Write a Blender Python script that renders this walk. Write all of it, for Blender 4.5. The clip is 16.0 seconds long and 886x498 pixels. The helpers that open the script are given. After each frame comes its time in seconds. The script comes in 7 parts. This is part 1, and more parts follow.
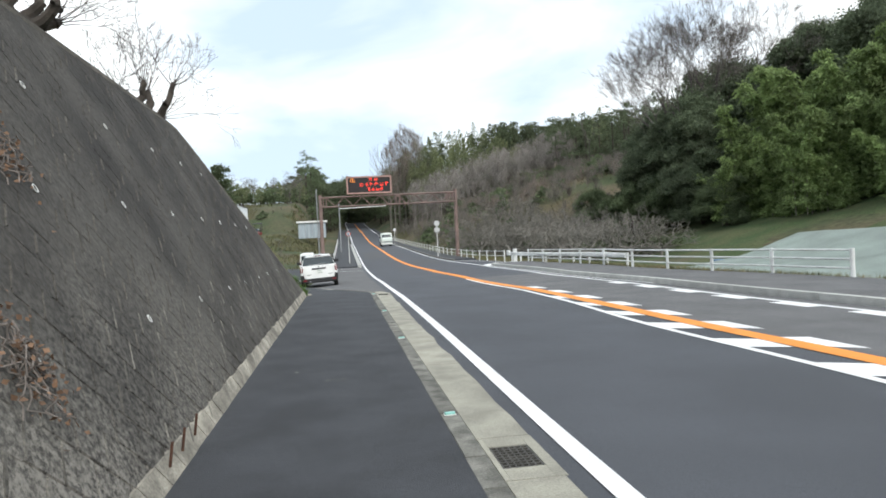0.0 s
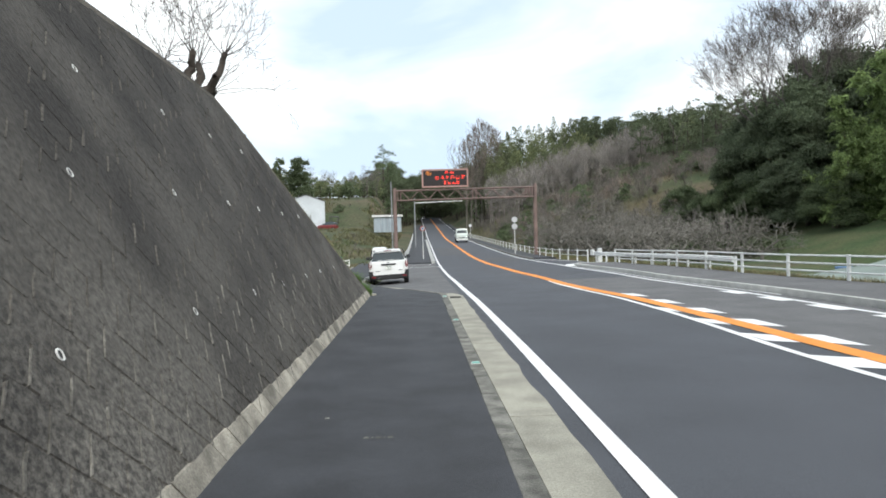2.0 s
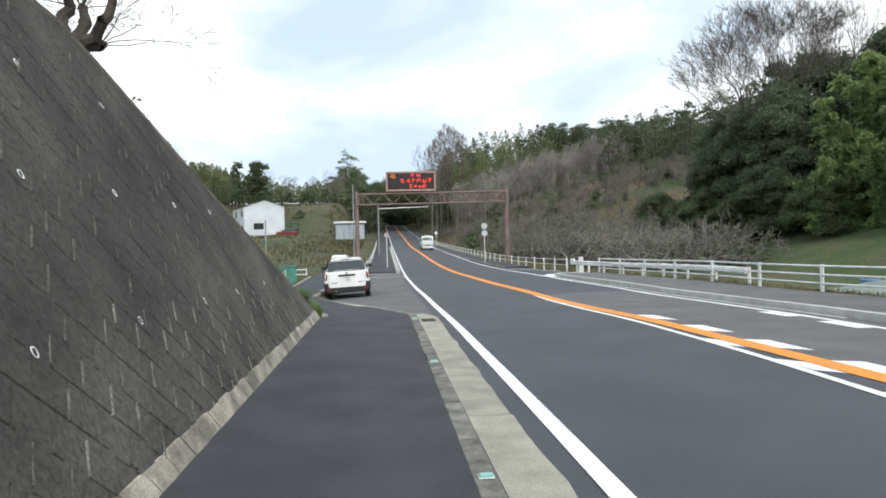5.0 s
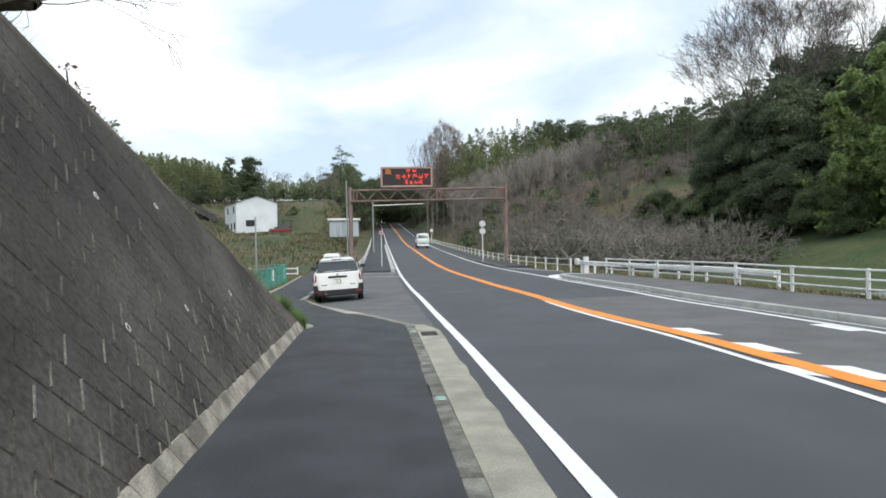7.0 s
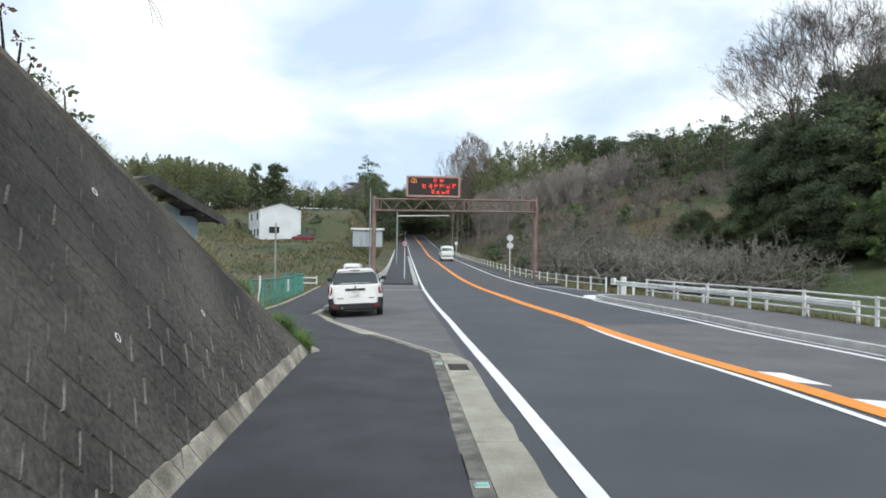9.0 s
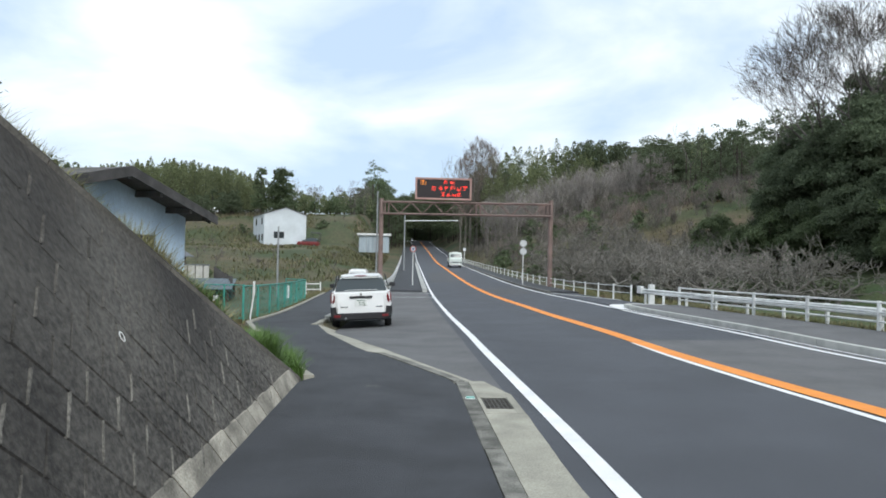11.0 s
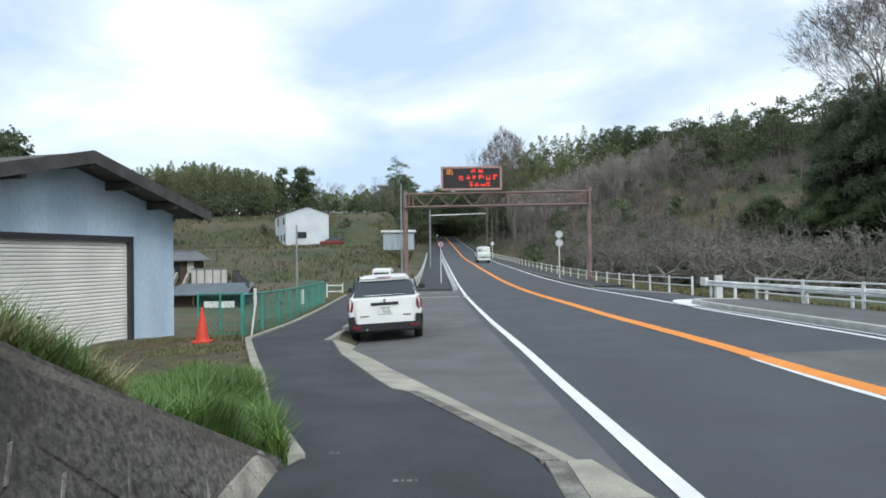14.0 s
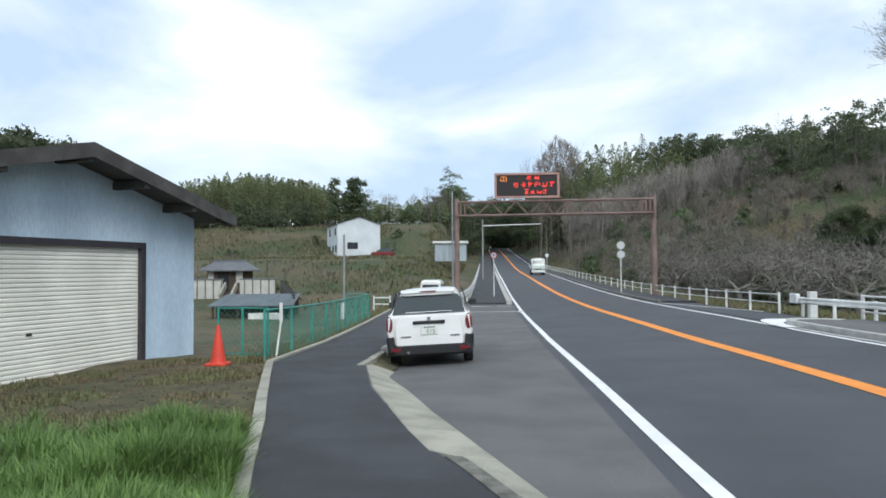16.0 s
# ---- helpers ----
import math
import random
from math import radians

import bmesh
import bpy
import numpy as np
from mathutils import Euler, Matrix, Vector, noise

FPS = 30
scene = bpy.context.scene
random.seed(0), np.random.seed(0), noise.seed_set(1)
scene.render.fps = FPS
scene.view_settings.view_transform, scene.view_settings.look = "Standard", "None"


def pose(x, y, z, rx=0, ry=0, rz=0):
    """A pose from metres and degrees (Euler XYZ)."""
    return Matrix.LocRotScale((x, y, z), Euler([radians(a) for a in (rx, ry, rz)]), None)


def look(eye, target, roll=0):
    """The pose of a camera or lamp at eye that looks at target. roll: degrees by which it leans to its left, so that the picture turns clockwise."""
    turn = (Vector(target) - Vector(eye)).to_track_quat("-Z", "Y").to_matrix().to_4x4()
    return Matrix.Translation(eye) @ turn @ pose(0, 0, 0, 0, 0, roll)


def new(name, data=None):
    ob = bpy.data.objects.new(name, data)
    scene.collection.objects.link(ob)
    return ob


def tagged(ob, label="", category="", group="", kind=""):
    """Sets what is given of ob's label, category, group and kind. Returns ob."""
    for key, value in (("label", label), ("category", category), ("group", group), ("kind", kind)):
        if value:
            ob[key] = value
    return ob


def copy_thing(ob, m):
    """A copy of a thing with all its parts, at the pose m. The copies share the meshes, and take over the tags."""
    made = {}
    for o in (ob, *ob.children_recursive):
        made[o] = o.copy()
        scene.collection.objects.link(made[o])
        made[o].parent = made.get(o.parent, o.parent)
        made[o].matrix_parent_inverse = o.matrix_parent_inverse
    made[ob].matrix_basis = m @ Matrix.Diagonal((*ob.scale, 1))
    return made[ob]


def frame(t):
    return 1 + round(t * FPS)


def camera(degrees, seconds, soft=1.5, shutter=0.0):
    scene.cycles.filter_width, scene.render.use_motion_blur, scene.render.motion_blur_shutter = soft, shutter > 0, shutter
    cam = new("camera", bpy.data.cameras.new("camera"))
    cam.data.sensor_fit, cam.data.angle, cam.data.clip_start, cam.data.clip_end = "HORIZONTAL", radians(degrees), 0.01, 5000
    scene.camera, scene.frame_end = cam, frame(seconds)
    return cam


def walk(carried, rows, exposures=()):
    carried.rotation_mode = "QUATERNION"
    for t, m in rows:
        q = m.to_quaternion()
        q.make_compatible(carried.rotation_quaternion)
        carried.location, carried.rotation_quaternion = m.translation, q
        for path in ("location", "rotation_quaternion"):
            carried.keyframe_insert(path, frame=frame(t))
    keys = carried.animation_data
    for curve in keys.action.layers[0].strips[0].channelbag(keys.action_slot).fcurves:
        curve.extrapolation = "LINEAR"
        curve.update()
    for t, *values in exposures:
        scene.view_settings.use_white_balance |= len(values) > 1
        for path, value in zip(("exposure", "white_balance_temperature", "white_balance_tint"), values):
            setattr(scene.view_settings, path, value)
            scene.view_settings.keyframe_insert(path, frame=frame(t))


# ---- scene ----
cam = camera(66.1, 16.0, 1.75)
PATH = [
    (0, (0.199, 0.383, 1.491), (0.49, 2.361, 1.464), -2.9),
    (0.5, (0.191, 0.996, 1.495), (0.427, 2.981, 1.44), -2.5),
    (1, (0.313, 1.581, 1.488), (0.558, 3.565, 1.426), -2.2),
    (1.5, (0.271, 2.242, 1.468), (0.433, 4.234, 1.395), -1.2),
    (2, (0.391, 2.847, 1.485), (0.462, 4.845, 1.456), -1.6),
    (2.5, (0.349, 3.513, 1.483), (0.444, 5.51, 1.451), -1.4),
    (3, (0.435, 4.17, 1.476), (0.573, 6.165, 1.433), -1.3),
    (3.5, (0.323, 4.847, 1.471), (0.463, 6.841, 1.419), -0.9),
    (4, (0.413, 5.481, 1.46), (0.589, 7.474, 1.441), -1.1),
    (6.3, (0.374, 7.784, 1.525), (0.546, 9.777, 1.518), -1.6),
    (6.5, (0.365, 7.956, 1.54), (0.534, 9.949, 1.524), -1.5),
    (7, (0.437, 8.49, 1.535), (0.629, 10.481, 1.518), -1.2),
    (7.5, (0.394, 9.017, 1.522), (0.604, 11.005, 1.484), -0.8),
    (8, (0.456, 9.568, 1.529), (0.63, 11.561, 1.524), -0.9),
    (8.5, (0.399, 10.076, 1.525), (0.545, 12.07, 1.518), 0.3),
    (9, (0.461, 10.6, 1.533), (0.585, 12.596, 1.555), 0.8),
    (9.2, (0.432, 10.814, 1.521), (0.556, 12.81, 1.545), 1.0),
    (11.3, (0.26, 13.305, 1.447), (0.362, 15.302, 1.49), 1.0),
    (11.5, (0.21, 13.534, 1.51), (0.31, 15.531, 1.539), 0.9),
    (12, (0.299, 14.095, 1.503), (0.4, 16.092, 1.566), 0.5),
    (12.5, (0.202, 14.672, 1.497), (0.311, 16.668, 1.559), 1.0),
    (13, (0.231, 15.235, 1.476), (0.326, 17.233, 1.514), 0.6),
    (13.5, (0.101, 15.828, 1.475), (0.15, 17.827, 1.503), 0.3),
    (14, (0.158, 16.403, 1.464), (0.191, 18.402, 1.493), -0.8),
    (14.5, (0.085, 16.952, 1.48), (0.13, 18.951, 1.504), -0.7),
    (15, (0.174, 17.535, 1.473), (0.219, 19.534, 1.508), -0.3),
    (15.5, (0.084, 18.081, 1.469), (0.104, 20.08, 1.524), 0.3),
    (16, (0.158, 18.66, 1.456), (0.037, 20.655, 1.521), -0.4),
]
EXPOSURES = [(0, 0.31, 6470, 7), (4, 0.29, 6470, 7), (7, 0.18, 6450, 7), (9, 0.16, 6360, 7), (12, 0.08, 6140, 6), (16, 0.06, 6110, 6)]
walk(cam, [(row[0], look(*row[1:])) for row in PATH], EXPOSURES)

# ---------------------------------------------------------------- world, sun
world = bpy.data.worlds.new("overcast_sky")
scene.world = world
world.use_nodes = True
wt = world.node_tree
wt.nodes.clear()
w_out = wt.nodes.new("ShaderNodeOutputWorld")
w_bg = wt.nodes.new("ShaderNodeBackground")
w_sky = wt.nodes.new("ShaderNodeTexSky")
w_sky.sky_type = 'NISHITA'
w_sky.sun_disc = False
w_sky.sun_elevation = radians(39)
w_sky.sun_rotation = radians(159)
w_map = wt.nodes.new("ShaderNodeMapping")
w_map.inputs["Scale"].default_value = (1.0, 1.0, 2.6)
w_map.inputs["Rotation"].default_value = (0.0, 0.0, 0.9)
w_tc = wt.nodes.new("ShaderNodeTexCoord")
w_n = wt.nodes.new("ShaderNodeTexNoise")
w_n.inputs["Scale"].default_value = 2.3
w_n.inputs["Detail"].default_value = 6.0
w_n.inputs["Roughness"].default_value = 0.5
w_n.inputs["Distortion"].default_value = 0.35
w_ramp = wt.nodes.new("ShaderNodeValToRGB")
w_ramp.color_ramp.elements[0].position = 0.36
w_ramp.color_ramp.elements[0].color = (0.66, 0.79, 0.97, 1)
w_ramp.color_ramp.elements[1].position = 0.60
w_ramp.color_ramp.elements[1].color = (1.26, 1.26, 1.26, 1)
e = w_ramp.color_ramp.elements.new(0.47)
e.color = (0.90, 0.98, 1.08, 1)
w_scale = wt.nodes.new("ShaderNodeMixRGB")
w_scale.blend_type = 'MULTIPLY'
w_scale.inputs[0].default_value = 1.0
w_scale.inputs[2].default_value = (0.10, 0.10, 0.10, 1)
w_mix = wt.nodes.new("ShaderNodeMixRGB")
w_mix.inputs[0].default_value = 0.86
wt.links.new(w_tc.outputs["Generated"], w_map.inputs["Vector"])
wt.links.new(w_map.outputs[0], w_n.inputs["Vector"])
wt.links.new(w_n.outputs["Fac"], w_ramp.inputs[0])
wt.links.new(w_sky.outputs[0], w_scale.inputs[1])
wt.links.new(w_scale.outputs[0], w_mix.inputs[1])
wt.links.new(w_ramp.outputs[0], w_mix.inputs[2])
wt.links.new(w_mix.outputs[0], w_bg.inputs[0])
wt.links.new(w_bg.outputs[0], w_out.inputs[0])
w_bg.inputs[1].default_value = 1.0

sun_data = bpy.data.lights.new("sun", 'SUN')
sun_data.energy = 1.9
sun_data.angle = radians(25)
sun_data.color = (1.0, 0.96, 0.9)
sun = new("sun", sun_data)
sun.matrix_world = look((0, 0, 60), (-26.5, 69.2, 0))


# ---------------------------------------------------------------- materials
def mat(name, col, rough=0.85, var=0.25, scale=3.0, fine=60.0, bump=0.15, col2=None, metal=0.0, grain=0.3, rand=0.0, island=0.0, spec=0.5, stretch=(1, 1, 1)):
    """A two-scale noisy surface: broad stains from col to col2, fine grain and fine relief, in metres of object space."""
    m = bpy.data.materials.new(name)
    m.use_nodes = True
    nt = m.node_tree
    b = nt.nodes["Principled BSDF"]
    tc = nt.nodes.new("ShaderNodeTexCoord")
    mp = nt.nodes.new("ShaderNodeMapping")
    mp.inputs["Scale"].default_value = stretch
    geo = nt.nodes.new("ShaderNodeNewGeometry")
    nt.links.new(geo.outputs["Position"], mp.inputs["Vector"])
    n1 = nt.nodes.new("ShaderNodeTexNoise")
    n1.inputs["Scale"].default_value = scale
    n1.inputs["Detail"].default_value = 5
    n2 = nt.nodes.new("ShaderNodeTexNoise")
    n2.inputs["Scale"].default_value = fine
    n2.inputs["Detail"].default_value = 3
    nt.links.new(mp.outputs[0], n1.inputs["Vector"])
    nt.links.new(mp.outputs[0], n2.inputs["Vector"])
    c2 = col2 or tuple(c * (1 - var) for c in col)
    ramp = nt.nodes.new("ShaderNodeValToRGB")
    ramp.color_ramp.elements[0].position = 0.36
    ramp.color_ramp.elements[0].color = (*c2, 1)
    ramp.color_ramp.elements[1].position = 0.64
    ramp.color_ramp.elements[1].color = (*col, 1)
    nt.links.new(n1.outputs["Fac"], ramp.inputs[0])
    hsv = nt.nodes.new("ShaderNodeHueSaturation")
    nt.links.new(ramp.outputs[0], hsv.inputs["Color"])
    mr = nt.nodes.new("ShaderNodeMapRange")
    mr.inputs["From Min"].default_value, mr.inputs["From Max"].default_value = 0.25, 0.75
    mr.inputs["To Min"].default_value, mr.inputs["To Max"].default_value = 1 - grain, 1 + grain
    nt.links.new(n2.outputs["Fac"], mr.inputs["Value"])
    last = mr.outputs[0]
    if rand or island:
        mr2 = nt.nodes.new("ShaderNodeMapRange")
        k = rand or island
        mr2.inputs["To Min"].default_value, mr2.inputs["To Max"].default_value = 1 - k, 1 + k
        if rand:
            oi = nt.nodes.new("ShaderNodeObjectInfo")
            nt.links.new(oi.outputs["Random"], mr2.inputs["Value"])
        else:
            nt.links.new(geo.outputs["Random Per Island"], mr2.inputs["Value"])
        mul = nt.nodes.new("ShaderNodeMath")
        mul.operation = 'MULTIPLY'
        nt.links.new(last, mul.inputs[0])
        nt.links.new(mr2.outputs[0], mul.inputs[1])
        last = mul.outputs[0]
    nt.links.new(last, hsv.inputs["Value"])
    nt.links.new(hsv.outputs[0], b.inputs["Base Color"])
    b.inputs["Roughness"].default_value = rough
    b.inputs["Metallic"].default_value = metal
    b.inputs["Specular IOR Level"].default_value = spec
    if bump:
        bp = nt.nodes.new("ShaderNodeBump")
        bp.inputs["Strength"].default_value = bump
        bp.inputs["Distance"].default_value = 0.02
        nt.links.new(n2.outputs["Fac"], bp.inputs["Height"])
        nt.links.new(bp.outputs[0], b.inputs["Normal"])
    return m


def glow(name, col, strength):
    m = bpy.data.materials.new(name)
    m.use_nodes = True
    b = m.node_tree.nodes["Principled BSDF"]
    b.inputs["Base Color"].default_value = (*col, 1)
    b.inputs["Emission Color"].default_value = (*col, 1)
    b.inputs["Emission Strength"].default_value = strength
    return m


def glass(name, col=(0.02, 0.025, 0.03), rough=0.05):
    m = bpy.data.materials.new(name)
    m.use_nodes = True
    b = m.node_tree.nodes["Principled BSDF"]
    b.inputs["Base Color"].default_value = (*col, 1)
    b.inputs["Roughness"].default_value = rough
    b.inputs["Specular IOR Level"].default_value = 0.7
    return m


M_ASPHALT = mat("asphalt_new", (0.072, 0.077, 0.090), 0.8, 0.22, 0.6, 140, 0.35, grain=0.35)
M_ASPHALT_OLD = mat("asphalt_worn", (0.135, 0.135, 0.138), 0.85, 0.25, 0.9, 120, 0.4, grain=0.4)
M_ASPHALT_PATH = mat("asphalt_path", (0.049, 0.052, 0.060), 0.8, 0.38, 1.3, 130, 0.5, grain=0.5)
M_PAINT_W = mat("road_paint_white", (0.82, 0.82, 0.82), 0.7, 0.12, 2.5, 90, 0.15, grain=0.08)
M_PAINT_O = mat("road_paint_orange", (0.85, 0.30, 0.045), 0.7, 0.15, 2.5, 90, 0.15, grain=0.08)
M_CONC = mat("concrete_gutter", (0.375, 0.36, 0.30), 0.9, 0.3, 2.2, 70, 0.35, grain=0.22, rand=0.08)
M_CONC_DK = mat("concrete_mossy", (0.22, 0.215, 0.19), 0.95, 0.55, 5, 60, 0.5, grain=0.3, rand=0.15)
M_KERB = mat("kerb_stone", (0.50, 0.50, 0.475), 0.9, 0.25, 3, 80, 0.3, grain=0.2, rand=0.08)
M_GRASS_G = mat("ground_grass", (0.042, 0.060, 0.021), 1.0, 0.35, 0.10, 2.5, 0.6, col2=(0.104, 0.082, 0.048), grain=0.5)
# own green of the bank, darkened further for the woods' shadow on it
M_GRASS_DK = mat("bank_grass", (0.042, 0.072, 0.022), 1.0, 0.35, 0.5, 9, 0.6, col2=(0.075, 0.085, 0.034), grain=0.5)
M_STEEL_BR = mat("gantry_paint", (0.24, 0.165, 0.145), 0.6, 0.3, 1.5, 40, 0.1, grain=0.15)
M_RAIL = mat("railing_paint", (0.76, 0.77, 0.76), 0.55, 0.25, 2.5, 40, 0.08, grain=0.1)
M_WHITE = mat("white_paint", (0.78, 0.78, 0.76), 0.55, 0.18, 2.5, 40, 0.08, grain=0.08)
M_GREY_STEEL = mat("galvanised_steel", (0.38, 0.39, 0.40), 0.5, 0.2, 4, 60, 0.05, metal=0.6, grain=0.1)
M_BLACK = mat("black_plastic", (0.02, 0.02, 0.022), 0.5, 0.2, 5, 80, 0.05, grain=0.1)
M_RUBBER = mat("rubber", (0.018, 0.018, 0.018), 0.85, 0.2, 5, 80, 0.1, grain=0.1)
M_BARK = mat("bark", (0.075, 0.062, 0.052), 0.95, 0.4, 4, 40, 0.5, grain=0.3)
M_TWIG = mat("twigs", (0.22, 0.19, 0.17), 0.95, 0.35, 1, 20, 0.0, grain=0.2, island=0.3)
M_TWIG_LIMB = mat("limb_bark", (0.13, 0.115, 0.108), 0.95, 0.35, 1, 20, 0.0, grain=0.2, island=0.15)
M_TWIG_PALE = mat("pale_twigs", (0.33, 0.30, 0.275), 0.95, 0.3, 0.3, 20, 0.0, grain=0.2, island=0.3)
M_TWIG_ORCH = mat("orchard_twigs", (0.20, 0.187, 0.165), 0.95, 0.35, 0.3, 20, 0.0, grain=0.2, island=0.25)
M_TWIG_GREY = mat("grey_twigs", (0.185, 0.165, 0.145), 0.95, 0.35, 0.3, 20, 0.0, grain=0.2, island=0.3)
M_LEAF_DK = mat("leaves_evergreen", (0.148, 0.186, 0.112), 0.95, 0.4, 0.25, 4, 0.0, grain=0.25, island=0.32)
M_LEAF_BAM = mat("leaves_bamboo", (0.235, 0.318, 0.12), 0.8, 0.35, 0.25, 4, 0.0, grain=0.25, island=0.4)
M_LEAF_MID = mat("leaves_mixed", (0.148, 0.19, 0.10), 0.95, 0.4, 0.15, 4, 0.0, grain=0.25, island=0.32)


def leafy(m, share=0.42):
    """Lets light through the leaf as well."""
    nt = m.node_tree
    b = nt.nodes["Principled BSDF"]
    out = nt.nodes["Material Output"]
    tr = nt.nodes.new("ShaderNodeBsdfTranslucent")
    nt.links.new(b.inputs["Base Color"].links[0].from_socket, tr.inputs["Color"])
    mx = nt.nodes.new("ShaderNodeMixShader")
    mx.inputs[0].default_value = share
    nt.links.new(b.outputs[0], mx.inputs[1])
    nt.links.new(tr.outputs[0], mx.inputs[2])
    nt.links.new(mx.outputs[0], out.inputs["Surface"])


for m in (M_LEAF_DK, M_LEAF_BAM, M_LEAF_MID):
    leafy(m)
M_BLADE = mat("grass_blades", (0.125, 0.215, 0.050), 0.6, 0.3, 0.6, 8, 0.0, grain=0.2, island=0.35)
M_BLADE_DRY = mat("dry_grass_blades", (0.30, 0.285, 0.14), 0.8, 0.35, 0.6, 8, 0.0, grain=0.2, island=0.4)


M_DEADLEAF = mat("dead_leaves", (0.20, 0.12, 0.075), 0.9, 0.4, 3, 20, 0.0, grain=0.3, island=0.4)


# ---------------------------------------------------------------- mesh helpers
def mesh_of(name, bm, material, smooth=False):
    me = bpy.data.meshes.new(name)
    bm.to_mesh(me)
    bm.free()
    me.materials.append(material)
    if smooth:
        for p in me.polygons:
            p.use_smooth = True
    return me


def part(name, bm, material, parent=None, label="", smooth=False):
    ob = new(name, mesh_of(name, bm, material, smooth))
    if parent:
        ob.parent = parent
    if label:
        ob["label"] = label
    return ob


def raw(name, verts, faces, material, parent=None, label=""):
    me = bpy.data.meshes.new(name)
    me.from_pydata(verts, [], faces)
    me.materials.append(material)
    me.update()
    ob = new(name, me)
    if parent:
        ob.parent = parent
    if label:
        ob["label"] = label
    return ob


def thing(name, label, category, group="", kind="", at=None):
    ob = new(name)
    if at is not None:
        ob.matrix_basis = at
    return tagged(ob, label, category, group, kind)


def box(bm, x0, x1, y0, y1, z0, z1, bevel=0.0, m=None):
    vs = [bm.verts.new((x, y, z)) for z in (z0, z1) for y in (y0, y1) for x in (x0, x1)]
    fs = [(0, 2, 3, 1), (4, 5, 7, 6), (0, 1, 5, 4), (2, 6, 7, 3), (0, 4, 6, 2), (1, 3, 7, 5)]
    faces = [bm.faces.new([vs[i] for i in f]) for f in fs]
    if bevel:
        edges = list({ed for f in faces for ed in f.edges})
        out = bmesh.ops.bevel(bm, geom=edges, offset=bevel, segments=2, affect='EDGES', profile=0.6)
        vs = list({v for f in out["faces"] for v in f.verts} | {v for v in vs if v.is_valid})
    if m is not None:
        bmesh.ops.transform(bm, matrix=m, verts=[v for v in vs if v.is_valid])
    return bm


def boxm(*a, bevel=0.0, m=None):
    return box(bmesh.new(), *a, bevel=bevel, m=m)


def tube(bm, p, q, r0, r1=None, n=8, caps=True):
    p, q = Vector(p), Vector(q)
    r1 = r0 if r1 is None else r1
    d = (q - p).normalized()
    a = d.orthogonal().normalized()
    b = d.cross(a)
    ring = [[bm.verts.new(c + (a * math.cos(2 * math.pi * i / n) + b * math.sin(2 * math.pi * i / n)) * r) for i in range(n)] for c, r in ((p, r0), (q, r1))]
    for i in range(n):
        bm.faces.new((ring[0][i], ring[0][(i + 1) % n], ring[1][(i + 1) % n], ring[1][i]))
    if caps:
        bm.faces.new(ring[0][::-1])
        bm.faces.new(ring[1])
    return bm


def tubem(*a, **k):
    return tube(bmesh.new(), *a, **k)


def beam(bm, p, q, w, h):
    """A square bar from p to q."""
    p, q = Vector(p), Vector(q)
    d = (q - p)
    m = Matrix.Translation(p) @ d.to_track_quat('Y', 'Z').to_matrix().to_4x4()
    return box(bm, -w / 2, w / 2, 0, d.length, -h / 2, h / 2, m=m)


def beamm(*a):
    return beam(bmesh.new(), *a)


def prism(bm, poly, z0, z1):
    """Upright prism over a plan polygon."""
    lo = [bm.verts.new((x, y, z0)) for x, y in poly]
    hi = [bm.verts.new((x, y, z1)) for x, y in poly]
    n = len(poly)
    bm.faces.new(lo[::-1])
    bm.faces.new(hi)
    for i in range(n):
        bm.faces.new((lo[i], lo[(i + 1) % n], hi[(i + 1) % n], hi[i]))
    return bm


def extrude_profile(bm, prof, axis_len, m=None):
    """A closed profile in the y-z plane, extruded along x from 0."""
    a = [bm.verts.new((0, y, z)) for y, z in prof]
    b = [bm.verts.new((axis_len, y, z)) for y, z in prof]
    n = len(prof)
    bm.faces.new(a[::-1])
    bm.faces.new(b)
    for i in range(n):
        bm.faces.new((a[i], a[(i + 1) % n], b[(i + 1) % n], b[i]))
    bmesh.ops.recalc_face_normals(bm, faces=bm.faces[:])
    if m is not None:
        bmesh.ops.transform(bm, matrix=m, verts=bm.verts[:])
    return bm


def interp(knots):
    ys, vs = zip(*knots)
    # smooth monotone-ish interpolation
    def f(y):
        if y <= ys[0]:
            return vs[0]
        if y >= ys[-1]:
            return vs[-1]
        i = next(k for k in range(len(ys) - 1) if y <= ys[k + 1])
        h = ys[i + 1] - ys[i]
        def tan(k):
            if k == 0 or k == len(ys) - 1:
                return 0.0 if k == 0 else (vs[-1] - vs[-2]) / (ys[-1] - ys[-2])
            return (vs[k + 1] - vs[k - 1]) / (ys[k + 1] - ys[k - 1])
        s = (y - ys[i]) / h
        return ((2 * s**3 - 3 * s**2 + 1) * vs[i] + (s**3 - 2 * s**2 + s) * h * tan(i) + (-2 * s**3 + 3 * s**2) * vs[i + 1] + (s**3 - s**2) * h * tan(i + 1))
    return f


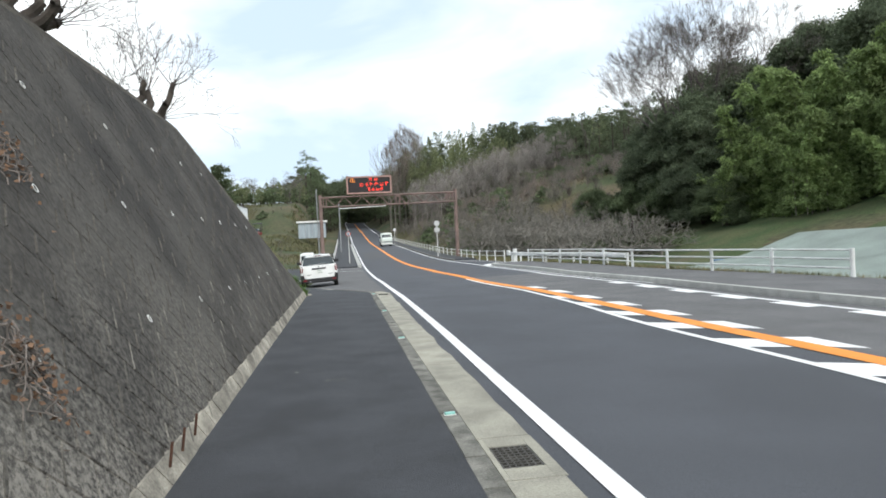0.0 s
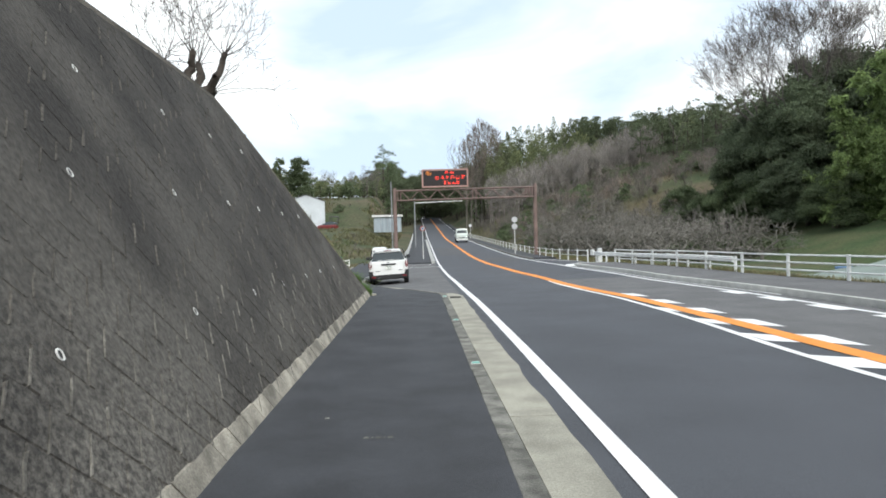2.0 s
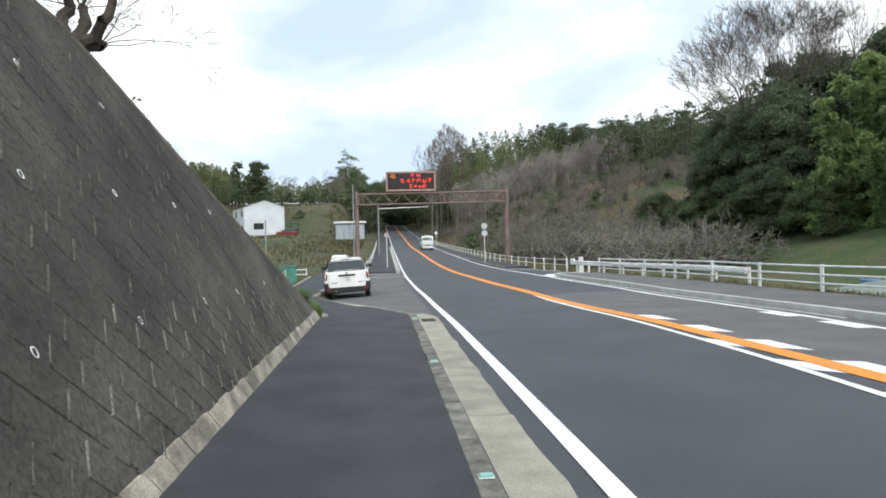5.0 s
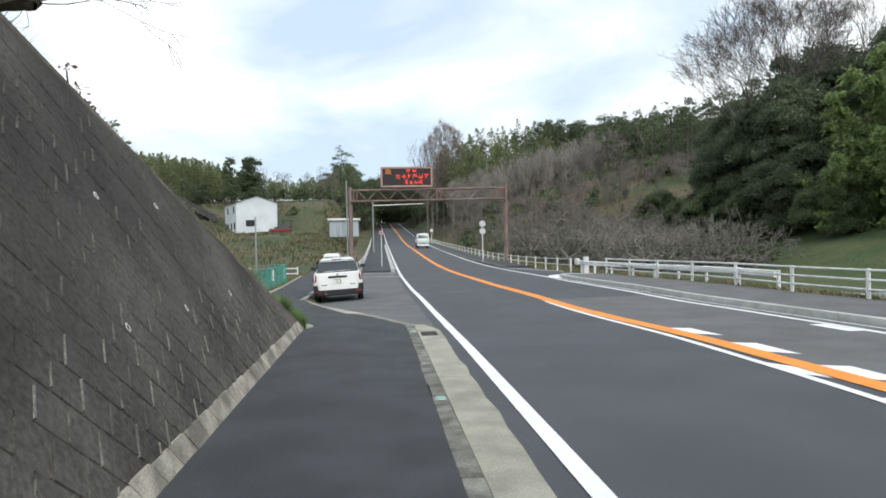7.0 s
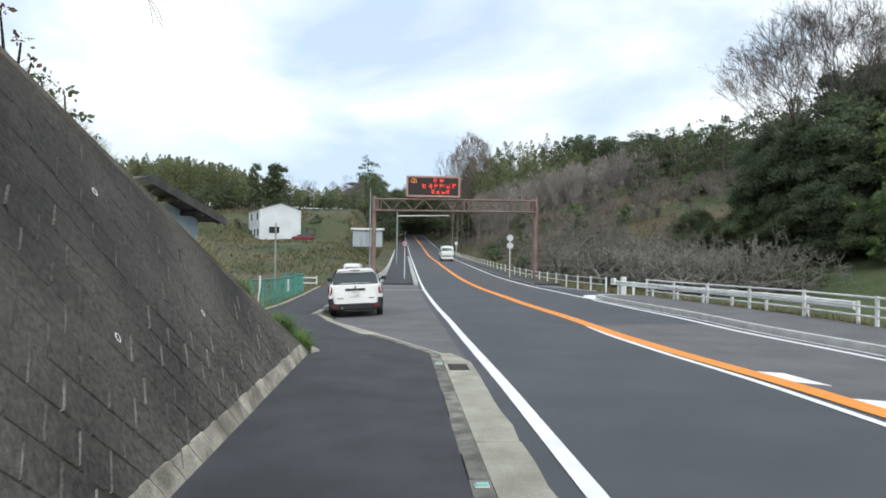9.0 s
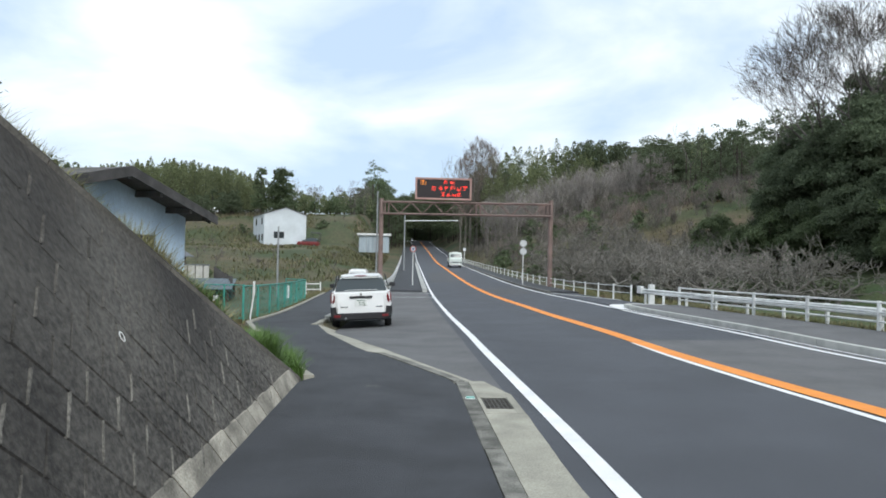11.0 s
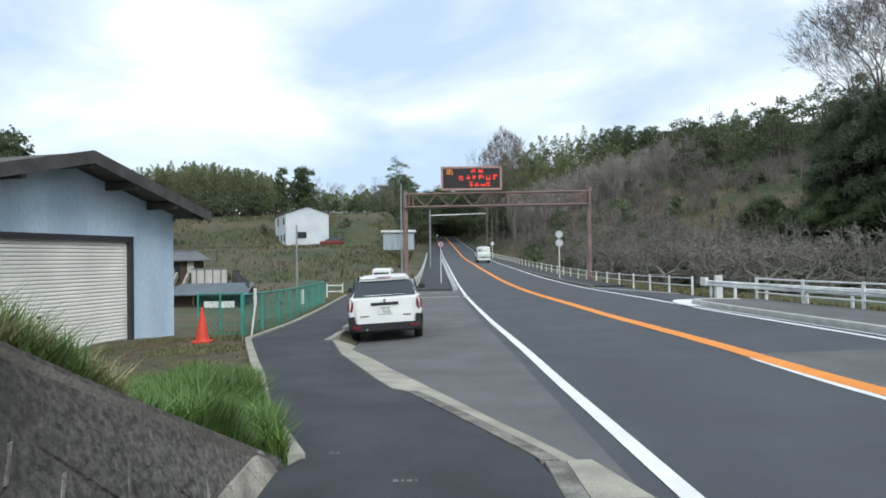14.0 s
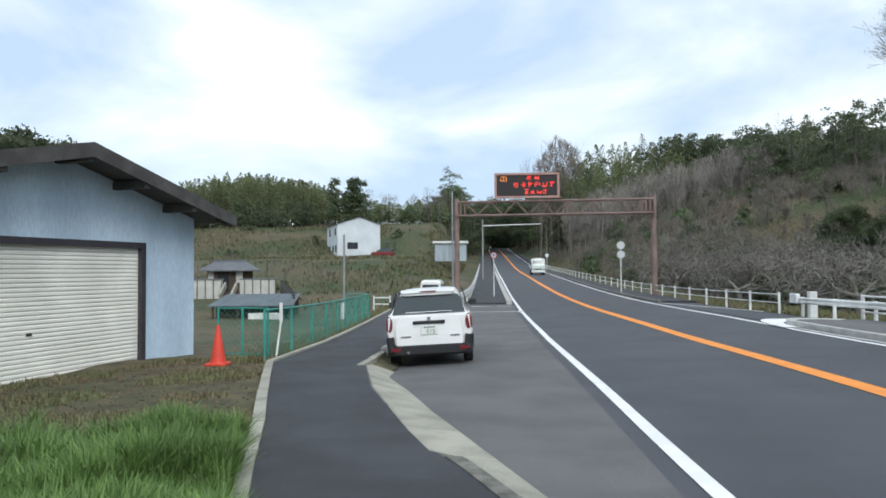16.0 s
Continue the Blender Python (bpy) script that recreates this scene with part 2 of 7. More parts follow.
# ---------------------------------------------------------------- plan of the road
ROAD_Z = interp([(-60, 0.0), (18, 0.0), (22, -0.05), (25, -0.11), (28, -0.155), (31, -0.22), (37, -0.35), (50, -0.47), (60, -0.40), (70, -0.2), (100, 0.7), (130, 1.7), (170, 4.0), (215, 6.6), (260, 9.5)])
LEFT_X = interp([(-60, 1.70), (4, 1.705), (12, 1.745), (21, 1.735), (27, 1.76), (47, 1.865), (71, 1.98), (130, 2.1), (215, 1.9), (260, 1.5)])
MID_X = interp([(-60, 5.72), (6, 5.68), (10.5, 5.54), (14.5, 5.47), (18, 5.36), (20, 5.26), (22, 5.15), (25, 5.07), (31, 5.09), (47, 5.2), (71, 5.25), (130, 5.35), (215, 5.15), (260, 4.8)])
RIGHT_X = interp([(-60, 8.8), (9, 8.6), (13, 8.36), (17, 8.22), (22, 8.16), (26, 7.97), (31, 7.97), (36, 8.05), (47, 8.25), (71, 8.4), (130, 8.5), (215, 8.3), (260, 7.9)])
KERB_X = interp([(-60, 9.3), (10, 9.08), (15, 8.79), (22, 8.62), (26, 8.42), (31, 8.36), (36, 8.4), (47, 8.6), (260, 8.7)])
WALL_SLOPE = 0.48
WALL_X = -0.95


def steps(y0, y1, d):
    n = max(1, int(round((y1 - y0) / d)))
    return [y0 + (y1 - y0) * i / n for i in range(n + 1)]


VERGE = interp([(-60, 0.0), (20, 0.0), (30, 0.16), (42, 0.30), (60, 0.26), (100, 0.10), (160, 0.0)])


def TILT(x, y):
    """The road leans into its bend: its outer edge lies higher."""
    a, b = LEFT_X(y) - 0.30, KERB_X(y) + 0.05
    return VERGE(y) * min(1.0, max(0.0, (x - a) / (b - a)))


def ribbon(name, xa, xb, y0, y1, lift, material, parent=None, d=2.0, thick=0.0, zf=ROAD_Z, fall=None):
    """A strip that follows the road between two plan lines, with a skirt of the given thickness."""
    verts, faces = [], []
    ys = steps(y0, y1, d)
    for y in ys:
        z = zf(y) + lift
        za = z - (fall(y) if fall else 0.0)
        if zf is ROAD_Z:
            za += TILT(xa(y), y)
            z += TILT(xb(y), y)
        verts += [(xa(y), y, za), (xb(y), y, z), (xb(y), y, z - thick), (xa(y), y, za - thick)]
    for i in range(len(ys) - 1):
        a, b = 4 * i, 4 * i + 4
        faces.append((a, a + 1, b + 1, b))
        if thick:
            faces += [(a + 1, a + 2, b + 2, b + 1), (a + 3, a, b, b + 3)]
    if thick:
        faces += [(0, 3, 2, 1), (len(verts) - 4, len(verts) - 3, len(verts) - 2, len(verts) - 1)]
    return raw(name, verts, faces, material, parent)


def off(f, d):
    return lambda y: f(y) + d


# ---------------------------------------------------------------- ground
TOP_LINE = interp([(-40, 3.95), (9, 3.95), (13.7, 3.88), (14.2, 3.70), (16.05, 2.73), (18.5, 1.47), (19.5, 0.95), (21.4, 0.03)])
FIELD_Z = interp([(21, -0.06), (26, -0.24), (34, -0.35), (42, -0.9), (62, -1.1), (80, 0.0), (105, 2.9), (122, 3.9), (130, 6.2), (150, 10.5), (200, 14), (320, 22)])
RAIL_X = interp([(-60, 12.6), (12, 12.15), (15, 12.0), (20, 11.45), (30, 10.95), (42, 10.55), (60, 10.3), (100, 10.0), (180, 9.6)])
RISE_X = interp([(0, 27), (45, 25), (70, 23), (100, 14.5), (130, 11.5), (260, 10.5)])


def smooth(a, b, v):
    t = min(1.0, max(0.0, (v - a) / (b - a)))
    return t * t * (3 - 2 * t)


def path_z(y):
    return PATH_Z(y)


PATH_Z = interp([(-60, 0.0), (20, 0.0), (25, -0.07), (30, -0.18), (34, -0.27), (40, -0.36), (52, -0.42), (60, -0.37)])


def hill(x, y):
    """Height of the land round the road."""
    zr = ROAD_Z(y)
    if x > 9.0:
        low = VERGE(y) * smooth(9.5, 11.5, x) * (1 - smooth(13, 18, x)) - 0.45 * smooth(11.6, 16, x)
        rise = max(0.0, x - RISE_X(y))
        cap = 24.0
        steep = smooth(80, 100, y)
        r = (0.36 + 0.10 * steep) * rise + 0.25 * steep * min(rise, 6.0)
        return zr + low + cap * (1 - math.exp(-r / cap))
    if x < -0.9:
        d = -0.9 - x
        if y < 21.4:
            top = TOP_LINE(y) - 0.06
            edge = WALL_X - WALL_SLOPE * max(top, 0) - 0.15
            if x > edge:
                return -0.3
            return top + 0.05 * min(edge - x, 6) + 0.38 * smooth(0, 1.6, edge - x) * (1 - smooth(18.5, 21, y))
        f = FIELD_Z(y)
        verge = max(path_z(y), zr if y > 55 else -9) - 0.03
        k = smooth(2.6, 9.0, d) if y > 50 else smooth(3.4, 7.0, d)
        return verge * (1 - k) + f * k
    return zr - 0.3


def build_ground():
    def grade(lo, hi, near, dn, df):
        vals, v = [], lo
        while v < hi:
            vals.append(v)
            v += dn if near[0] <= v <= near[1] else df
        vals.append(hi)
        return vals
    xs = grade(-170, 250, (-14, 40), 0.8, 5.0)
    ys = grade(-90, 420, (-4, 60), 0.8, 4.0)
    verts = []
    for y in ys:
        brink = WALL_X - WALL_SLOPE * max(TOP_LINE(y) - 0.06, 0) - 0.151 if y < 21.4 else None
        for x in xs:
            if brink is not None and x <= brink < x + 0.8:
                x = brink
            z = hill(x, y)
            if not (-6 < x < 13):
                z += 0.10 * noise.noise(Vector((x * 0.4, y * 0.4, 0))) + 0.45 * noise.noise(Vector((x * 0.06, y * 0.06, 3)))
            if -1.2 < x < RAIL_X(y) - 0.2:
                z = min(z, ROAD_Z(y) - 0.3)
            verts.append((x, y, z))
    n = len(xs)
    rows = len(ys)
    faces = [(j * n + i, j * n + i + 1, (j + 1) * n + i + 1, (j + 1) * n + i) for j in range(rows - 1) for i in range(n - 1)]
    # the sheet runs on to the horizon
    rim = [i for i in range(n)] + [j * n + n - 1 for j in range(1, rows)] + [(rows - 1) * n + i for i in range(n - 2, -1, -1)] + [j * n for j in range(rows - 2, 0, -1)]
    base = len(verts)
    for k in rim:
        x, y, z = verts[k]
        verts.append(((x - 40) * 14, (y - 160) * 14, z + 10))
    m = len(rim)
    faces += [(rim[(i + 1) % m], rim[i], base + i, base + (i + 1) % m) for i in range(m)]
    ob = raw("ground", verts, faces, M_GRASS_G)
    for p in ob.data.polygons:
        p.use_smooth = True
    ob.data.materials.append(M_GRASS_DK)
    for p in ob.data.polygons:
        cx, cy = p.center.x, p.center.y
        if 12.5 < cx < 60 and 16 + 3 * noise.noise(p.center * 0.3) < cy < 74 + 8 * noise.noise(p.center * 0.1) and noise.noise(p.center * 0.15) > -0.3:
            p.material_index = 1
    tagged(ob, "rough grassy ground and hillsides with dry patches", "ground", kind="structure")
    return ob


build_ground()

# ---------------------------------------------------------------- carriageway and its paint
road = thing("road", "two-lane dark asphalt road climbing a gentle hill", "road", kind="structure")
ribbon("carriageway", off(LEFT_X, -0.30), off(KERB_X, 0.05), -60, 300, 0.0, M_ASPHALT, road, 0.5, 0.35)
ribbon("worn_lane", off(MID_X, 0.15), off(KERB_X, -0.02), -60, 27, 0.004, M_ASPHALT_OLD, road, 0.5)
M_PATCH = mat("asphalt_patch", (0.085, 0.086, 0.092), 0.85, 0.2, 1.2, 120, 0.4, grain=0.35)
ribbon("worn_patch", off(LEFT_X, 0.5), off(MID_X, -0.35), 70, 88, 0.004, M_PATCH, road, 0.5)
ribbon("worn_patch", off(MID_X, 0.3), off(RIGHT_X, -0.3), 52, 60, 0.004, M_PATCH, road, 0.5)
ribbon("edge_line", off(LEFT_X, -0.075), off(LEFT_X, 0.075), -60, 50.5, 0.008, M_PAINT_W, road, 0.5)
ribbon("edge_line", off(LEFT_X, -0.075), off(LEFT_X, 0.075), 51.2, 250, 0.012, M_PAINT_W, road, 2.0)
ribbon("centre_line", off(MID_X, -0.16), off(MID_X, 0.16), -60, 250, 0.010, M_PAINT_O, road, 0.5)
ribbon("edge_line", off(RIGHT_X, -0.07), off(RIGHT_X, 0.07), -60, 250, 0.012, M_PAINT_W, road, 0.5)
ribbon("kerb_line", off(KERB_X, -0.16), off(KERB_X, -0.09), 18, 37.7, 0.013, M_PAINT_W, road, 0.5)
MEDIAN = interp([(-60, -0.70), (8, -0.68), (11, -0.64), (13, -0.52), (15, -0.41), (18, -0.33), (21, -0.27), (24, -0.22), (27, -0.14), (38, -0.06)])
ribbon("median_line", lambda y: MID_X(y) + MEDIAN(y) - 0.06, lambda y: MID_X(y) + MEDIAN(y) + 0.06, -60, 26.5, 0.0085, M_PAINT_W, road, 0.5)


def paint_quad(pts, lift=0.009):
    return raw("road_marking", [(x, y, ROAD_Z(y) + TILT(x, y) + lift) for x, y in pts], [(0, 1, 2, 3)], M_PAINT_W, road)


for k in range(-7, 7):
    yb = 8.52 + 1.885 * k
    xo = MID_X(yb)
    paint_quad([(xo + 0.165, yb), (xo + 0.165, yb - 0.85), (MID_X(yb - 1.15) + 0.47, yb - 1.15), (xo + 0.47, yb - 0.15)])
    gap = MEDIAN(yb) + 0.06
    if gap < -0.30:
        paint_quad([(xo + gap, yb + 0.26), (xo + gap, yb - 0.50), (xo - 0.165, yb - 0.74), (xo - 0.165, yb - 0.02)])
for k in range(-6, 8):
    y = 5.6 + 1.86 * k
    paint_quad([(RIGHT_X(y) - 0.34, y), (RIGHT_X(y) - 0.06, y), (RIGHT_X(y + 1) - 0.06, y + 1.0), (RIGHT_X(y + 1) - 0.34, y + 1.0)])
for k in range(4):
    y = 49.9 + 0.42 * k
    paint_quad([(LEFT_X(y) - 0.16, y), (LEFT_X(y) + 0.10, y), (LEFT_X(y) + 0.10, y + 0.26), (LEFT_X(y) - 0.16, y + 0.26)], 0.014)

# ---------------------------------------------------------------- footway on the wall's side, lay-by
pavement = thing("pavement_left", "smooth dark asphalt footway beside the retaining wall", "footway", kind="structure")
PATH_L = [(-1.05, -30), (-1.0, 21.3), (-0.82, 21.5), (-1.40, 23.05), (-2.06, 25.4), (-3.35, 29.7), (-3.72, 31.0), (-3.75, 35.5), (-4.2, 47), (-4.6, 60)]
PATH_R = [(0.94, -30), (0.94, 21.2), (0.90, 21.4), (0.19, 23.3), (-0.14, 24.15), (-0.27, 24.32), (-0.57, 25.21), (-0.97, 26.58), (-1.38, 27.97), (-1.84, 30.15), (-2.06, 31.2), (-1.95, 34.5), (-1.95, 60)]
LAY_L = [(1.50, 20.45), (1.30, 21.1), (1.11, 21.72), (0.71, 22.85), (0.14, 24.6), (-0.46, 26.56), (-0.93, 28.4), (-1.50, 30.36), (-1.60, 34.5), (-1.6, 60)]


def lerp_line(line, y):
    if y <= line[0][1]:
        return line[0][0]
    for (xa, ya), (xb, yb) in zip(line, line[1:]):
        if ya <= y <= yb:
            return xa + (xb - xa) * (y - ya) / (yb - ya)
    return line[-1][0]


LL, LR, LB = (lambda y: lerp_line(PATH_L, y)), (lambda y: lerp_line(PATH_R, y)), (lambda y: lerp_line(LAY_L, y))
LAY_FALL = lambda y: 0.19 * smooth(24, 32, y) * (1 - smooth(44, 52, y))
LAY_Z = lambda y: ROAD_Z(y) + 0.001 - LAY_FALL(y)
ribbon("asphalt", LL, LR, -30, 60, 0.012, M_ASPHALT_PATH, pavement, 0.5, 0.3, path_z)
ribbon("lay_by", lambda y: LB(y) - 0.05, off(LEFT_X, -0.26), 20.5, 60, 0.004, M_ASPHALT_OLD, pavement, 0.5, 0.25, ROAD_Z, LAY_FALL)
ribbon("stop_line", lambda y: -1.2, off(LEFT_X, -0.10), 50.6, 50.75, 0.014, M_PAINT_W, pavement, 0.15, 0.0, ROAD_Z, lambda y: LAY_FALL(y) * 0.8)
ribbon("stop_line", lambda y: -0.6, off(LEFT_X, -0.10), 55.0, 55.12, 0.014, M_PAINT_W, pavement, 0.15, 0.0, ROAD_Z)

# worn survey marks on the footway
for x, y, n in ((-0.41, 8.52, 1), (-0.04, 7.91, 5), (-0.10, 20.9, 4), (-0.62, 21.6, 2)):
    for i in range(n):
        xx = x + 0.045 * i
        w = 0.016 + 0.008 * math.sin(3.1 * i + y)
        raw("paint_mark", [(xx - w, y - 0.02, path_z(y) + 0.0165), (xx + w, y - 0.024, path_z(y) + 0.0165), (xx + w * 0.8, y + 0.022, path_z(y) + 0.0165), (xx - w * 0.6, y + 0.03, path_z(y) + 0.0165)], [(0, 1, 2, 3)], M_CONC_DK, pavement)

# pale concrete apron that curves off towards the parked car
apron = thing("gutter_apron", "pale concrete drainage apron curving along the lay-by", "gutter", kind="structure")
AP = [21.3, 22.2, 23.2, 24.2, 25.4, 26.6, 27.8, 29.0, 30.2, 31.2]
AP_L = [(0.40, 23.3), (0.05, 24.15), (-0.29, 24.32), (-0.59, 25.21), (-0.99, 26.58), (-1.40, 27.97), (-1.86, 30.15), (-2.10, 31.2)]


def apron_right(y):
    return LB(y)


def apron_left(y):
    return LR(y) + 0.14 if y < 24.15 else lerp_line(AP_L, y)


for ya, yb in zip(AP, AP[1:]):
    ribbon("apron_slab", apron_left, apron_right, ya + 0.006, yb - 0.006, 0.014, M_CONC, apron, 0.2, 0.12, LAY_Z, lambda y: LAY_Z(y) - path_z(y))
    if ya < 24:
        ribbon("kerb_stone", LR, lambda y: LR(y) + 0.138, ya + 0.004, yb - 0.004, 0.022, M_CONC_DK, apron, 0.25, 0.15, path_z)

# gutter beside the footway
M_GRATE = mat("dull_grate_steel", (0.10, 0.095, 0.085), 0.7, 0.4, 8, 60, 0.1, metal=0.4, grain=0.2)
gutter = thing("gutter", "weathered concrete gutter slabs with mossy kerb and grates", "gutter", kind="structure")
seams = [-14, -10, -6, -2, 1.2, 4.40, 5.30, 8.4, 12.34, 16.2, 19.50, 20.50, 21.3]
for ya, yb in zip(seams, seams[1:]):
    if ya in (4.40, 19.50):
        # frame round a grate
        for x0, x1, y0, y1 in ((1.10, 1.14, ya, yb), (1.42, 1.50, ya, yb), (1.14, 1.42, ya, ya + 0.22), (1.14, 1.42, yb - 0.22, yb)):
            part("grate_frame", boxm(x0, x1, y0 + 0.004, y1 - 0.004, -0.2, 0.012, bevel=0.004), M_CONC, gutter)
        part("pit", boxm(1.13, 1.43, ya + 0.2, yb - 0.2, -0.24, -0.18), M_BLACK, gutter)
        grate = new("grate")
        grate.parent = gutter
        bm = bmesh.new()
        for k in range(9):
            y = ya + 0.235 + (yb - ya - 0.47) * k / 8
            box(bm, 1.142, 1.418, y - 0.008, y + 0.008, -0.03, 0.008)
        for k in range(7):
            x = 1.15 + 0.26 * k / 6
            box(bm, x - 0.006, x + 0.006, ya + 0.225, yb - 0.225, -0.032, 0.006)
        part("grid", bm, M_GRATE, grate, "dull steel grating")
    else:
        n = max(1, int((yb - ya) / 0.5))
        verts, faces = [], []
        rnd = random.Random(int(ya * 10))
        for i in range(n + 1):
            y = ya + 0.007 + (yb - ya - 0.014) * i / n
            w = 1.485 + rnd.uniform(-0.02, 0.02) - (0.21 * i / n if ya == 20.50 else 0.0)
            verts += [(1.10, y, 0.010), (w, y, 0.012), (w, y, -0.2), (1.10, y, -0.2)]
        for i in range(n):
            a, b = 4 * i, 4 * i + 4
            faces += [(a, a + 1, b + 1, b), (a + 1, a + 2, b + 2, b + 1), (a + 3, a, b, b + 3)]
        faces += [(0, 3, 2, 1), (4 * n, 4 * n + 1, 4 * n + 2, 4 * n + 3)]
        raw("gutter_slab", verts, faces, M_CONC, gutter)
y = -14.0
rnd = random.Random(4)
while y < 21.2:
    L = min(rnd.choice((0.6, 1.2, 1.2, 1.35)), 21.28 - y)
    part("kerb_stone", boxm(0.945 + rnd.uniform(-0.008, 0.008), 1.095, y + 0.005, y + L - 0.005, -0.2, 0.016 + rnd.uniform(-0.004, 0.004), bevel=0.008), M_CONC_DK, gutter)
    y += L
M_TEAL = mat("teal_reflector", (0.24, 0.52, 0.46), 0.35, 0.1, 8, 60, 0.0, grain=0.05)
for y in (-3.4, 1.3, 6.05, 10.8, 15.1, 20.2):
    r = thing("kerb_reflector", "small teal plastic reflector on the kerb", "reflector", "reflectors along the kerb", at=pose(1.02, y, 0.016))
    part("lens", boxm(-0.045, 0.045, -0.028, 0.028, 0, 0.022, bevel=0.01), M_TEAL, r)
    part("base", boxm(-0.050, 0.050, -0.036, 0.036, 0, 0.006), M_WHITE, r)

# concrete edging between footway and grass
edging = thing("kerb_edging", "narrow pale concrete edging along the grass verge", "kerb", kind="structure")
EDGE = [(-0.80, 21.45), (-1.40, 23.05), (-1.73, 24.2), (-2.06, 25.4), (-2.70, 27.5), (-3.35, 29.7), (-3.72, 31.0), (-3.74, 33.2), (-3.75, 35.5), (-3.9, 39.5), (-4.05, 43.5), (-4.2, 47), (-4.4, 53)]
for (xa, ya), (xb, yb) in zip(EDGE, EDGE[1:]):
    part("edging_block", beamm((xa - 0.06, ya + 0.01, path_z(ya) - 0.04), (xb - 0.06, yb - 0.01, path_z(yb) - 0.04), 0.13, 0.18), M_CONC, edging)
# upstand beside the parked car
upstand = thing("kerb_upstand", "short worn concrete kerb upstand beside the lay-by", "kerb", kind="structure")
for ya, yb in ((30.5, 31.7), (31.72, 32.9)):
    part("kerb_stone", beamm((-2.02, ya, path_z(ya) - 0.06), (-1.98, yb, path_z(yb) - 0.06), 0.13, 0.18), M_CONC, upstand)
for ya, yb in ((32.92, 34.1), (34.12, 36), (36.02, 38)):
    part("kerb_stone", beamm((-1.95, ya, path_z(ya) + 0.0), (-1.93, yb, path_z(yb) + 0.0), 0.16, 0.22), M_KERB, upstand)
M_SILT = mat("gutter_silt", (0.055, 0.048, 0.038), 1.0, 0.4, 4, 45, 0.7, grain=0.45)
ribbon("silt", lambda y: -1.93 + 0.05 * math.sin(3 * y), lambda y: LB(y) + 0.06 * math.sin(5 * y) - 0.05 * (y - 31), 31.0, 33.2, 0.022, M_SILT, upstand, 0.1, 0.05, LAY_Z)

# ---------------------------------------------------------------- footway across the road
pave_r = thing("pavement_right", "grey asphalt footway behind a concrete kerb", "footway", kind="structure")
RISE = lambda y: ROAD_Z(y) + VERGE(y)
ribbon("asphalt", off(KERB_X, 0.16), off(RAIL_X, 0.05), -60, 38.3, 0.13, M_ASPHALT_OLD, pave_r, 1.0, 0.5, RISE)
ribbon("asphalt", off(KERB_X, 0.02), off(RAIL_X, -0.1), 38.3, 52.5, 0.012, M_ASPHALT, pave_r, 1.0, 0.5, RISE)
ribbon("asphalt", off(KERB_X, 0.16), off(RAIL_X, 0.05), 52.5, 200, 0.11, M_ASPHALT_PATH, pave_r, 2.0, 0.5, RISE)
kerb_r = thing("kerb_right", "pale concrete kerb stones along the road", "kerb", kind="structure")
y = -30.0
while y < 37:
    ribbon("kerb_stone", off(KERB_X, 0.0), off(KERB_X, 0.155), y + 0.006, y + 1.994, 0.145, M_KERB, kerb_r, 1.0, 0.3)
    y += 2.0
y = 52.5
while y < 150:
    ribbon("kerb_stone", off(KERB_X, 0.0), off(KERB_X, 0.155), y + 0.006, y + 1.994, 0.125, M_CONC_DK, kerb_r, 1.0, 0.3)
    y += 2.0
# rounded nose of the kerb with its painted band
nx, ny = KERB_X(37) + 0.6, 37.0
for i in range(8):
    a0, a1 = math.pi * (1 - i / 8 * 0.72), math.pi * (1 - (i + 1) / 8 * 0.72)
    quad = [(nx + r * math.cos(a) * (1 if math.cos(a) < 0 else 3.2), ny + 1.9 * r / 0.6 * math.sin(a)) for r, a in ((0.60, a0), (0.60, a1), (0.44, a1), (0.44, a0))]
    part("kerb_stone", prism(bmesh.new(), quad, RISE(37.7) - 0.3, RISE(37.7) + 0.135), M_KERB, kerb_r)
    quad = [(nx + r * math.cos(a) * (1 if math.cos(a) < 0 else 3.0), ny + 1.9 * r / 0.6 * math.sin(a)) for r, a in ((1.05, a0), (1.05, a1), (0.64, a1), (0.64, a0))]
    raw("road_marking", [(x, yy, RISE(yy) + 0.022) for x, yy in quad], [(3, 2, 1, 0)], M_PAINT_W, road)
part("nose_fill", prism(bmesh.new(), [(nx + 0.42 * math.cos(a) * (1 if math.cos(a) < 0 else 3.0), ny + 1.9 / 0.6 * 0.42 * math.sin(a)) for a in [math.pi * (1 - k / 8 * 0.72) for k in range(9)]] + [(RAIL_X(38.7) - 0.3, 38.3), (RAIL_X(37.7) - 0.3, 37.5), (nx - 0.42, 37.5)], RISE(37.7) - 0.3, RISE(37.7) + 0.127), M_ASPHALT_OLD, pave_r)
part("edge_band", beamm((KERB_X(52) + 0.1, 52.2, RISE(52) - 0.03), (RAIL_X(44.5) - 0.1, 44.6, RISE(44.5) - 0.03), 0.16, 0.12), M_KERB, pave_r)


# ---------------------------------------------------------------- retaining wall
def wall_pt(y, v, out=0.0):
    """A point of the wall's face at the height v, out metres proud of it."""
    c = 1 / math.hypot(1, WALL_SLOPE)
    return (WALL_X - WALL_SLOPE * v + out * c, y, v + out * WALL_SLOPE * c)


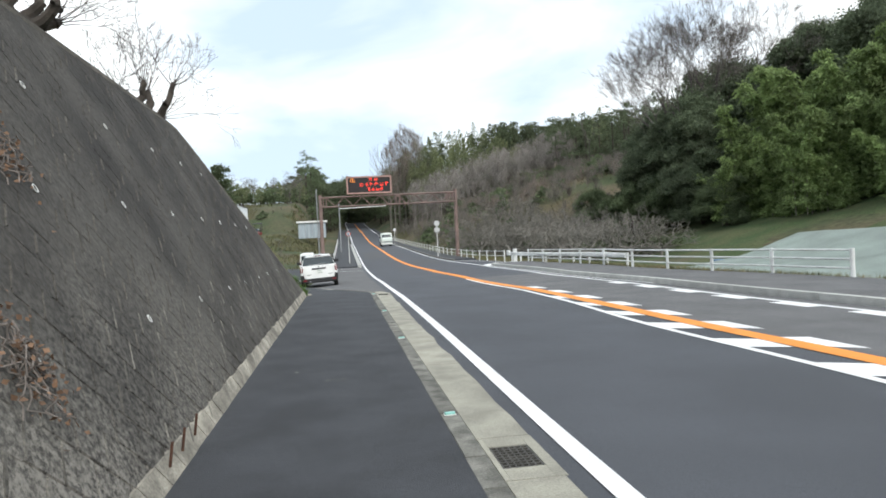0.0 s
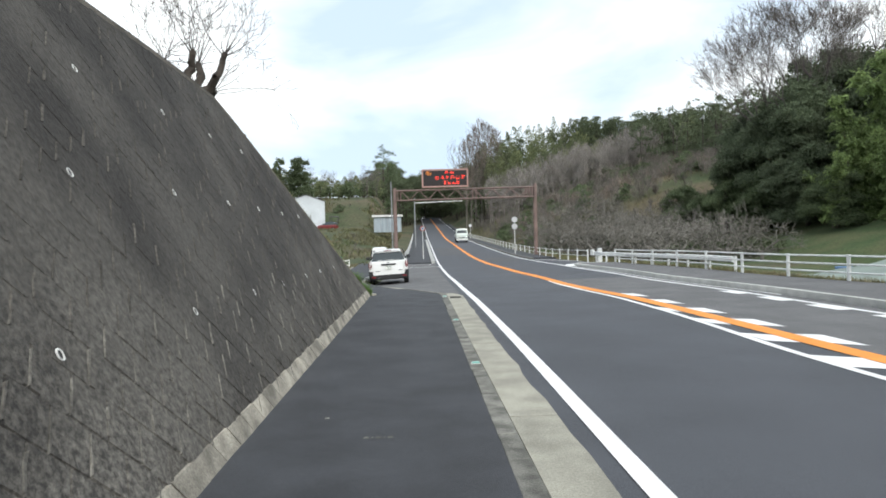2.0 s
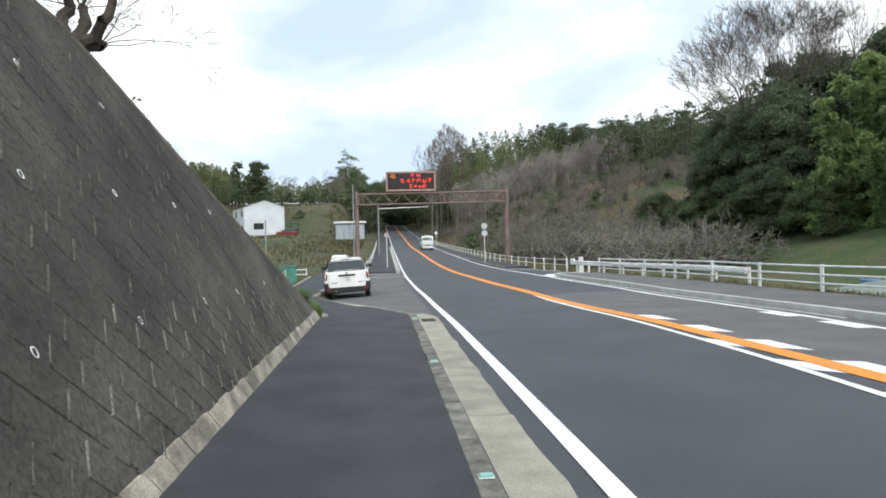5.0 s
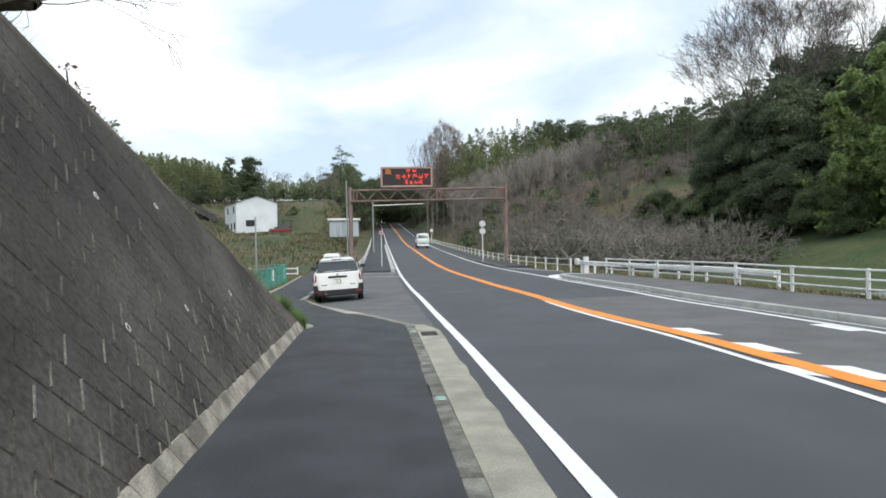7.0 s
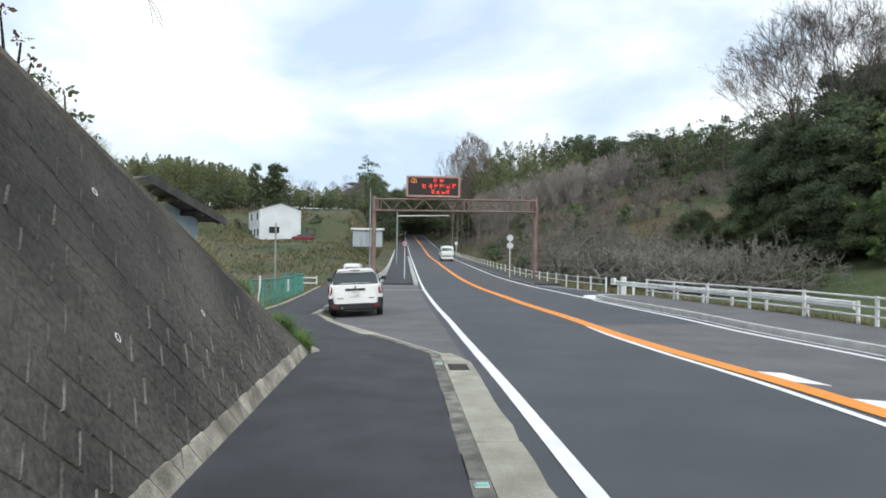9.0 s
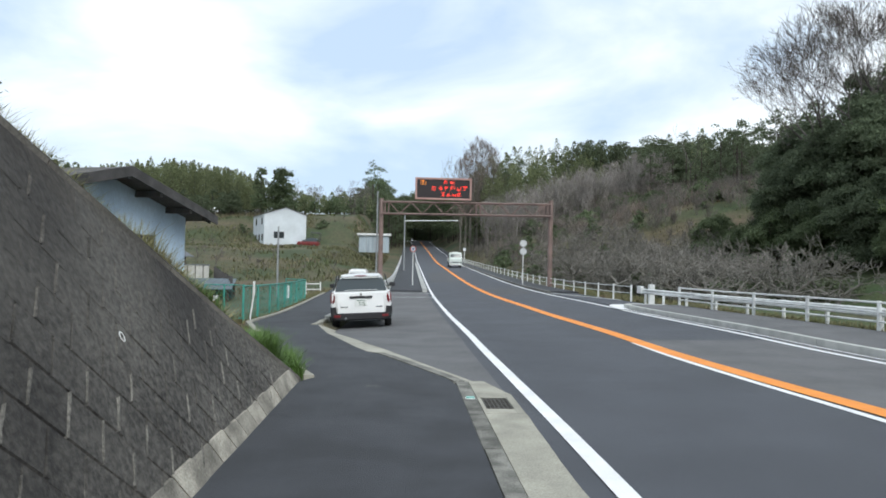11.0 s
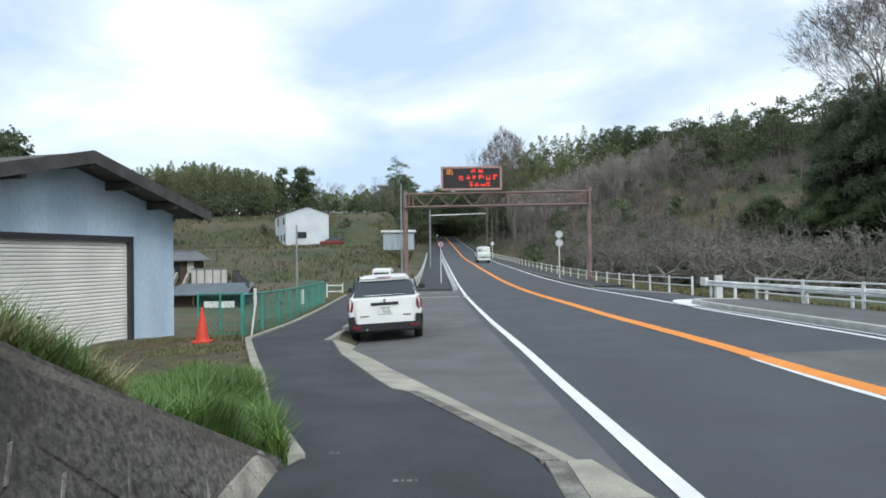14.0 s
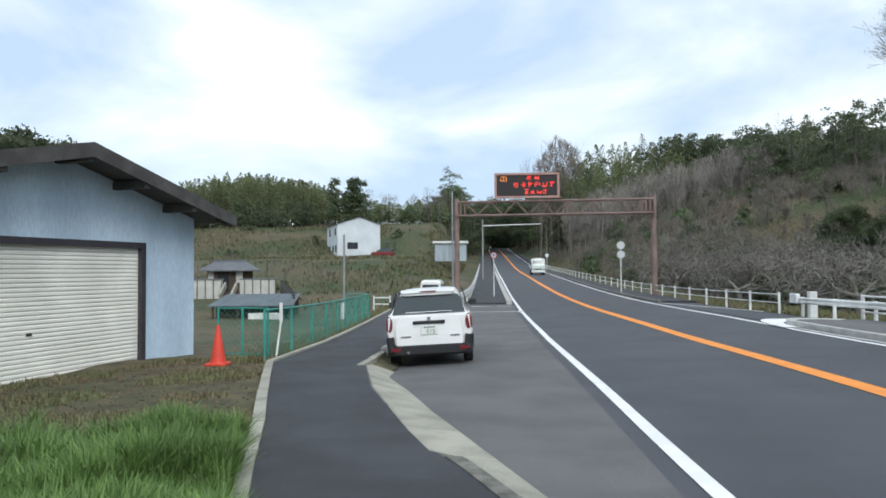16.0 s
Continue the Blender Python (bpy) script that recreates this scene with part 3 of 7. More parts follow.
def wall_mat(name, col, dark, rand=0.0, island=0.0):
    """Weathered concrete: dark algae drawn out down the slope, pale lichen specks, coarse relief."""
    m = mat(name, col, 0.95, 0.4, 0.9, 26, 0.75, col2=dark, grain=0.46, rand=rand, island=island, stretch=(1, 1, 0.75))
    nt = m.node_tree
    b = nt.nodes["Principled BSDF"]
    src = b.inputs["Base Color"].links[0].from_socket
    geo = nt.nodes.new("ShaderNodeNewGeometry")
    sp = nt.nodes.new("ShaderNodeTexNoise")
    sp.inputs["Scale"].default_value = 22
    sp.inputs["Detail"].default_value = 4
    sp.inputs["Roughness"].default_value = 0.75
    nt.links.new(geo.outputs["Position"], sp.inputs["Vector"])
    r = nt.nodes.new("ShaderNodeValToRGB")
    r.color_ramp.elements[0].position, r.color_ramp.elements[0].color = 0.40, (0, 0, 0, 1)
    r.color_ramp.elements[1].position, r.color_ramp.elements[1].color = 0.70, (0.62, 0.62, 0.62, 1)
    nt.links.new(sp.outputs["Fac"], r.inputs[0])
    # algae keeps to the upper courses, lichen to the lower ones, with a ragged border
    sep = nt.nodes.new("ShaderNodeSeparateXYZ")
    nt.links.new(geo.outputs["Position"], sep.inputs[0])
    rag = nt.nodes.new("ShaderNodeTexNoise")
    rag.inputs["Scale"].default_value = 0.9
    rag.inputs["Detail"].default_value = 6
    nt.links.new(geo.outputs["Position"], rag.inputs["Vector"])
    add = nt.nodes.new("ShaderNodeMath")
    add.operation = 'MULTIPLY_ADD'
    add.inputs[1].default_value = -3.0
    nt.links.new(rag.outputs["Fac"], add.inputs[0])
    nt.links.new(sep.outputs["Z"], add.inputs[2])
    lich = nt.nodes.new("ShaderNodeMapRange")
    lich.inputs["From Min"].default_value, lich.inputs["From Max"].default_value = -1.3, 0.1
    lich.inputs["To Min"].default_value, lich.inputs["To Max"].default_value = 1.0, 0.10
    nt.links.new(add.outputs[0], lich.inputs["Value"])
    lm = nt.nodes.new("ShaderNodeMath")
    lm.operation = 'MULTIPLY'
    nt.links.new(r.outputs[0], lm.inputs[0])
    nt.links.new(lich.outputs[0], lm.inputs[1])
    # specks weigh most before y 3.5, least from 8.5, rising again past 14.5
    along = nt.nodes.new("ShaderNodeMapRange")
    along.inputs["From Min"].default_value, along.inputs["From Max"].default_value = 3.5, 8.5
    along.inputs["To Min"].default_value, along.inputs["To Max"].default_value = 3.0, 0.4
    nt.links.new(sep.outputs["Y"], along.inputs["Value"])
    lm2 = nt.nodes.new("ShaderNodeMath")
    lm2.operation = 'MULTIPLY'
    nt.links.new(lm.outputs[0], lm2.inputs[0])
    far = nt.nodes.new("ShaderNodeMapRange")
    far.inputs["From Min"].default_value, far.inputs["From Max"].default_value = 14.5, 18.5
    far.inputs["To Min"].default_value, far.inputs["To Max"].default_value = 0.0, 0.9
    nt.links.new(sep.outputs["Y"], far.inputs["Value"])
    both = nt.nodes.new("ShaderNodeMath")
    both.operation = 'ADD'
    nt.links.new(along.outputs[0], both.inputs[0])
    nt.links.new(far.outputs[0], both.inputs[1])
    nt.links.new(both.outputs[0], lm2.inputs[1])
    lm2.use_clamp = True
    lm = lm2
    mx = nt.nodes.new("ShaderNodeMixRGB")
    mx.inputs[2].default_value = (0.23, 0.214, 0.188, 1)
    nt.links.new(lm.outputs[0], mx.inputs[0])
    nt.links.new(src, mx.inputs[1])
    nt.links.new(mx.outputs[0], b.inputs["Base Color"])
    return m


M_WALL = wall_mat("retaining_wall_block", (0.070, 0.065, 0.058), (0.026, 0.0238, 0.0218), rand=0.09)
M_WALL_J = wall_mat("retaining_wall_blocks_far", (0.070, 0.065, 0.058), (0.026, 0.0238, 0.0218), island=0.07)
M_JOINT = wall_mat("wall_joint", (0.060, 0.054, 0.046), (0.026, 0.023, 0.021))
M_BEAD = mat("mortar_bead", (0.20, 0.187, 0.163), 0.95, 0.65, 3.5, 40, 0.8, grain=0.5)
M_FOOT = mat("wall_foot_concrete", (0.40, 0.37, 0.31), 0.95, 0.6, 3.2, 55, 0.5, grain=0.3, rand=0.16)
M_COPING = mat("wall_coping", (0.165, 0.15, 0.128), 0.95, 0.45, 2.0, 50, 0.5, grain=0.3, rand=0.1)

retaining_wall = thing("wall_retaining", "sloping dark weathered concrete block retaining wall", "retaining wall", kind="structure")
verts, faces = [], []
ys = steps(-30, 21.4, 0.2)
for y in ys:
    h = max(0.03, TOP_LINE(y))
    verts += [wall_pt(y, -0.3), wall_pt(y, h), (wall_pt(y, h)[0] - 0.35, y, h), (wall_pt(y, h)[0] - 0.35, y, -0.3)]
for i in range(len(ys) - 1):
    a, b = 4 * i, 4 * i + 4
    faces += [(a, b, b + 1, a + 1), (a + 1, b + 1, b + 2, a + 2), (a + 2, b + 2, b + 3, a + 3)]
raw("wall_core", verts, faces, M_JOINT, retaining_wall)

# coping along the top edge
tops = [(y, TOP_LINE(y)) for y in (-30, -24, -18, -12, -6, -3, 0, 3, 6, 9, 11.5, 13.75, 14.3, 15.2, 16.1, 17.3, 18.6, 19.5, 20.4, 21.3)]
for (ya, ha), (yb, hb) in zip(tops, tops[1:]):
    p, q = Vector(wall_pt(ya, ha - 0.05, -0.055)), Vector(wall_pt(yb, hb - 0.05, -0.055))
    part("coping_stone", beamm(p, q - (q - p).normalized() * 0.01, 0.13, 0.07), M_COPING, retaining_wall)

# foot course: pale blocks with slanting joints
P = 0.37
k = 0
y = -8.0
while y < 21.2:
    rnd = random.Random(k)
    h = 0.168 + rnd.uniform(-0.006, 0.006)
    L, sh = P - 0.010, -0.14
    top = TOP_LINE(y + sh)
    h = min(h, max(0.05, top))
    o = 0.014 + rnd.uniform(-0.003, 0.003)
    vs = [wall_pt(y, -0.05, o), wall_pt(y + L, -0.05, o), wall_pt(y + L + sh, h, o), wall_pt(y + sh, h, o),
          wall_pt(y, -0.05, -0.02), wall_pt(y + L, -0.05, -0.02), wall_pt(y + L + sh, h + 0.02, -0.02), wall_pt(y + sh, h + 0.02, -0.02)]
    raw("foot_block", vs, [(0, 1, 2, 3), (3, 2, 6, 7), (0, 3, 7, 4), (1, 5, 6, 2), (0, 4, 5, 1)], M_FOOT, retaining_wall)
    y += P
    k += 1

# diamond-laid blocks; each is a low frustum on its own edges
HV = 0.40


def diamond(rnd, out):
    """Frustum over a diamond, in (along, up, out) coordinates."""
    a, b, g = P / 2, HV / 2, 0.004
    loop0 = [(-a + g, 0), (0, -b + g), (a - g, 0), (0, b - g)]
    loop1 = [(x * 0.95, v * 0.95) for x, v in loop0]
    vs = [(x, v, -0.005) for x, v in loop0] + [(x, v, out + rnd.uniform(-0.002, 0.002)) for x, v in loop1]
    fs = [(4, 5, 6, 7)] + [(i, (i + 1) % 4, 4 + (i + 1) % 4, 4 + i) for i in range(4)]
    return vs, fs


rows = int(4.0 / (HV / 2))
shapes = []
c = 1 / math.hypot(1, WALL_SLOPE)
m_wall = Matrix(((0, -WALL_SLOPE * c, c, 0), (1, 0, 0, 0), (0, c, WALL_SLOPE * c, 0), (0, 0, 0, 1)))
for i in range(6):
    vs, fs = diamond(random.Random(i), 0.009)
    me = bpy.data.meshes.new("wall_block")
    me.from_pydata([tuple(m_wall @ Vector(v)) for v in vs], [], fs)
    me.materials.append(M_WALL)
    shapes.append((me, vs, fs))
jv, jf = [], []
bv, bf = [], []
bv2, bf2 = [], []
M_BEAD_OLD = mat("mortar_bead_algae", (0.112, 0.103, 0.09), 0.95, 0.6, 3.5, 34, 0.8, grain=0.5)
count = 0
rnd = random.Random(11)
for r in range(1, 24):
    v = 0.06 + r * HV / 2 * c
    yy = -6.0 + (P / 2 if r % 2 else 0)
    while yy < 21.4:
        # every other slanting course is set half a block along
        course = (r + round((yy + 6.0) / (P / 2))) // 2
        yb, vb = (yy - P / 4, v + HV / 4 * c) if course % 2 else (yy, v)
        top = TOP_LINE(yb + 0.19)
        if vb + 0.16 < top:
            me, vs, fs = shapes[rnd.randrange(6)]
            near = 5.0 < yb < 20.5 and vb < 0.95
            if near and count < 300:
                ob = new("block", me)
                ob.location = wall_pt(yb, vb)
                ob.parent = retaining_wall
                count += 1
            else:
                b0 = len(jv)
                silted = vb > 1.15 + 0.5 * noise.noise(Vector((yb * 0.5, vb, 0))) and rnd.random() < 0.93
                lift = rnd.uniform(-0.003, 0.002)
                k = 1.06 if silted else 1.0
                for x, u, o in vs:
                    oo = (0.005 if silted else o + lift) if o > 0 else o
                    jv.append(wall_pt(yb + x * k, vb + u * c * k, oo))
                jf += [tuple(b0 + q for q in f) for f in fs]
            # beads of pointing mortar left on the rising joints
            if rnd.random() < (0.74 if vb < 1.2 else 0.5):
                s0, s1 = rnd.uniform(0.0, 0.15), rnd.uniform(0.75, 1.0)
                w = rnd.uniform(0.012, 0.024) if vb < 1.0 else rnd.uniform(0.008, 0.018)
                beads = (bv, bf) if vb < 1.2 and rnd.random() < 0.75 else (bv2, bf2)
                b0 = len(beads[0])
                for s in (s0, (2 * s0 + s1) / 3, (s0 + 2 * s1) / 3, s1):
                    ya, va = yb + P / 2 * s + rnd.uniform(-0.006, 0.006), vb - HV / 2 * c * (1 - s)
                    wk = w * rnd.uniform(0.6, 1.25)
                    for dd, o in ((-wk, 0.002), (-wk * 0.6, 0.014), (wk * 0.6, 0.014), (wk, 0.002)):
                        beads[0].append(wall_pt(ya + dd, va, o))
                beads[1].extend([(b0 + 4 * q + i, b0 + 4 * q + i + 4, b0 + 4 * q + i + 5, b0 + 4 * q + i + 1) for q in range(3) for i in range(3)] + [(b0, b0 + 1, b0 + 2, b0 + 3), (b0 + 15, b0 + 14, b0 + 13, b0 + 12)])
            # the falling joints are mostly filled flush with old mortar
            if rnd.random() < (0.25 if vb < 1.0 else 0.7):
                s0, s1 = rnd.uniform(0.0, 0.25), rnd.uniform(0.7, 1.0)
                b0 = len(jv)
                for sj in (s0, s1):
                    ya, va = yb - P / 2 * sj, vb - HV / 2 * c * (1 - sj)
                    for dd, o in ((-0.024, 0.0), (-0.016, 0.0095), (0.016, 0.0095), (0.024, 0.0)):
                        jv.append(wall_pt(ya + dd, va, o))
                jf += [(b0 + i, b0 + i + 4, b0 + i + 5, b0 + i + 1) for i in range(3)]
        yy += P
tagged(raw("wall_blocks", jv, jf, M_WALL_J, retaining_wall), kind="stuff")
tagged(raw("mortar_beads", bv, bf, M_BEAD, retaining_wall), kind="stuff")
tagged(raw("weathered_beads", bv2, bf2, M_BEAD_OLD, retaining_wall), kind="stuff")

# drain pipes through the wall
M_PVC = mat("pvc", (0.70, 0.70, 0.68), 0.5, 0.3, 9, 60, 0.05, grain=0.1)


def weep_pipe(y, v):
    p = thing("drain_pipe", "short white plastic drain pipe in the retaining wall", "drain pipe", "drain pipes of the wall")
    bm = bmesh.new()
    a = Vector(wall_pt(y, v, 0.012))
    n = 14

    def ring(back, r):
        out = []
        for i in range(n):
            dy, dz = math.cos(2 * math.pi * i / n) * r, math.sin(2 * math.pi * i / n) * r * 1.15
            out.append(a + Vector((-back - WALL_SLOPE * dz, dy, dz)))
        return out
    rings = [[bm.verts.new(q) for q in ring(back, r)] for back, r in ((0.06, 0.028), (0.0, 0.028), (0.0, 0.021), (0.03, 0.021))]
    for r0, r1 in zip(rings, rings[1:]):
        for i in range(n):
            bm.faces.new((r0[i], r0[(i + 1) % n], r1[(i + 1) % n], r1[i]))
    part("pipe", bm, M_PVC, p)
    # black plug stands for the darkness inside the pipe
    bm = bmesh.new()
    front = [bm.verts.new(q) for q in ring(0.006, 0.0205)]
    back = [bm.verts.new(q) for q in ring(0.028, 0.0205)]
    bm.faces.new(front)
    bm.faces.new(back[::-1])
    for i in range(n):
        bm.faces.new((front[i], back[i], back[(i + 1) % n], front[(i + 1) % n]))
    part("bore_dark", bm, M_BLACK, p)


for y in (4.2, 6.29, 8.34, 10.3, 11.85, 13.7, 15.25, 17.2):
    weep_pipe(y, 0.96)
for y in (5.5, 7.44, 9.36, 11.2, 12.75, 14.45, 16.0):
    weep_pipe(y, 1.99)
for y in (6.5, 8.5, 10.4, 12.1, 13.7):
    weep_pipe(y, 2.95)


# ---------------------------------------------------------------- sign gantry
GY = 60.0
GXL, GXR = -1.50, 10.28
gantry = thing("sign_gantry", "brown painted steel truss gantry spanning the road", "gantry", at=pose(0, GY, 0))
part("post", tubem((GXL, 0, -0.8), (GXL, 0, 5.85), 0.17, 0.15, 14), M_STEEL_BR, gantry)
part("post", tubem((GXR, 0, -0.9), (GXR + 0.02, 0, 5.95), 0.17, 0.15, 14), M_STEEL_BR, gantry)
for z, yy in ((5.62, -0.28), (5.62, 0.28), (4.80, -0.28), (4.80, 0.28)):
    part("chord", tubem((GXL, yy, z), (GXR, yy, z + 0.06), 0.055, n=8), M_STEEL_BR, gantry)
nb = 14
for i in range(nb):
    xa, xb = GXL + 0.5 + (GXR - GXL - 1.0) * i / nb, GXL + 0.5 + (GXR - GXL - 1.0) * (i + 1) / nb
    for yy in (-0.28, 0.28):
        za, zb = (4.82, 5.62) if i % 2 else (5.62, 4.82)
        part("brace", tubem((xa, yy, za), (xb, yy, zb), 0.03, n=6), M_STEEL_BR, gantry)
for xx in (GXL + 0.25, GXL + 0.5, 5.05, 5.35, GXR - 0.75, GXR - 0.5, GXR - 0.25):
    for yy in (-0.28, 0.28):
        part("upright", tubem((xx, yy, 4.80), (xx, yy, 5.65), 0.04, n=6), M_STEEL_BR, gantry)
for xx in (0.5, 2.6, 4.6, 6.6, 8.6):
    part("cross_tie", tubem((xx, -0.28, 4.82), (xx, 0.28, 4.82), 0.03, n=6), M_STEEL_BR, gantry)
for xx in (GXL, GXR):
    part("end_plate", boxm(xx - 0.06, xx + 0.06, -0.34, 0.34, 4.70, 5.74, bevel=0.01), M_STEEL_BR, gantry)

M_LED_OFF = mat("led_board", (0.016, 0.010, 0.010), 0.4, 0.2, 3, 90, 0.05, grain=0.2)
M_LED_RED = glow("led_red", (0.85, 0.05, 0.03), 0.75)
M_LED_AMB = glow("led_amber", (0.9, 0.28, 0.03), 0.7)
M_FRAME_PK = mat("sign_frame_paint", (0.42, 0.25, 0.215), 0.55, 0.2, 2, 40, 0.05, grain=0.1)
board = thing("electronic_sign", "dark electronic message board with glowing red symbols", "road sign", at=pose(0, GY - 0.25, 0))
SX0, SX1, SZ0, SZ1 = 0.80, 4.68, 5.80, 7.32
part("casing", boxm(SX0 + 0.05, SX1 - 0.05, -0.10, 0.45, SZ0 + 0.05, SZ1 - 0.05, bevel=0.02), M_STEEL_BR, board)
scr = part("screen", boxm(SX0 + 0.10, SX1 - 0.10, -0.125, -0.105, SZ0 + 0.10, SZ1 - 0.10), M_LED_OFF, board)
for x0, x1, z0, z1 in ((SX0, SX1, SZ1 - 0.13, SZ1), (SX0, SX1, SZ0, SZ0 + 0.13), (SX0, SX0 + 0.13, SZ0 + 0.13, SZ1 - 0.13), (SX1 - 0.13, SX1, SZ0 + 0.13, SZ1 - 0.13)):
    part("frame", boxm(x0, x1, -0.20, -0.06, z0, z1, bevel=0.012), M_FRAME_PK, board)
for xx in (1.4, 2.7, 4.1):
    part("bracket", boxm(xx - 0.05, xx + 0.05, -0.02, 0.35, 5.60, 5.86), M_STEEL_BR, board)
# symbols cannot be read: clusters of small lit bars of their size
rnd = random.Random(5)


def glyph(x, z, w, h, m):
    bm = bmesh.new()
    for _ in range(5):
        if rnd.random() < 0.5:
            zz = z + rnd.randrange(6) / 6 * h
            box(bm, x + rnd.uniform(0, 0.25) * w, x + rnd.uniform(0.6, 0.95) * w, -0.132, -0.127, zz, zz + 0.035)
        else:
            xx = x + rnd.randrange(5) / 5 * w
            box(bm, xx, xx + 0.03, -0.132, -0.127, z + rnd.uniform(0, 0.3) * h, z + rnd.uniform(0.6, 1.0) * h)
    part("symbol", bm, m, board, "glowing red symbol")


for i in range(1):
    glyph(1.15, 6.78, 0.44, 0.36, M_LED_AMB)
for i in range(2):
    glyph(2.75 + 0.42 * i, 6.90, 0.34, 0.27, M_LED_RED)
for i in range(6):
    glyph(1.95 + 0.42 * i, 6.45, 0.36, 0.34, M_LED_RED)
for i in range(4):
    glyph(2.55 + 0.38 * i, 6.02, 0.33, 0.34, M_LED_RED)


# ---------------------------------------------------------------- vehicles
M_CAR = mat("white_car_paint", (0.80, 0.80, 0.79), 0.22, 0.06, 2, 60, 0.0, grain=0.03)
M_CARGLASS = glass("car_glass", (0.045, 0.055, 0.058), 0.06)
M_TAIL = mat("tail_lamp_red", (0.16, 0.010, 0.014), 0.4, 0.2, 8, 60, 0.0, grain=0.05)
M_CHROME = mat("chrome", (0.6, 0.6, 0.6), 0.2, 0.1, 5, 60, 0.0, metal=0.9, grain=0.05)
M_PLATE = mat("number_plate", (0.75, 0.76, 0.73), 0.5, 0.05, 5, 60, 0.0, grain=0.04)
M_INK = mat("plate_ink", (0.04, 0.10, 0.06), 0.6, 0.1, 5, 60, 0.0, grain=0.05)


def loft(sections, caps=True):
    """Skin through closed cross sections with equal numbers of points."""
    bm = bmesh.new()
    rings = [[bm.verts.new(p) for p in s] for s in sections]
    n = len(rings[0])
    for a, b in zip(rings, rings[1:]):
        for i in range(n):
            bm.faces.new((a[i], a[(i + 1) % n], b[(i + 1) % n], b[i]))
    if caps:
        bm.faces.new(rings[0][::-1])
        bm.faces.new(rings[-1])
    bmesh.ops.recalc_face_normals(bm, faces=bm.faces[:])
    return bm


def section(y, w_lo, w_mid, w_hi, z0, z1, z2, z3, r=0.06):
    """Half-symmetric body section: sill z0, waist z1, shoulder z2, roof z3."""
    half = [(w_lo - 0.04, z0), (w_lo, z0 + 0.06), (w_mid, z1), (w_mid - 0.015, z2), (w_hi, z3 - r), (w_hi - r * 1.3, z3), ]
    pts = [(x, y, z) for x, z in half] + [(-x, y, z) for x, z in half[::-1]]
    return pts


def wheel(parent, x, y, r=0.30, w=0.19):
    wh = new("wheel")
    wh.parent = parent
    wh.location = (x, y, r)
    bm = bmesh.new()
    n = 24
    prof = [(-w / 2, r * 0.62), (-w / 2, r * 0.93), (-w / 2 + 0.025, r), (w / 2 - 0.025, r), (w / 2, r * 0.93), (w / 2, r * 0.62)]
    rings = [[bm.verts.new((px, pr * math.cos(2 * math.pi * i / n), pr * math.sin(2 * math.pi * i / n))) for i in range(n)] for px, pr in prof]
    for a, b in zip(rings, rings[1:]):
        for i in range(n):
            bm.faces.new((a[i], b[i], b[(i + 1) % n], a[(i + 1) % n]))
    part("tyre", bm, M_RUBBER, wh, smooth=True)
    bm = tubem((-w / 2 + 0.02, 0, 0), (w / 2 - 0.02, 0, 0), r * 0.63, n=20)
    part("rim", bm, M_GREY_STEEL, wh)
    return wh


def rear_quad(pts, y, d=0.012):
    """A slightly proud panel on the tail, from points in x and z at depth y (toward the viewer)."""
    bm = bmesh.new()
    lo = [bm.verts.new((x, yy, z)) for x, z, yy in pts]
    hi = [bm.verts.new((x, yy - d, z)) for x, z, yy in pts]
    n = len(pts)
    bm.faces.new(hi)
    bm.faces.new(lo[::-1])
    for i in range(n):
        bm.faces.new((lo[i], hi[i], hi[(i + 1) % n], lo[(i + 1) % n]))
    bmesh.ops.recalc_face_normals(bm, faces=bm.faces[:])
    return bm


def text_part(parent, words, x, y, z, size, material, label, rot=(90, 0, 0)):
    cu = bpy.data.curves.new("lettering", 'FONT')
    cu.body = words
    cu.size = size
    cu.align_x, cu.align_y = 'CENTER', 'CENTER'
    cu.extrude = 0.002
    tmp = bpy.data.objects.new("lettering", cu)
    scene.collection.objects.link(tmp)
    dg = bpy.context.evaluated_depsgraph_get()
    me = bpy.data.meshes.new_from_object(tmp.evaluated_get(dg))
    bpy.data.objects.remove(tmp)
    me.materials.clear()
    me.materials.append(material)
    me.transform(pose(x, y, z, *rot))
    ob = new("lettering", me)
    ob.parent = parent
    ob["label"] = label
    return ob


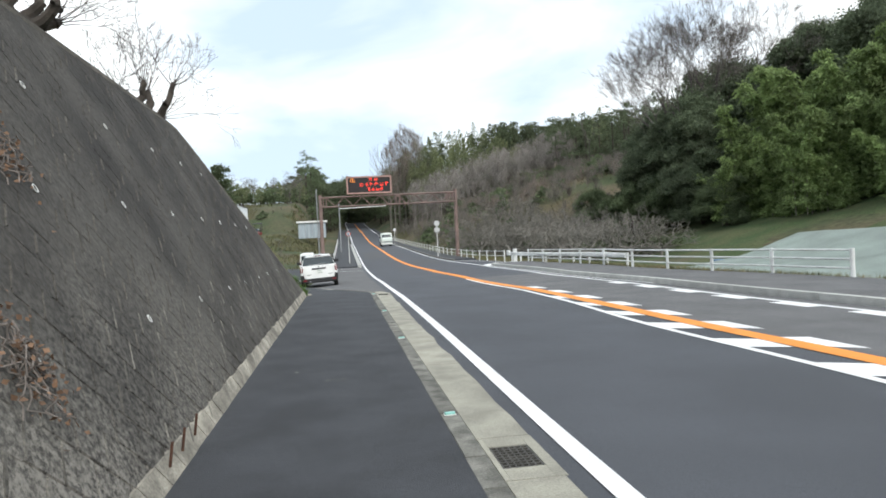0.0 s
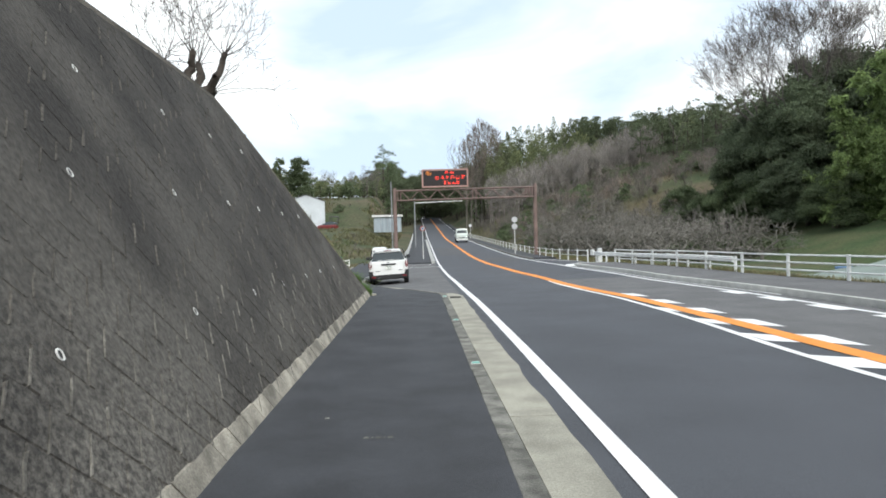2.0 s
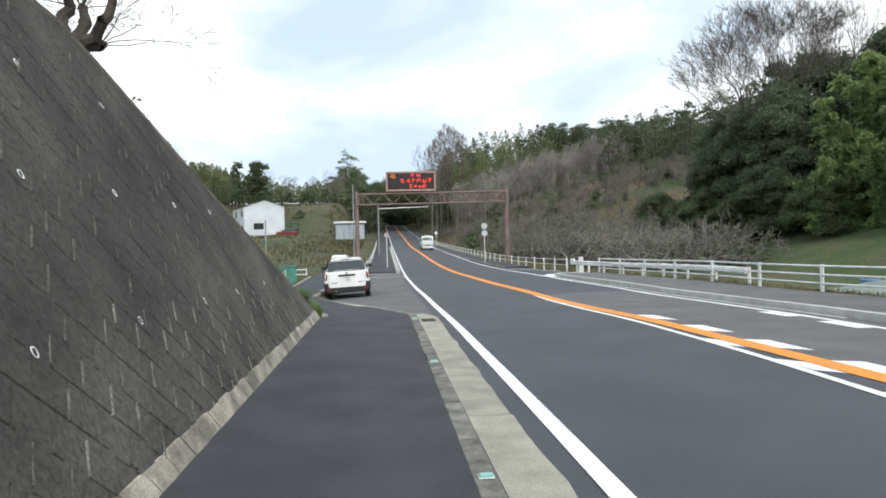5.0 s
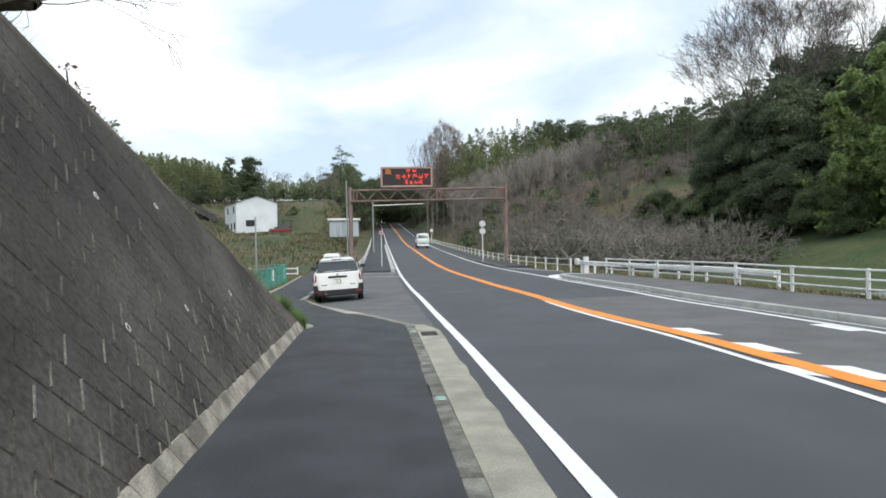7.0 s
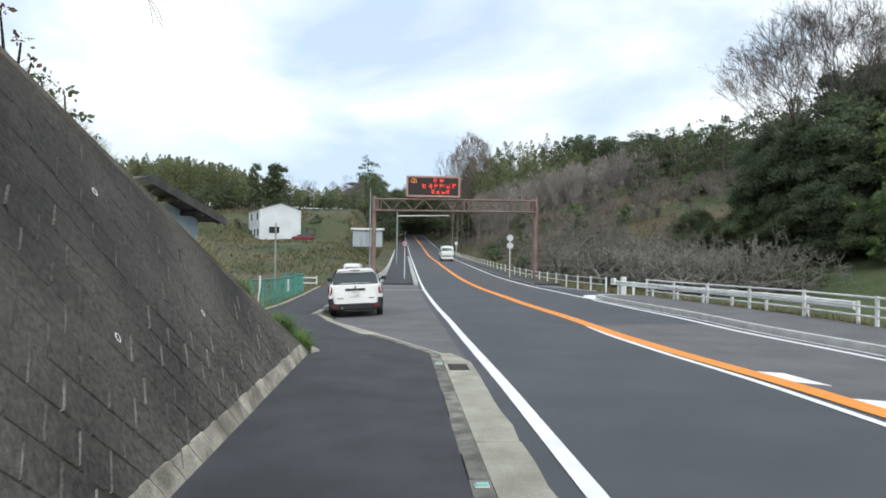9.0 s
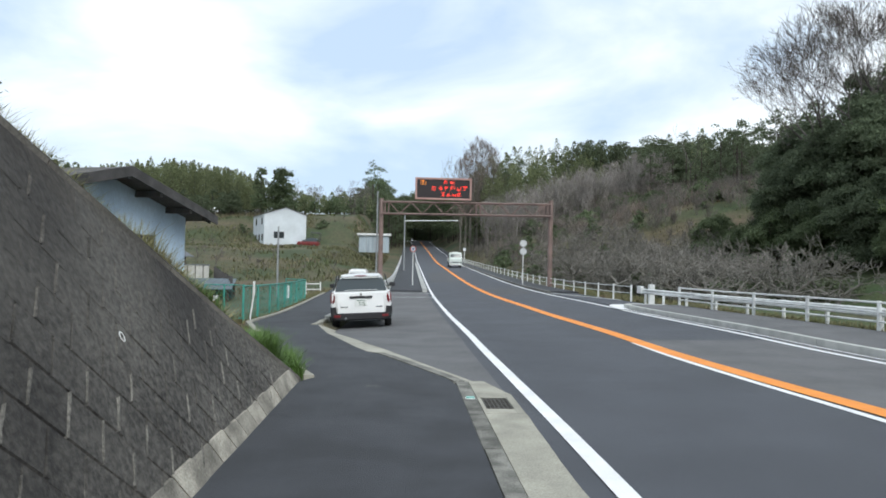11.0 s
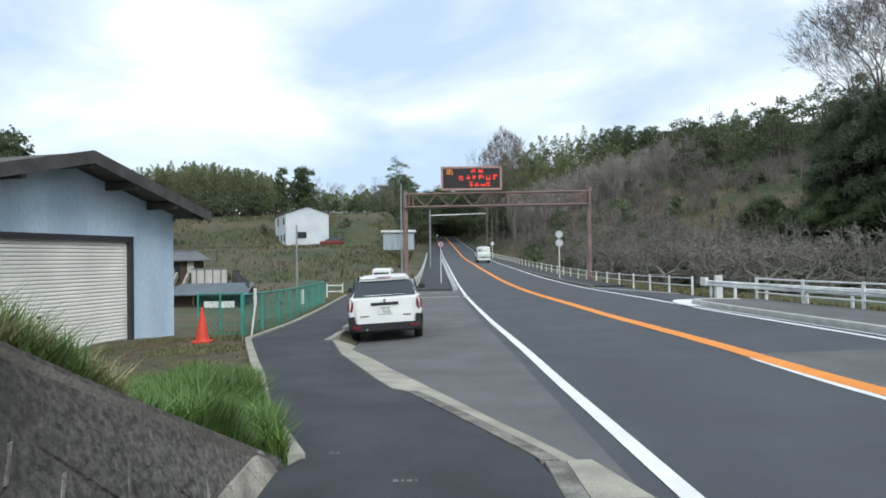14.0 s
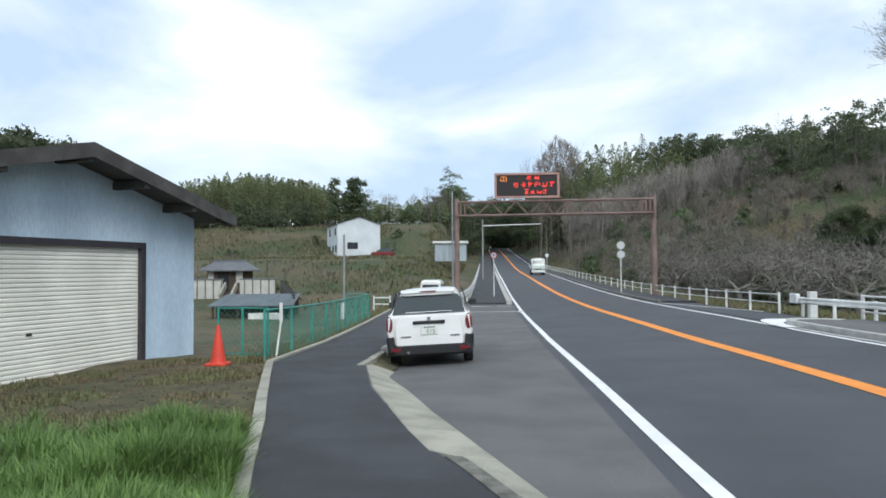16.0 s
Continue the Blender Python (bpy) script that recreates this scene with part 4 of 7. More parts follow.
def estate_car(at, detail=True):
    car = thing("estate_car", "white compact estate car with black bumper parked in the lay-by", "car", "parked cars", at=at)
    # lower body from tail to nose
    S = [section(0.02, 0.76, 0.80, 0.78, 0.42, 0.62, 0.86, 0.94, 0.02),
         section(0.10, 0.79, 0.835, 0.81, 0.34, 0.62, 0.88, 0.98, 0.02),
         section(0.5, 0.80, 0.845, 0.81, 0.24, 0.62, 0.88, 0.99, 0.02),
         section(2.6, 0.80, 0.845, 0.81, 0.20, 0.60, 0.85, 0.95, 0.02),
         section(3.3, 0.80, 0.84, 0.78, 0.22, 0.58, 0.82, 0.92, 0.03),
         section(4.0, 0.78, 0.81, 0.70, 0.26, 0.52, 0.72, 0.82, 0.05),
         section(4.38, 0.66, 0.70, 0.60, 0.34, 0.50, 0.62, 0.70, 0.05)]
    part("body", loft(S), M_CAR, car, smooth=False)
    # greenhouse
    G = []
    for y, wl, wh, z0, z1 in ((0.10, 0.76, 0.69, 0.95, 1.02), (0.27, 0.76, 0.585, 0.95, 1.35), (0.45, 0.76, 0.555, 0.95, 1.42), (1.3, 0.765, 0.56, 0.95, 1.45), (2.2, 0.765, 0.56, 0.93, 1.43), (2.7, 0.765, 0.62, 0.92, 1.33), (3.25, 0.75, 0.70, 0.90, 0.96)):
        half = [(wl, z0), (wl - 0.01, z0 + 0.02), (wh + (wl - wh) * 0.15, z1 - 0.08), (wh - 0.05, z1 - 0.015), (wh - 0.25, z1)]
        G.append([(x, y, z) for x, z in half] + [(-x, y, z) for x, z in half[::-1]])
    part("cabin", loft(G), M_CAR, car)
    # rear window, side windows, windscreen
    rw = [(-0.71, 0.99, 0.10), (0.71, 0.99, 0.10), (0.635, 1.26, 0.215), (0.565, 1.345, 0.255), (-0.565, 1.345, 0.255), (-0.635, 1.26, 0.215)]
    part("rear_window", rear_quad(rw, 0, 0.012), M_CARGLASS, car, "dark rear window")
    for s in (-1, 1):
        for ya, yb in ((0.45, 1.15), (1.22, 2.05), (2.1, 2.75)):
            pts = [(s * 0.775, ya, 1.0), (s * 0.775, yb, 0.99), (s * 0.685, min(yb, 2.5), 1.36), (s * 0.685, ya + 0.1, 1.40)]
            bm = bmesh.new()
            a = [bm.verts.new(p) for p in pts]
            b = [bm.verts.new((p[0] + s * 0.012, p[1], p[2] + 0.004)) for p in pts]
            bm.faces.new(b)
            for i in range(4):
                bm.faces.new((a[i], a[(i + 1) % 4], b[(i + 1) % 4], b[i]))
            bmesh.ops.recalc_face_normals(bm, faces=bm.faces[:])
            part("side_window", bm, M_CARGLASS, car, "dark side window")
        mir = part("door_mirror", boxm(s * 0.93 - 0.09, s * 0.93 + 0.09, 2.72, 2.80, 0.98, 1.11, bevel=0.03), M_BLACK, car, "black door mirror")
        part("mirror_arm", beamm((s * 0.77, 2.78, 1.0), (s * 0.88, 2.76, 1.03), 0.04, 0.04), M_BLACK, mir)
        # tail lamp cluster
        tl = [(s * 0.74, 0.96, 0.05), (s * 0.80, 0.97, 0.09), (s * 0.835, 0.85, 0.085), (s * 0.83, 0.69, 0.07), (s * 0.75, 0.67, 0.02), (s * 0.715, 0.74, 0.012), (s * 0.705, 0.86, 0.012)]
        part("tail_lamp", rear_quad(tl, 0, 0.025), M_TAIL, car, "dark red tail lamp")
        part("reflector", rear_quad([(s * 0.56, 0.36, -0.07), (s * 0.74, 0.36, -0.06), (s * 0.74, 0.30, -0.06), (s * 0.58, 0.29, -0.07)], 0, 0.02), M_TAIL, car, "red bumper reflector")
        part("bumper_corner", loft([[(s * x, y, z) for x, z in ((0.665, 0.36), (xo, 0.36), (xo + 0.005, 0.56), (0.69, 0.58))] for y, xo in ((-0.045, 0.78), (0.04, 0.835), (0.42, 0.858))]), M_BLACK, car, "black plastic bumper corner")
        part("wheel_arch", boxm(s * 0.70 - 0.12, s * 0.70 + 0.12, 0.38, 1.08, 0.18, 0.60, bevel=0.05), M_BLACK, car)
        part("wheel_arch", boxm(s * 0.70 - 0.12, s * 0.70 + 0.12, 3.0, 3.7, 0.18, 0.58, bevel=0.05), M_BLACK, car)
        wheel(car, s * 0.735, 0.74).location.z -= 0.05
        wheel(car, s * 0.735, 3.32).location.z -= 0.05
    B = [section(y, wl, wm, wh, z0, z1, z2, z3, 0.03) for y, wl, wm, wh, z0, z1, z2, z3 in ((-0.06, 0.72, 0.76, 0.75, 0.24, 0.29, 0.34, 0.385), (-0.02, 0.79, 0.82, 0.81, 0.20, 0.29, 0.37, 0.415), (0.25, 0.83, 0.855, 0.85, 0.20, 0.29, 0.37, 0.42), (0.42, 0.84, 0.857, 0.85, 0.22, 0.29, 0.37, 0.42))]
    part("rear_bumper", loft(B), M_BLACK, car, "black plastic rear bumper")
    part("tailgate_panel", rear_quad([(-0.60, 0.94, 0.03), (0.60, 0.94, 0.03), (0.66, 0.74, 0.005), (0.64, 0.40, -0.005), (-0.64, 0.40, -0.005), (-0.66, 0.74, 0.005)], 0, 0.03), M_CAR, car)
    part("tailgate_handle", boxm(-0.31, 0.31, -0.05, 0.0, 0.80, 0.865, bevel=0.015), M_BLACK, car, "black tailgate handle strip")
    plate = part("number_plate", boxm(-0.165, 0.165, -0.052, -0.02, 0.60, 0.765, bevel=0.004), M_PLATE, car, "white number plate with dark digits")
    text_part(plate, "515", 0.03, -0.054, 0.655, 0.115, M_INK, "dark green digits 515")
    bm = bmesh.new()
    for i in range(4):
        box(bm, -0.10 + 0.055 * i, -0.06 + 0.055 * i, -0.056, -0.0525, 0.728, 0.752)
    part("small_writing", bm, M_INK, plate)
    for x0, x1 in ((-0.56, -0.36), (0.40, 0.58)):
        part("badge", boxm(x0, x1, -0.046, -0.02, 0.555, 0.585, bevel=0.004), M_CHROME, car, "small chrome badge")
    part("emblem", tubem((0, -0.035, 0.905), (0, 0.0, 0.905), 0.035, n=14), M_CHROME, car)
    part("brake_lamp", boxm(-0.16, 0.16, 0.19, 0.34, 1.365, 1.425, bevel=0.015), M_TAIL, car, "red high brake lamp")
    part("spoiler", loft([section(y, w, w, w - 0.03, z, z + 0.02, z + 0.03, z + 0.05, 0.01) for y, w, z in ((0.19, 0.50, 1.345), (0.30, 0.545, 1.365), (0.55, 0.545, 1.39))]), M_CAR, car)
    part("wiper", beamm((-0.05, 0.085, 1.005), (0.40, 0.085, 1.015), 0.018, 0.018), M_BLACK, car)
    part("exhaust", tubem((-0.42, -0.06, 0.26), (-0.42, 0.3, 0.27), 0.03, n=10), M_GREY_STEEL, car)
    part("underbody", boxm(-0.62, 0.62, 0.3, 4.0, 0.20, 0.34), M_BLACK, car)
    return car


estate_car(pose(-0.88, 31.8, LAY_Z(33) + 0.25 * LAY_FALL(33) + 0.055, 0.6, -2.8, 2.6))


def small_van(at):
    van = thing("minivan", "small white van parked beyond the estate car", "van", "parked cars", at=at)
    S = [section(y, 0.70, 0.73, wh, 0.25, 0.7, 0.95, z, 0.10) for y, wh, z in ((0.0, 0.62, 1.70), (0.12, 0.64, 1.80), (1.5, 0.64, 1.84), (2.5, 0.62, 1.80), (3.0, 0.58, 1.35), (3.38, 0.52, 0.95))]
    part("body", loft(S), M_CAR, van)
    part("rear_window", rear_quad([(-0.55, 1.12, 0.0), (0.55, 1.12, 0.0), (0.52, 1.55, 0.0), (-0.52, 1.55, 0.0)], 0, 0.015), M_CARGLASS, van, "dark rear window")
    part("rear_bumper", boxm(-0.72, 0.72, -0.08, 0.2, 0.25, 0.50, bevel=0.05), M_CAR, van)
    part("number_plate", boxm(-0.16, 0.16, -0.02, -0.004, 0.72, 0.88), M_PLATE, van)
    for s in (-1, 1):
        part("tail_lamp", boxm(s * 0.66 - 0.06, s * 0.66 + 0.06, -0.02, 0.02, 0.70, 1.0, bevel=0.008), M_TAIL, van, "red tail lamp")
        part("side_window", boxm(min(s * 0.665, s * 0.69), max(s * 0.665, s * 0.69), 0.3, 2.4, 1.10, 1.55), M_CARGLASS, van)
        wheel(van, s * 0.64, 0.6, 0.27, 0.16)
        wheel(van, s * 0.64, 2.75, 0.27, 0.16)
    return van


small_van(pose(-2.45, 51.5, path_z(52) + 0.02, 0, 0, -1) @ Matrix.Diagonal((0.74, 0.86, 0.78, 1)))


def light_truck(at):
    tr = thing("flatbed_truck", "pale green-white light flatbed truck with empty bed", "truck", at=at)
    M_TR = mat("truck_paint", (0.62, 0.68, 0.64), 0.3, 0.1, 2, 50, 0.0, grain=0.04)
    S = []
    for y, w, z0, z1 in ((0.0, 0.80, 0.45, 1.15), (0.05, 0.84, 0.40, 1.30), (0.32, 0.84, 0.40, 1.98), (0.5, 0.83, 0.40, 2.05), (1.55, 0.83, 0.45, 2.05), (1.62, 0.81, 0.45, 1.95)):
        S.append([(w - 0.05, y, z0), (w, y, z0 + 0.08), (w, y, (z0 + z1) / 2), (w - 0.03, y, z1 - 0.06), (w - 0.10, y, z1), (-w + 0.10, y, z1), (-w + 0.03, y, z1 - 0.06), (-w, y, (z0 + z1) / 2), (-w, y, z0 + 0.08), (-w + 0.05, y, z0)])
    part("cab", loft(S), M_TR, tr)
    part("windscreen", rear_quad([(-0.74, 1.22, 0.04), (0.74, 1.22, 0.04), (0.70, 1.86, 0.27), (-0.70, 1.86, 0.27)], 0, 0.015), M_CARGLASS, tr, "dark windscreen")
    part("front_bumper", boxm(-0.84, 0.84, -0.10, 0.2, 0.34, 0.56, bevel=0.04), M_WHITE, tr)
    part("grille", boxm(-0.45, 0.45, -0.02, 0.03, 0.66, 0.80, bevel=0.01), M_BLACK, tr)
    part("number_plate", boxm(-0.165, 0.165, -0.115, -0.10, 0.38, 0.53), M_PLATE, tr)
    for s in (-1, 1):
        part("headlight", boxm(s * 0.66 - 0.12, s * 0.66 + 0.12, -0.03, 0.04, 0.62, 0.80, bevel=0.02), M_CHROME, tr, "clear headlight")
        part("door_mirror", boxm(s * 0.98 - 0.07, s * 0.98 + 0.07, 0.25, 0.32, 1.30, 1.62, bevel=0.02), M_BLACK, tr)
        part("mirror_arm", beamm((s * 0.83, 0.35, 1.6), (s * 0.97, 0.29, 1.58), 0.025, 0.025), M_BLACK, tr)
        wheel(tr, s * 0.70, 0.75, 0.36, 0.2)
        wheel(tr, s * 0.70, 3.4, 0.36, 0.26)
    part("chassis", boxm(-0.4, 0.4, 0.6, 4.5, 0.42, 0.62), M_BLACK, tr)
    part("flatbed", boxm(-0.86, 0.86, 1.72, 4.7, 0.80, 0.92, bevel=0.01), M_TR, tr)
    part("headboard", boxm(-0.86, 0.86, 1.72, 1.78, 0.92, 1.9, bevel=0.01), M_TR, tr)
    for s in (-1, 1):
        part("drop_side", boxm(s * 0.85 - 0.02, s * 0.85 + 0.02, 1.80, 4.7, 0.92, 1.25, bevel=0.008), M_TR, tr)
    part("roof_light_bar", boxm(-0.45, 0.45, 0.5, 0.62, 2.05, 2.13, bevel=0.02), M_WHITE, tr)
    return tr


light_truck(pose(MID_X(104) + 1.55, 104, ROAD_Z(104) + 0.05, 1.5, 0, 0))

# ---------------------------------------------------------------- garage
M_BLUE = mat("garage_blue_render", (0.60, 0.73, 0.86), 0.9, 0.3, 0.9, 30, 0.25, grain=0.12, col2=(0.45, 0.56, 0.68), stretch=(1, 1, 0.25))
M_ROOF = mat("garage_roof_slate", (0.105, 0.098, 0.092), 0.9, 0.35, 2, 40, 0.4, grain=0.3)
M_FASCIA = mat("garage_fascia", (0.085, 0.08, 0.078), 0.85, 0.4, 3, 50, 0.3, grain=0.3)
M_SHUTTER = mat("roller_shutter", (0.87, 0.845, 0.78), 0.55, 0.15, 1.2, 40, 0.05, grain=0.06)
M_DARK_STEEL = mat("dark_steel_frame", (0.05, 0.045, 0.055), 0.55, 0.3, 4, 60, 0.1, grain=0.15)
# u runs along the front from its far corner to the near one, w back into the building
GA = math.radians(15.3)
G0 = Matrix.Translation((-6.10, 33.0, -0.30)) @ Matrix.Rotation(-GA, 4, 'Z') @ Matrix(((0, -1, 0, 0), (-1, 0, 0, 0), (0, 0, 1, 0), (0, 0, 0, 1)))
GARAGE = G0 @ Matrix.Diagonal((1, 1, 1, 1))
garage = thing("garage", "pale blue rendered garage with a cream roller shutter", "garage")


def gpart(name, bm, m, parent=garage, label=""):
    bmesh.ops.transform(bm, matrix=GARAGE, verts=bm.verts[:])
    bmesh.ops.recalc_face_normals(bm, faces=bm.faces[:])
    return part(name, bm, m, parent, label)


GW, GD, EH, RH = 6.9, 6.0, 2.92, 3.77
D0, D1, DH = 1.45, 5.9, 2.29


def upoly(pts, w0, w1):
    bm = bmesh.new()
    a = [bm.verts.new((u, w0, z)) for u, z in pts]
    b = [bm.verts.new((u, w1, z)) for u, z in pts]
    n = len(pts)
    bm.faces.new(a)
    bm.faces.new(b[::-1])
    for i in range(n):
        bm.faces.new((a[i], a[(i + 1) % n], b[(i + 1) % n], b[i]))
    return bm


gpart("front_wall", upoly([(0, -0.4), (D0, -0.4), (D0, DH), (D1, DH), (D1, -0.4), (GW, -0.4), (GW, EH), (GW / 2, RH), (0, EH)], 0, 0.15), M_BLUE)
gpart("side_wall", boxm(0, 0.15, 0.152, GD, -0.4, EH), M_BLUE)
gpart("side_wall", boxm(GW - 0.15, GW, 0.152, GD, -0.4, EH), M_BLUE)
gpart("back_wall", upoly([(0.152, -0.4), (GW - 0.152, -0.4), (GW - 0.152, EH), (GW / 2, RH - 0.04), (0.152, EH)], GD - 0.15, GD), M_BLUE)
gpart("floor_slab", boxm(0.152, GW - 0.152, 0.152, GD - 0.16, -0.4, 0.02), M_CONC)
sl = (RH - EH) / (GW / 2)
for s in (0, 1):
    ov = 0.38
    e_u, e_z = -ov, EH - sl * ov
    pts = [(e_u, e_z + 0.02), (GW / 2, RH + 0.02), (GW / 2, RH + 0.13), (e_u, e_z + 0.13)]
    if s:
        pts = [(GW - u, z) for u, z in pts]
    gpart("roof_slope", upoly(pts, -0.75, GD + 0.4), M_ROOF)
    fp = [(e_u - 0.02, e_z - 0.08), (GW / 2, RH - 0.09), (GW / 2, RH + 0.16), (e_u - 0.02, e_z + 0.16)]
    if s:
        fp = [(GW - u, z) for u, z in fp]
    gpart("bargeboard", upoly(fp, -0.80, -0.755), M_FASCIA, label="dark weathered bargeboard")
    for k in range(9):
        w = -0.6 + 0.8 * k
        rp = [(e_u + 0.03, e_z - 0.05), (0.0, EH - 0.05), (0.0, EH + 0.01), (e_u + 0.03, e_z + 0.015)]
        if s:
            rp = [(GW - u, z) for u, z in rp]
        gpart("rafter_end", upoly(rp, w, w + 0.06), M_FASCIA)
for u in (0.9, 2.2, 3.45, 5.0):
    zt = EH + sl * min(u, GW - u)
    gpart("purlin", boxm(u - 0.06, u + 0.06, -0.74, 0.0, zt - 0.16, zt - 0.01), M_FASCIA)
for k in range(int(DH / 0.0755)):
    z = 0.02 + k * 0.0755
    bm = bmesh.new()
    prof = [(0.08, z), (0.060, z + 0.018), (0.060, z + 0.055), (0.08, z + 0.073)]
    a = [bm.verts.new((D0 + 0.05, w, zz)) for w, zz in prof]
    b = [bm.verts.new((D1 - 0.05, w, zz)) for w, zz in prof]
    for i in range(3):
        bm.faces.new((a[i], b[i], b[i + 1], a[i + 1]))
    gpart("shutter_slat", bm, M_SHUTTER)
gpart("shutter_backing", boxm(D0, D1, 0.085, 0.11, -0.1, DH), M_SHUTTER)
for u0, u1, z0, z1 in ((D0 - 0.02, D0 + 0.10, -0.1, DH + 0.05), (D1 - 0.10, D1 + 0.02, -0.1, DH + 0.05), (D0 - 0.02, D1 + 0.02, DH - 0.06, DH + 0.06)):
    gpart("door_frame", boxm(u0, u1, -0.03, 0.06, z0, z1, bevel=0.005), M_DARK_STEEL, label="dark steel shutter frame")
gpart("sill", boxm(D0 - 0.4, D1 + 0.3, -0.9, -0.004, -0.3, -0.02, bevel=0.02), M_CONC)
gpart("shutter_lock", boxm(D0 + 2.4, D0 + 2.5, 0.05, 0.06, 0.75, 0.80), M_DARK_STEEL)
gpart("shutter_lock", boxm(D0 + 3.1, D0 + 3.25, 0.05, 0.06, 0.50, 0.53), M_DARK_STEEL)

# ---------------------------------------------------------------- traffic cone
M_CONE = mat("cone_red", (0.72, 0.065, 0.035), 0.55, 0.2, 4, 40, 0.05, grain=0.08)
cone = thing("traffic_cone", "faded red plastic traffic cone on the verge", "traffic cone", at=pose(-4.72, 30.9, hill(-4.72, 30.9) + 0.0))
part("base", boxm(-0.19, 0.19, -0.19, 0.19, 0, 0.045, bevel=0.015), M_CONE, cone)
part("body", tubem((0, 0, 0.04), (0, 0, 0.70), 0.145, 0.028, 24), M_CONE, cone, smooth=False)
part("collar", tubem((0, 0, 0.045), (0, 0, 0.075), 0.165, 0.15, 24), M_CONE, cone)
part("tip", tubem((0, 0, 0.70), (0, 0, 0.735), 0.028, 0.02, 16), M_CONE, cone)

# ---------------------------------------------------------------- green mesh fence
M_GREEN = mat("green_fence_paint", (0.06, 0.33, 0.27), 0.5, 0.25, 3, 50, 0.05, grain=0.12)


def mesh_panel(parent, p, q, h, cell=0.13):
    """Wire mesh as thin real wires in one part."""
    p, q = Vector(p), Vector(q)
    d = q - p
    L = d.length
    v, f = [], []
    up = Vector((0, 0, 1))
    side = d.normalized().cross(up) * 0.0022

    def wire(a, b, thick):
        n = len(v)
        v.extend([tuple(a - thick + side), tuple(a + thick + side), tuple(b + thick + side), tuple(b - thick + side), tuple(a - thick - side), tuple(a + thick - side), tuple(b + thick - side), tuple(b - thick - side)])
        f.extend([(n, n + 1, n + 2, n + 3), (n + 7, n + 6, n + 5, n + 4), (n + 1, n + 5, n + 6, n + 2), (n, n + 3, n + 7, n + 4)])
    dn = d.normalized() * 0.0022
    k = cell
    while k < L + h:
        a0, b0 = max(0, k - h), min(k, L)
        if b0 > a0:
            wire(p + d.normalized() * a0 + up * (k - a0), p + d.normalized() * b0 + up * (k - b0), dn)
            wire(q - d.normalized() * a0 + up * (k - a0), q - d.normalized() * b0 + up * (k - b0), dn)
        k += cell
    return raw("wire_mesh", v, f, M_GREEN, parent, "fine green wire mesh")


fence = thing("mesh_fence", "green wire mesh fence along the side lane", "fence")
FL = [(-4.02, 31.4), (-4.02, 33.2), (-4.03, 35.0), (-4.1, 36.8), (-4.2, 38.6), (-4.27, 40.4), (-4.34, 42.2), (-4.42, 44.0), (-4.5, 45.8), (-5.6, 46.9)]
for i, (x, y) in enumerate(FL):
    z = path_z(y) - 0.15
    part("post", tubem((x, y, z - 0.2), (x, y, z + 1.12), 0.026, n=10), M_GREEN, fence)
for (xa, ya), (xb, yb) in zip(FL, FL[1:]):
    za, zb = path_z(ya) - 0.15, path_z(yb) - 0.15
    part("rail", tubem((xa, ya, za + 1.10), (xb, yb, zb + 1.10), 0.02, n=8), M_GREEN, fence)
    part("rail", tubem((xa, ya, za + 0.10), (xb, yb, zb + 0.10), 0.014, n=6), M_GREEN, fence)
    mesh_panel(fence, (xa, ya, za + 0.1), (xb, yb, zb + 0.1), 1.0)
gate = thing("mesh_fence", "low green mesh fence between garage and lane", "fence")
FC = [(-4.15, 32.0), (-4.72, 32.15), (-5.28, 32.3)]
for x, y in FC:
    z = hill(x, y)
    part("post", tubem((x, y, z - 0.2), (x, y, z + 1.02), 0.024, n=10), M_GREEN, gate)
for (xa, ya), (xb, yb) in zip(FC, FC[1:]):
    za, zb = hill(xa, ya), hill(xb, yb)
    part("rail", tubem((xa, ya, za + 1.0), (xb, yb, zb + 1.0), 0.014, n=8), M_GREEN, gate)
    part("rail", tubem((xa, ya, za + 0.08), (xb, yb, zb + 0.08), 0.014, n=6), M_GREEN, gate)
    mesh_panel(gate, (xa, ya, za + 0.08), (xb, yb, zb + 0.08), 0.92)
stake = thing("white_stake", "leaning white painted marker post beside the fence", "post", at=pose(-3.95, 31.8, path_z(31.8) - 0.2))
part("shaft", tubem((0.0, 0, 0), (0.10, 0.1, 0.95), 0.022, n=8), M_WHITE, stake)
part("head", boxm(0.07, 0.13, 0.07, 0.12, 0.90, 1.28, bevel=0.01), M_WHITE, stake)
marker = thing("lane_marker", "short white marker plate on the fence", "post", at=pose(-4.25, 39.6, path_z(39.6) - 0.15))
part("plate", boxm(-0.05, 0.05, -0.01, 0.01, 0.5, 1.0, bevel=0.004), M_WHITE, marker)
part("stem", tubem((0, 0.02, -0.1), (0, 0.02, 0.95), 0.015, n=6), M_GREY_STEEL, marker)
# white pipe barrier across the lane's end
bar = thing("pipe_barrier", "low white pipe barrier at the lane's end", "barrier")
BZ = -0.59
for x in (-5.95, -5.05):
    part("post", tubem((x, 56, BZ - 0.6), (x, 56, BZ + 0.72), 0.04, n=10), M_WHITE, bar)
for z in (0.25, 0.6):
    part("rail", tubem((-5.95, 56, BZ + z), (-5.05, 56, BZ + z), 0.035, n=8), M_WHITE, bar)

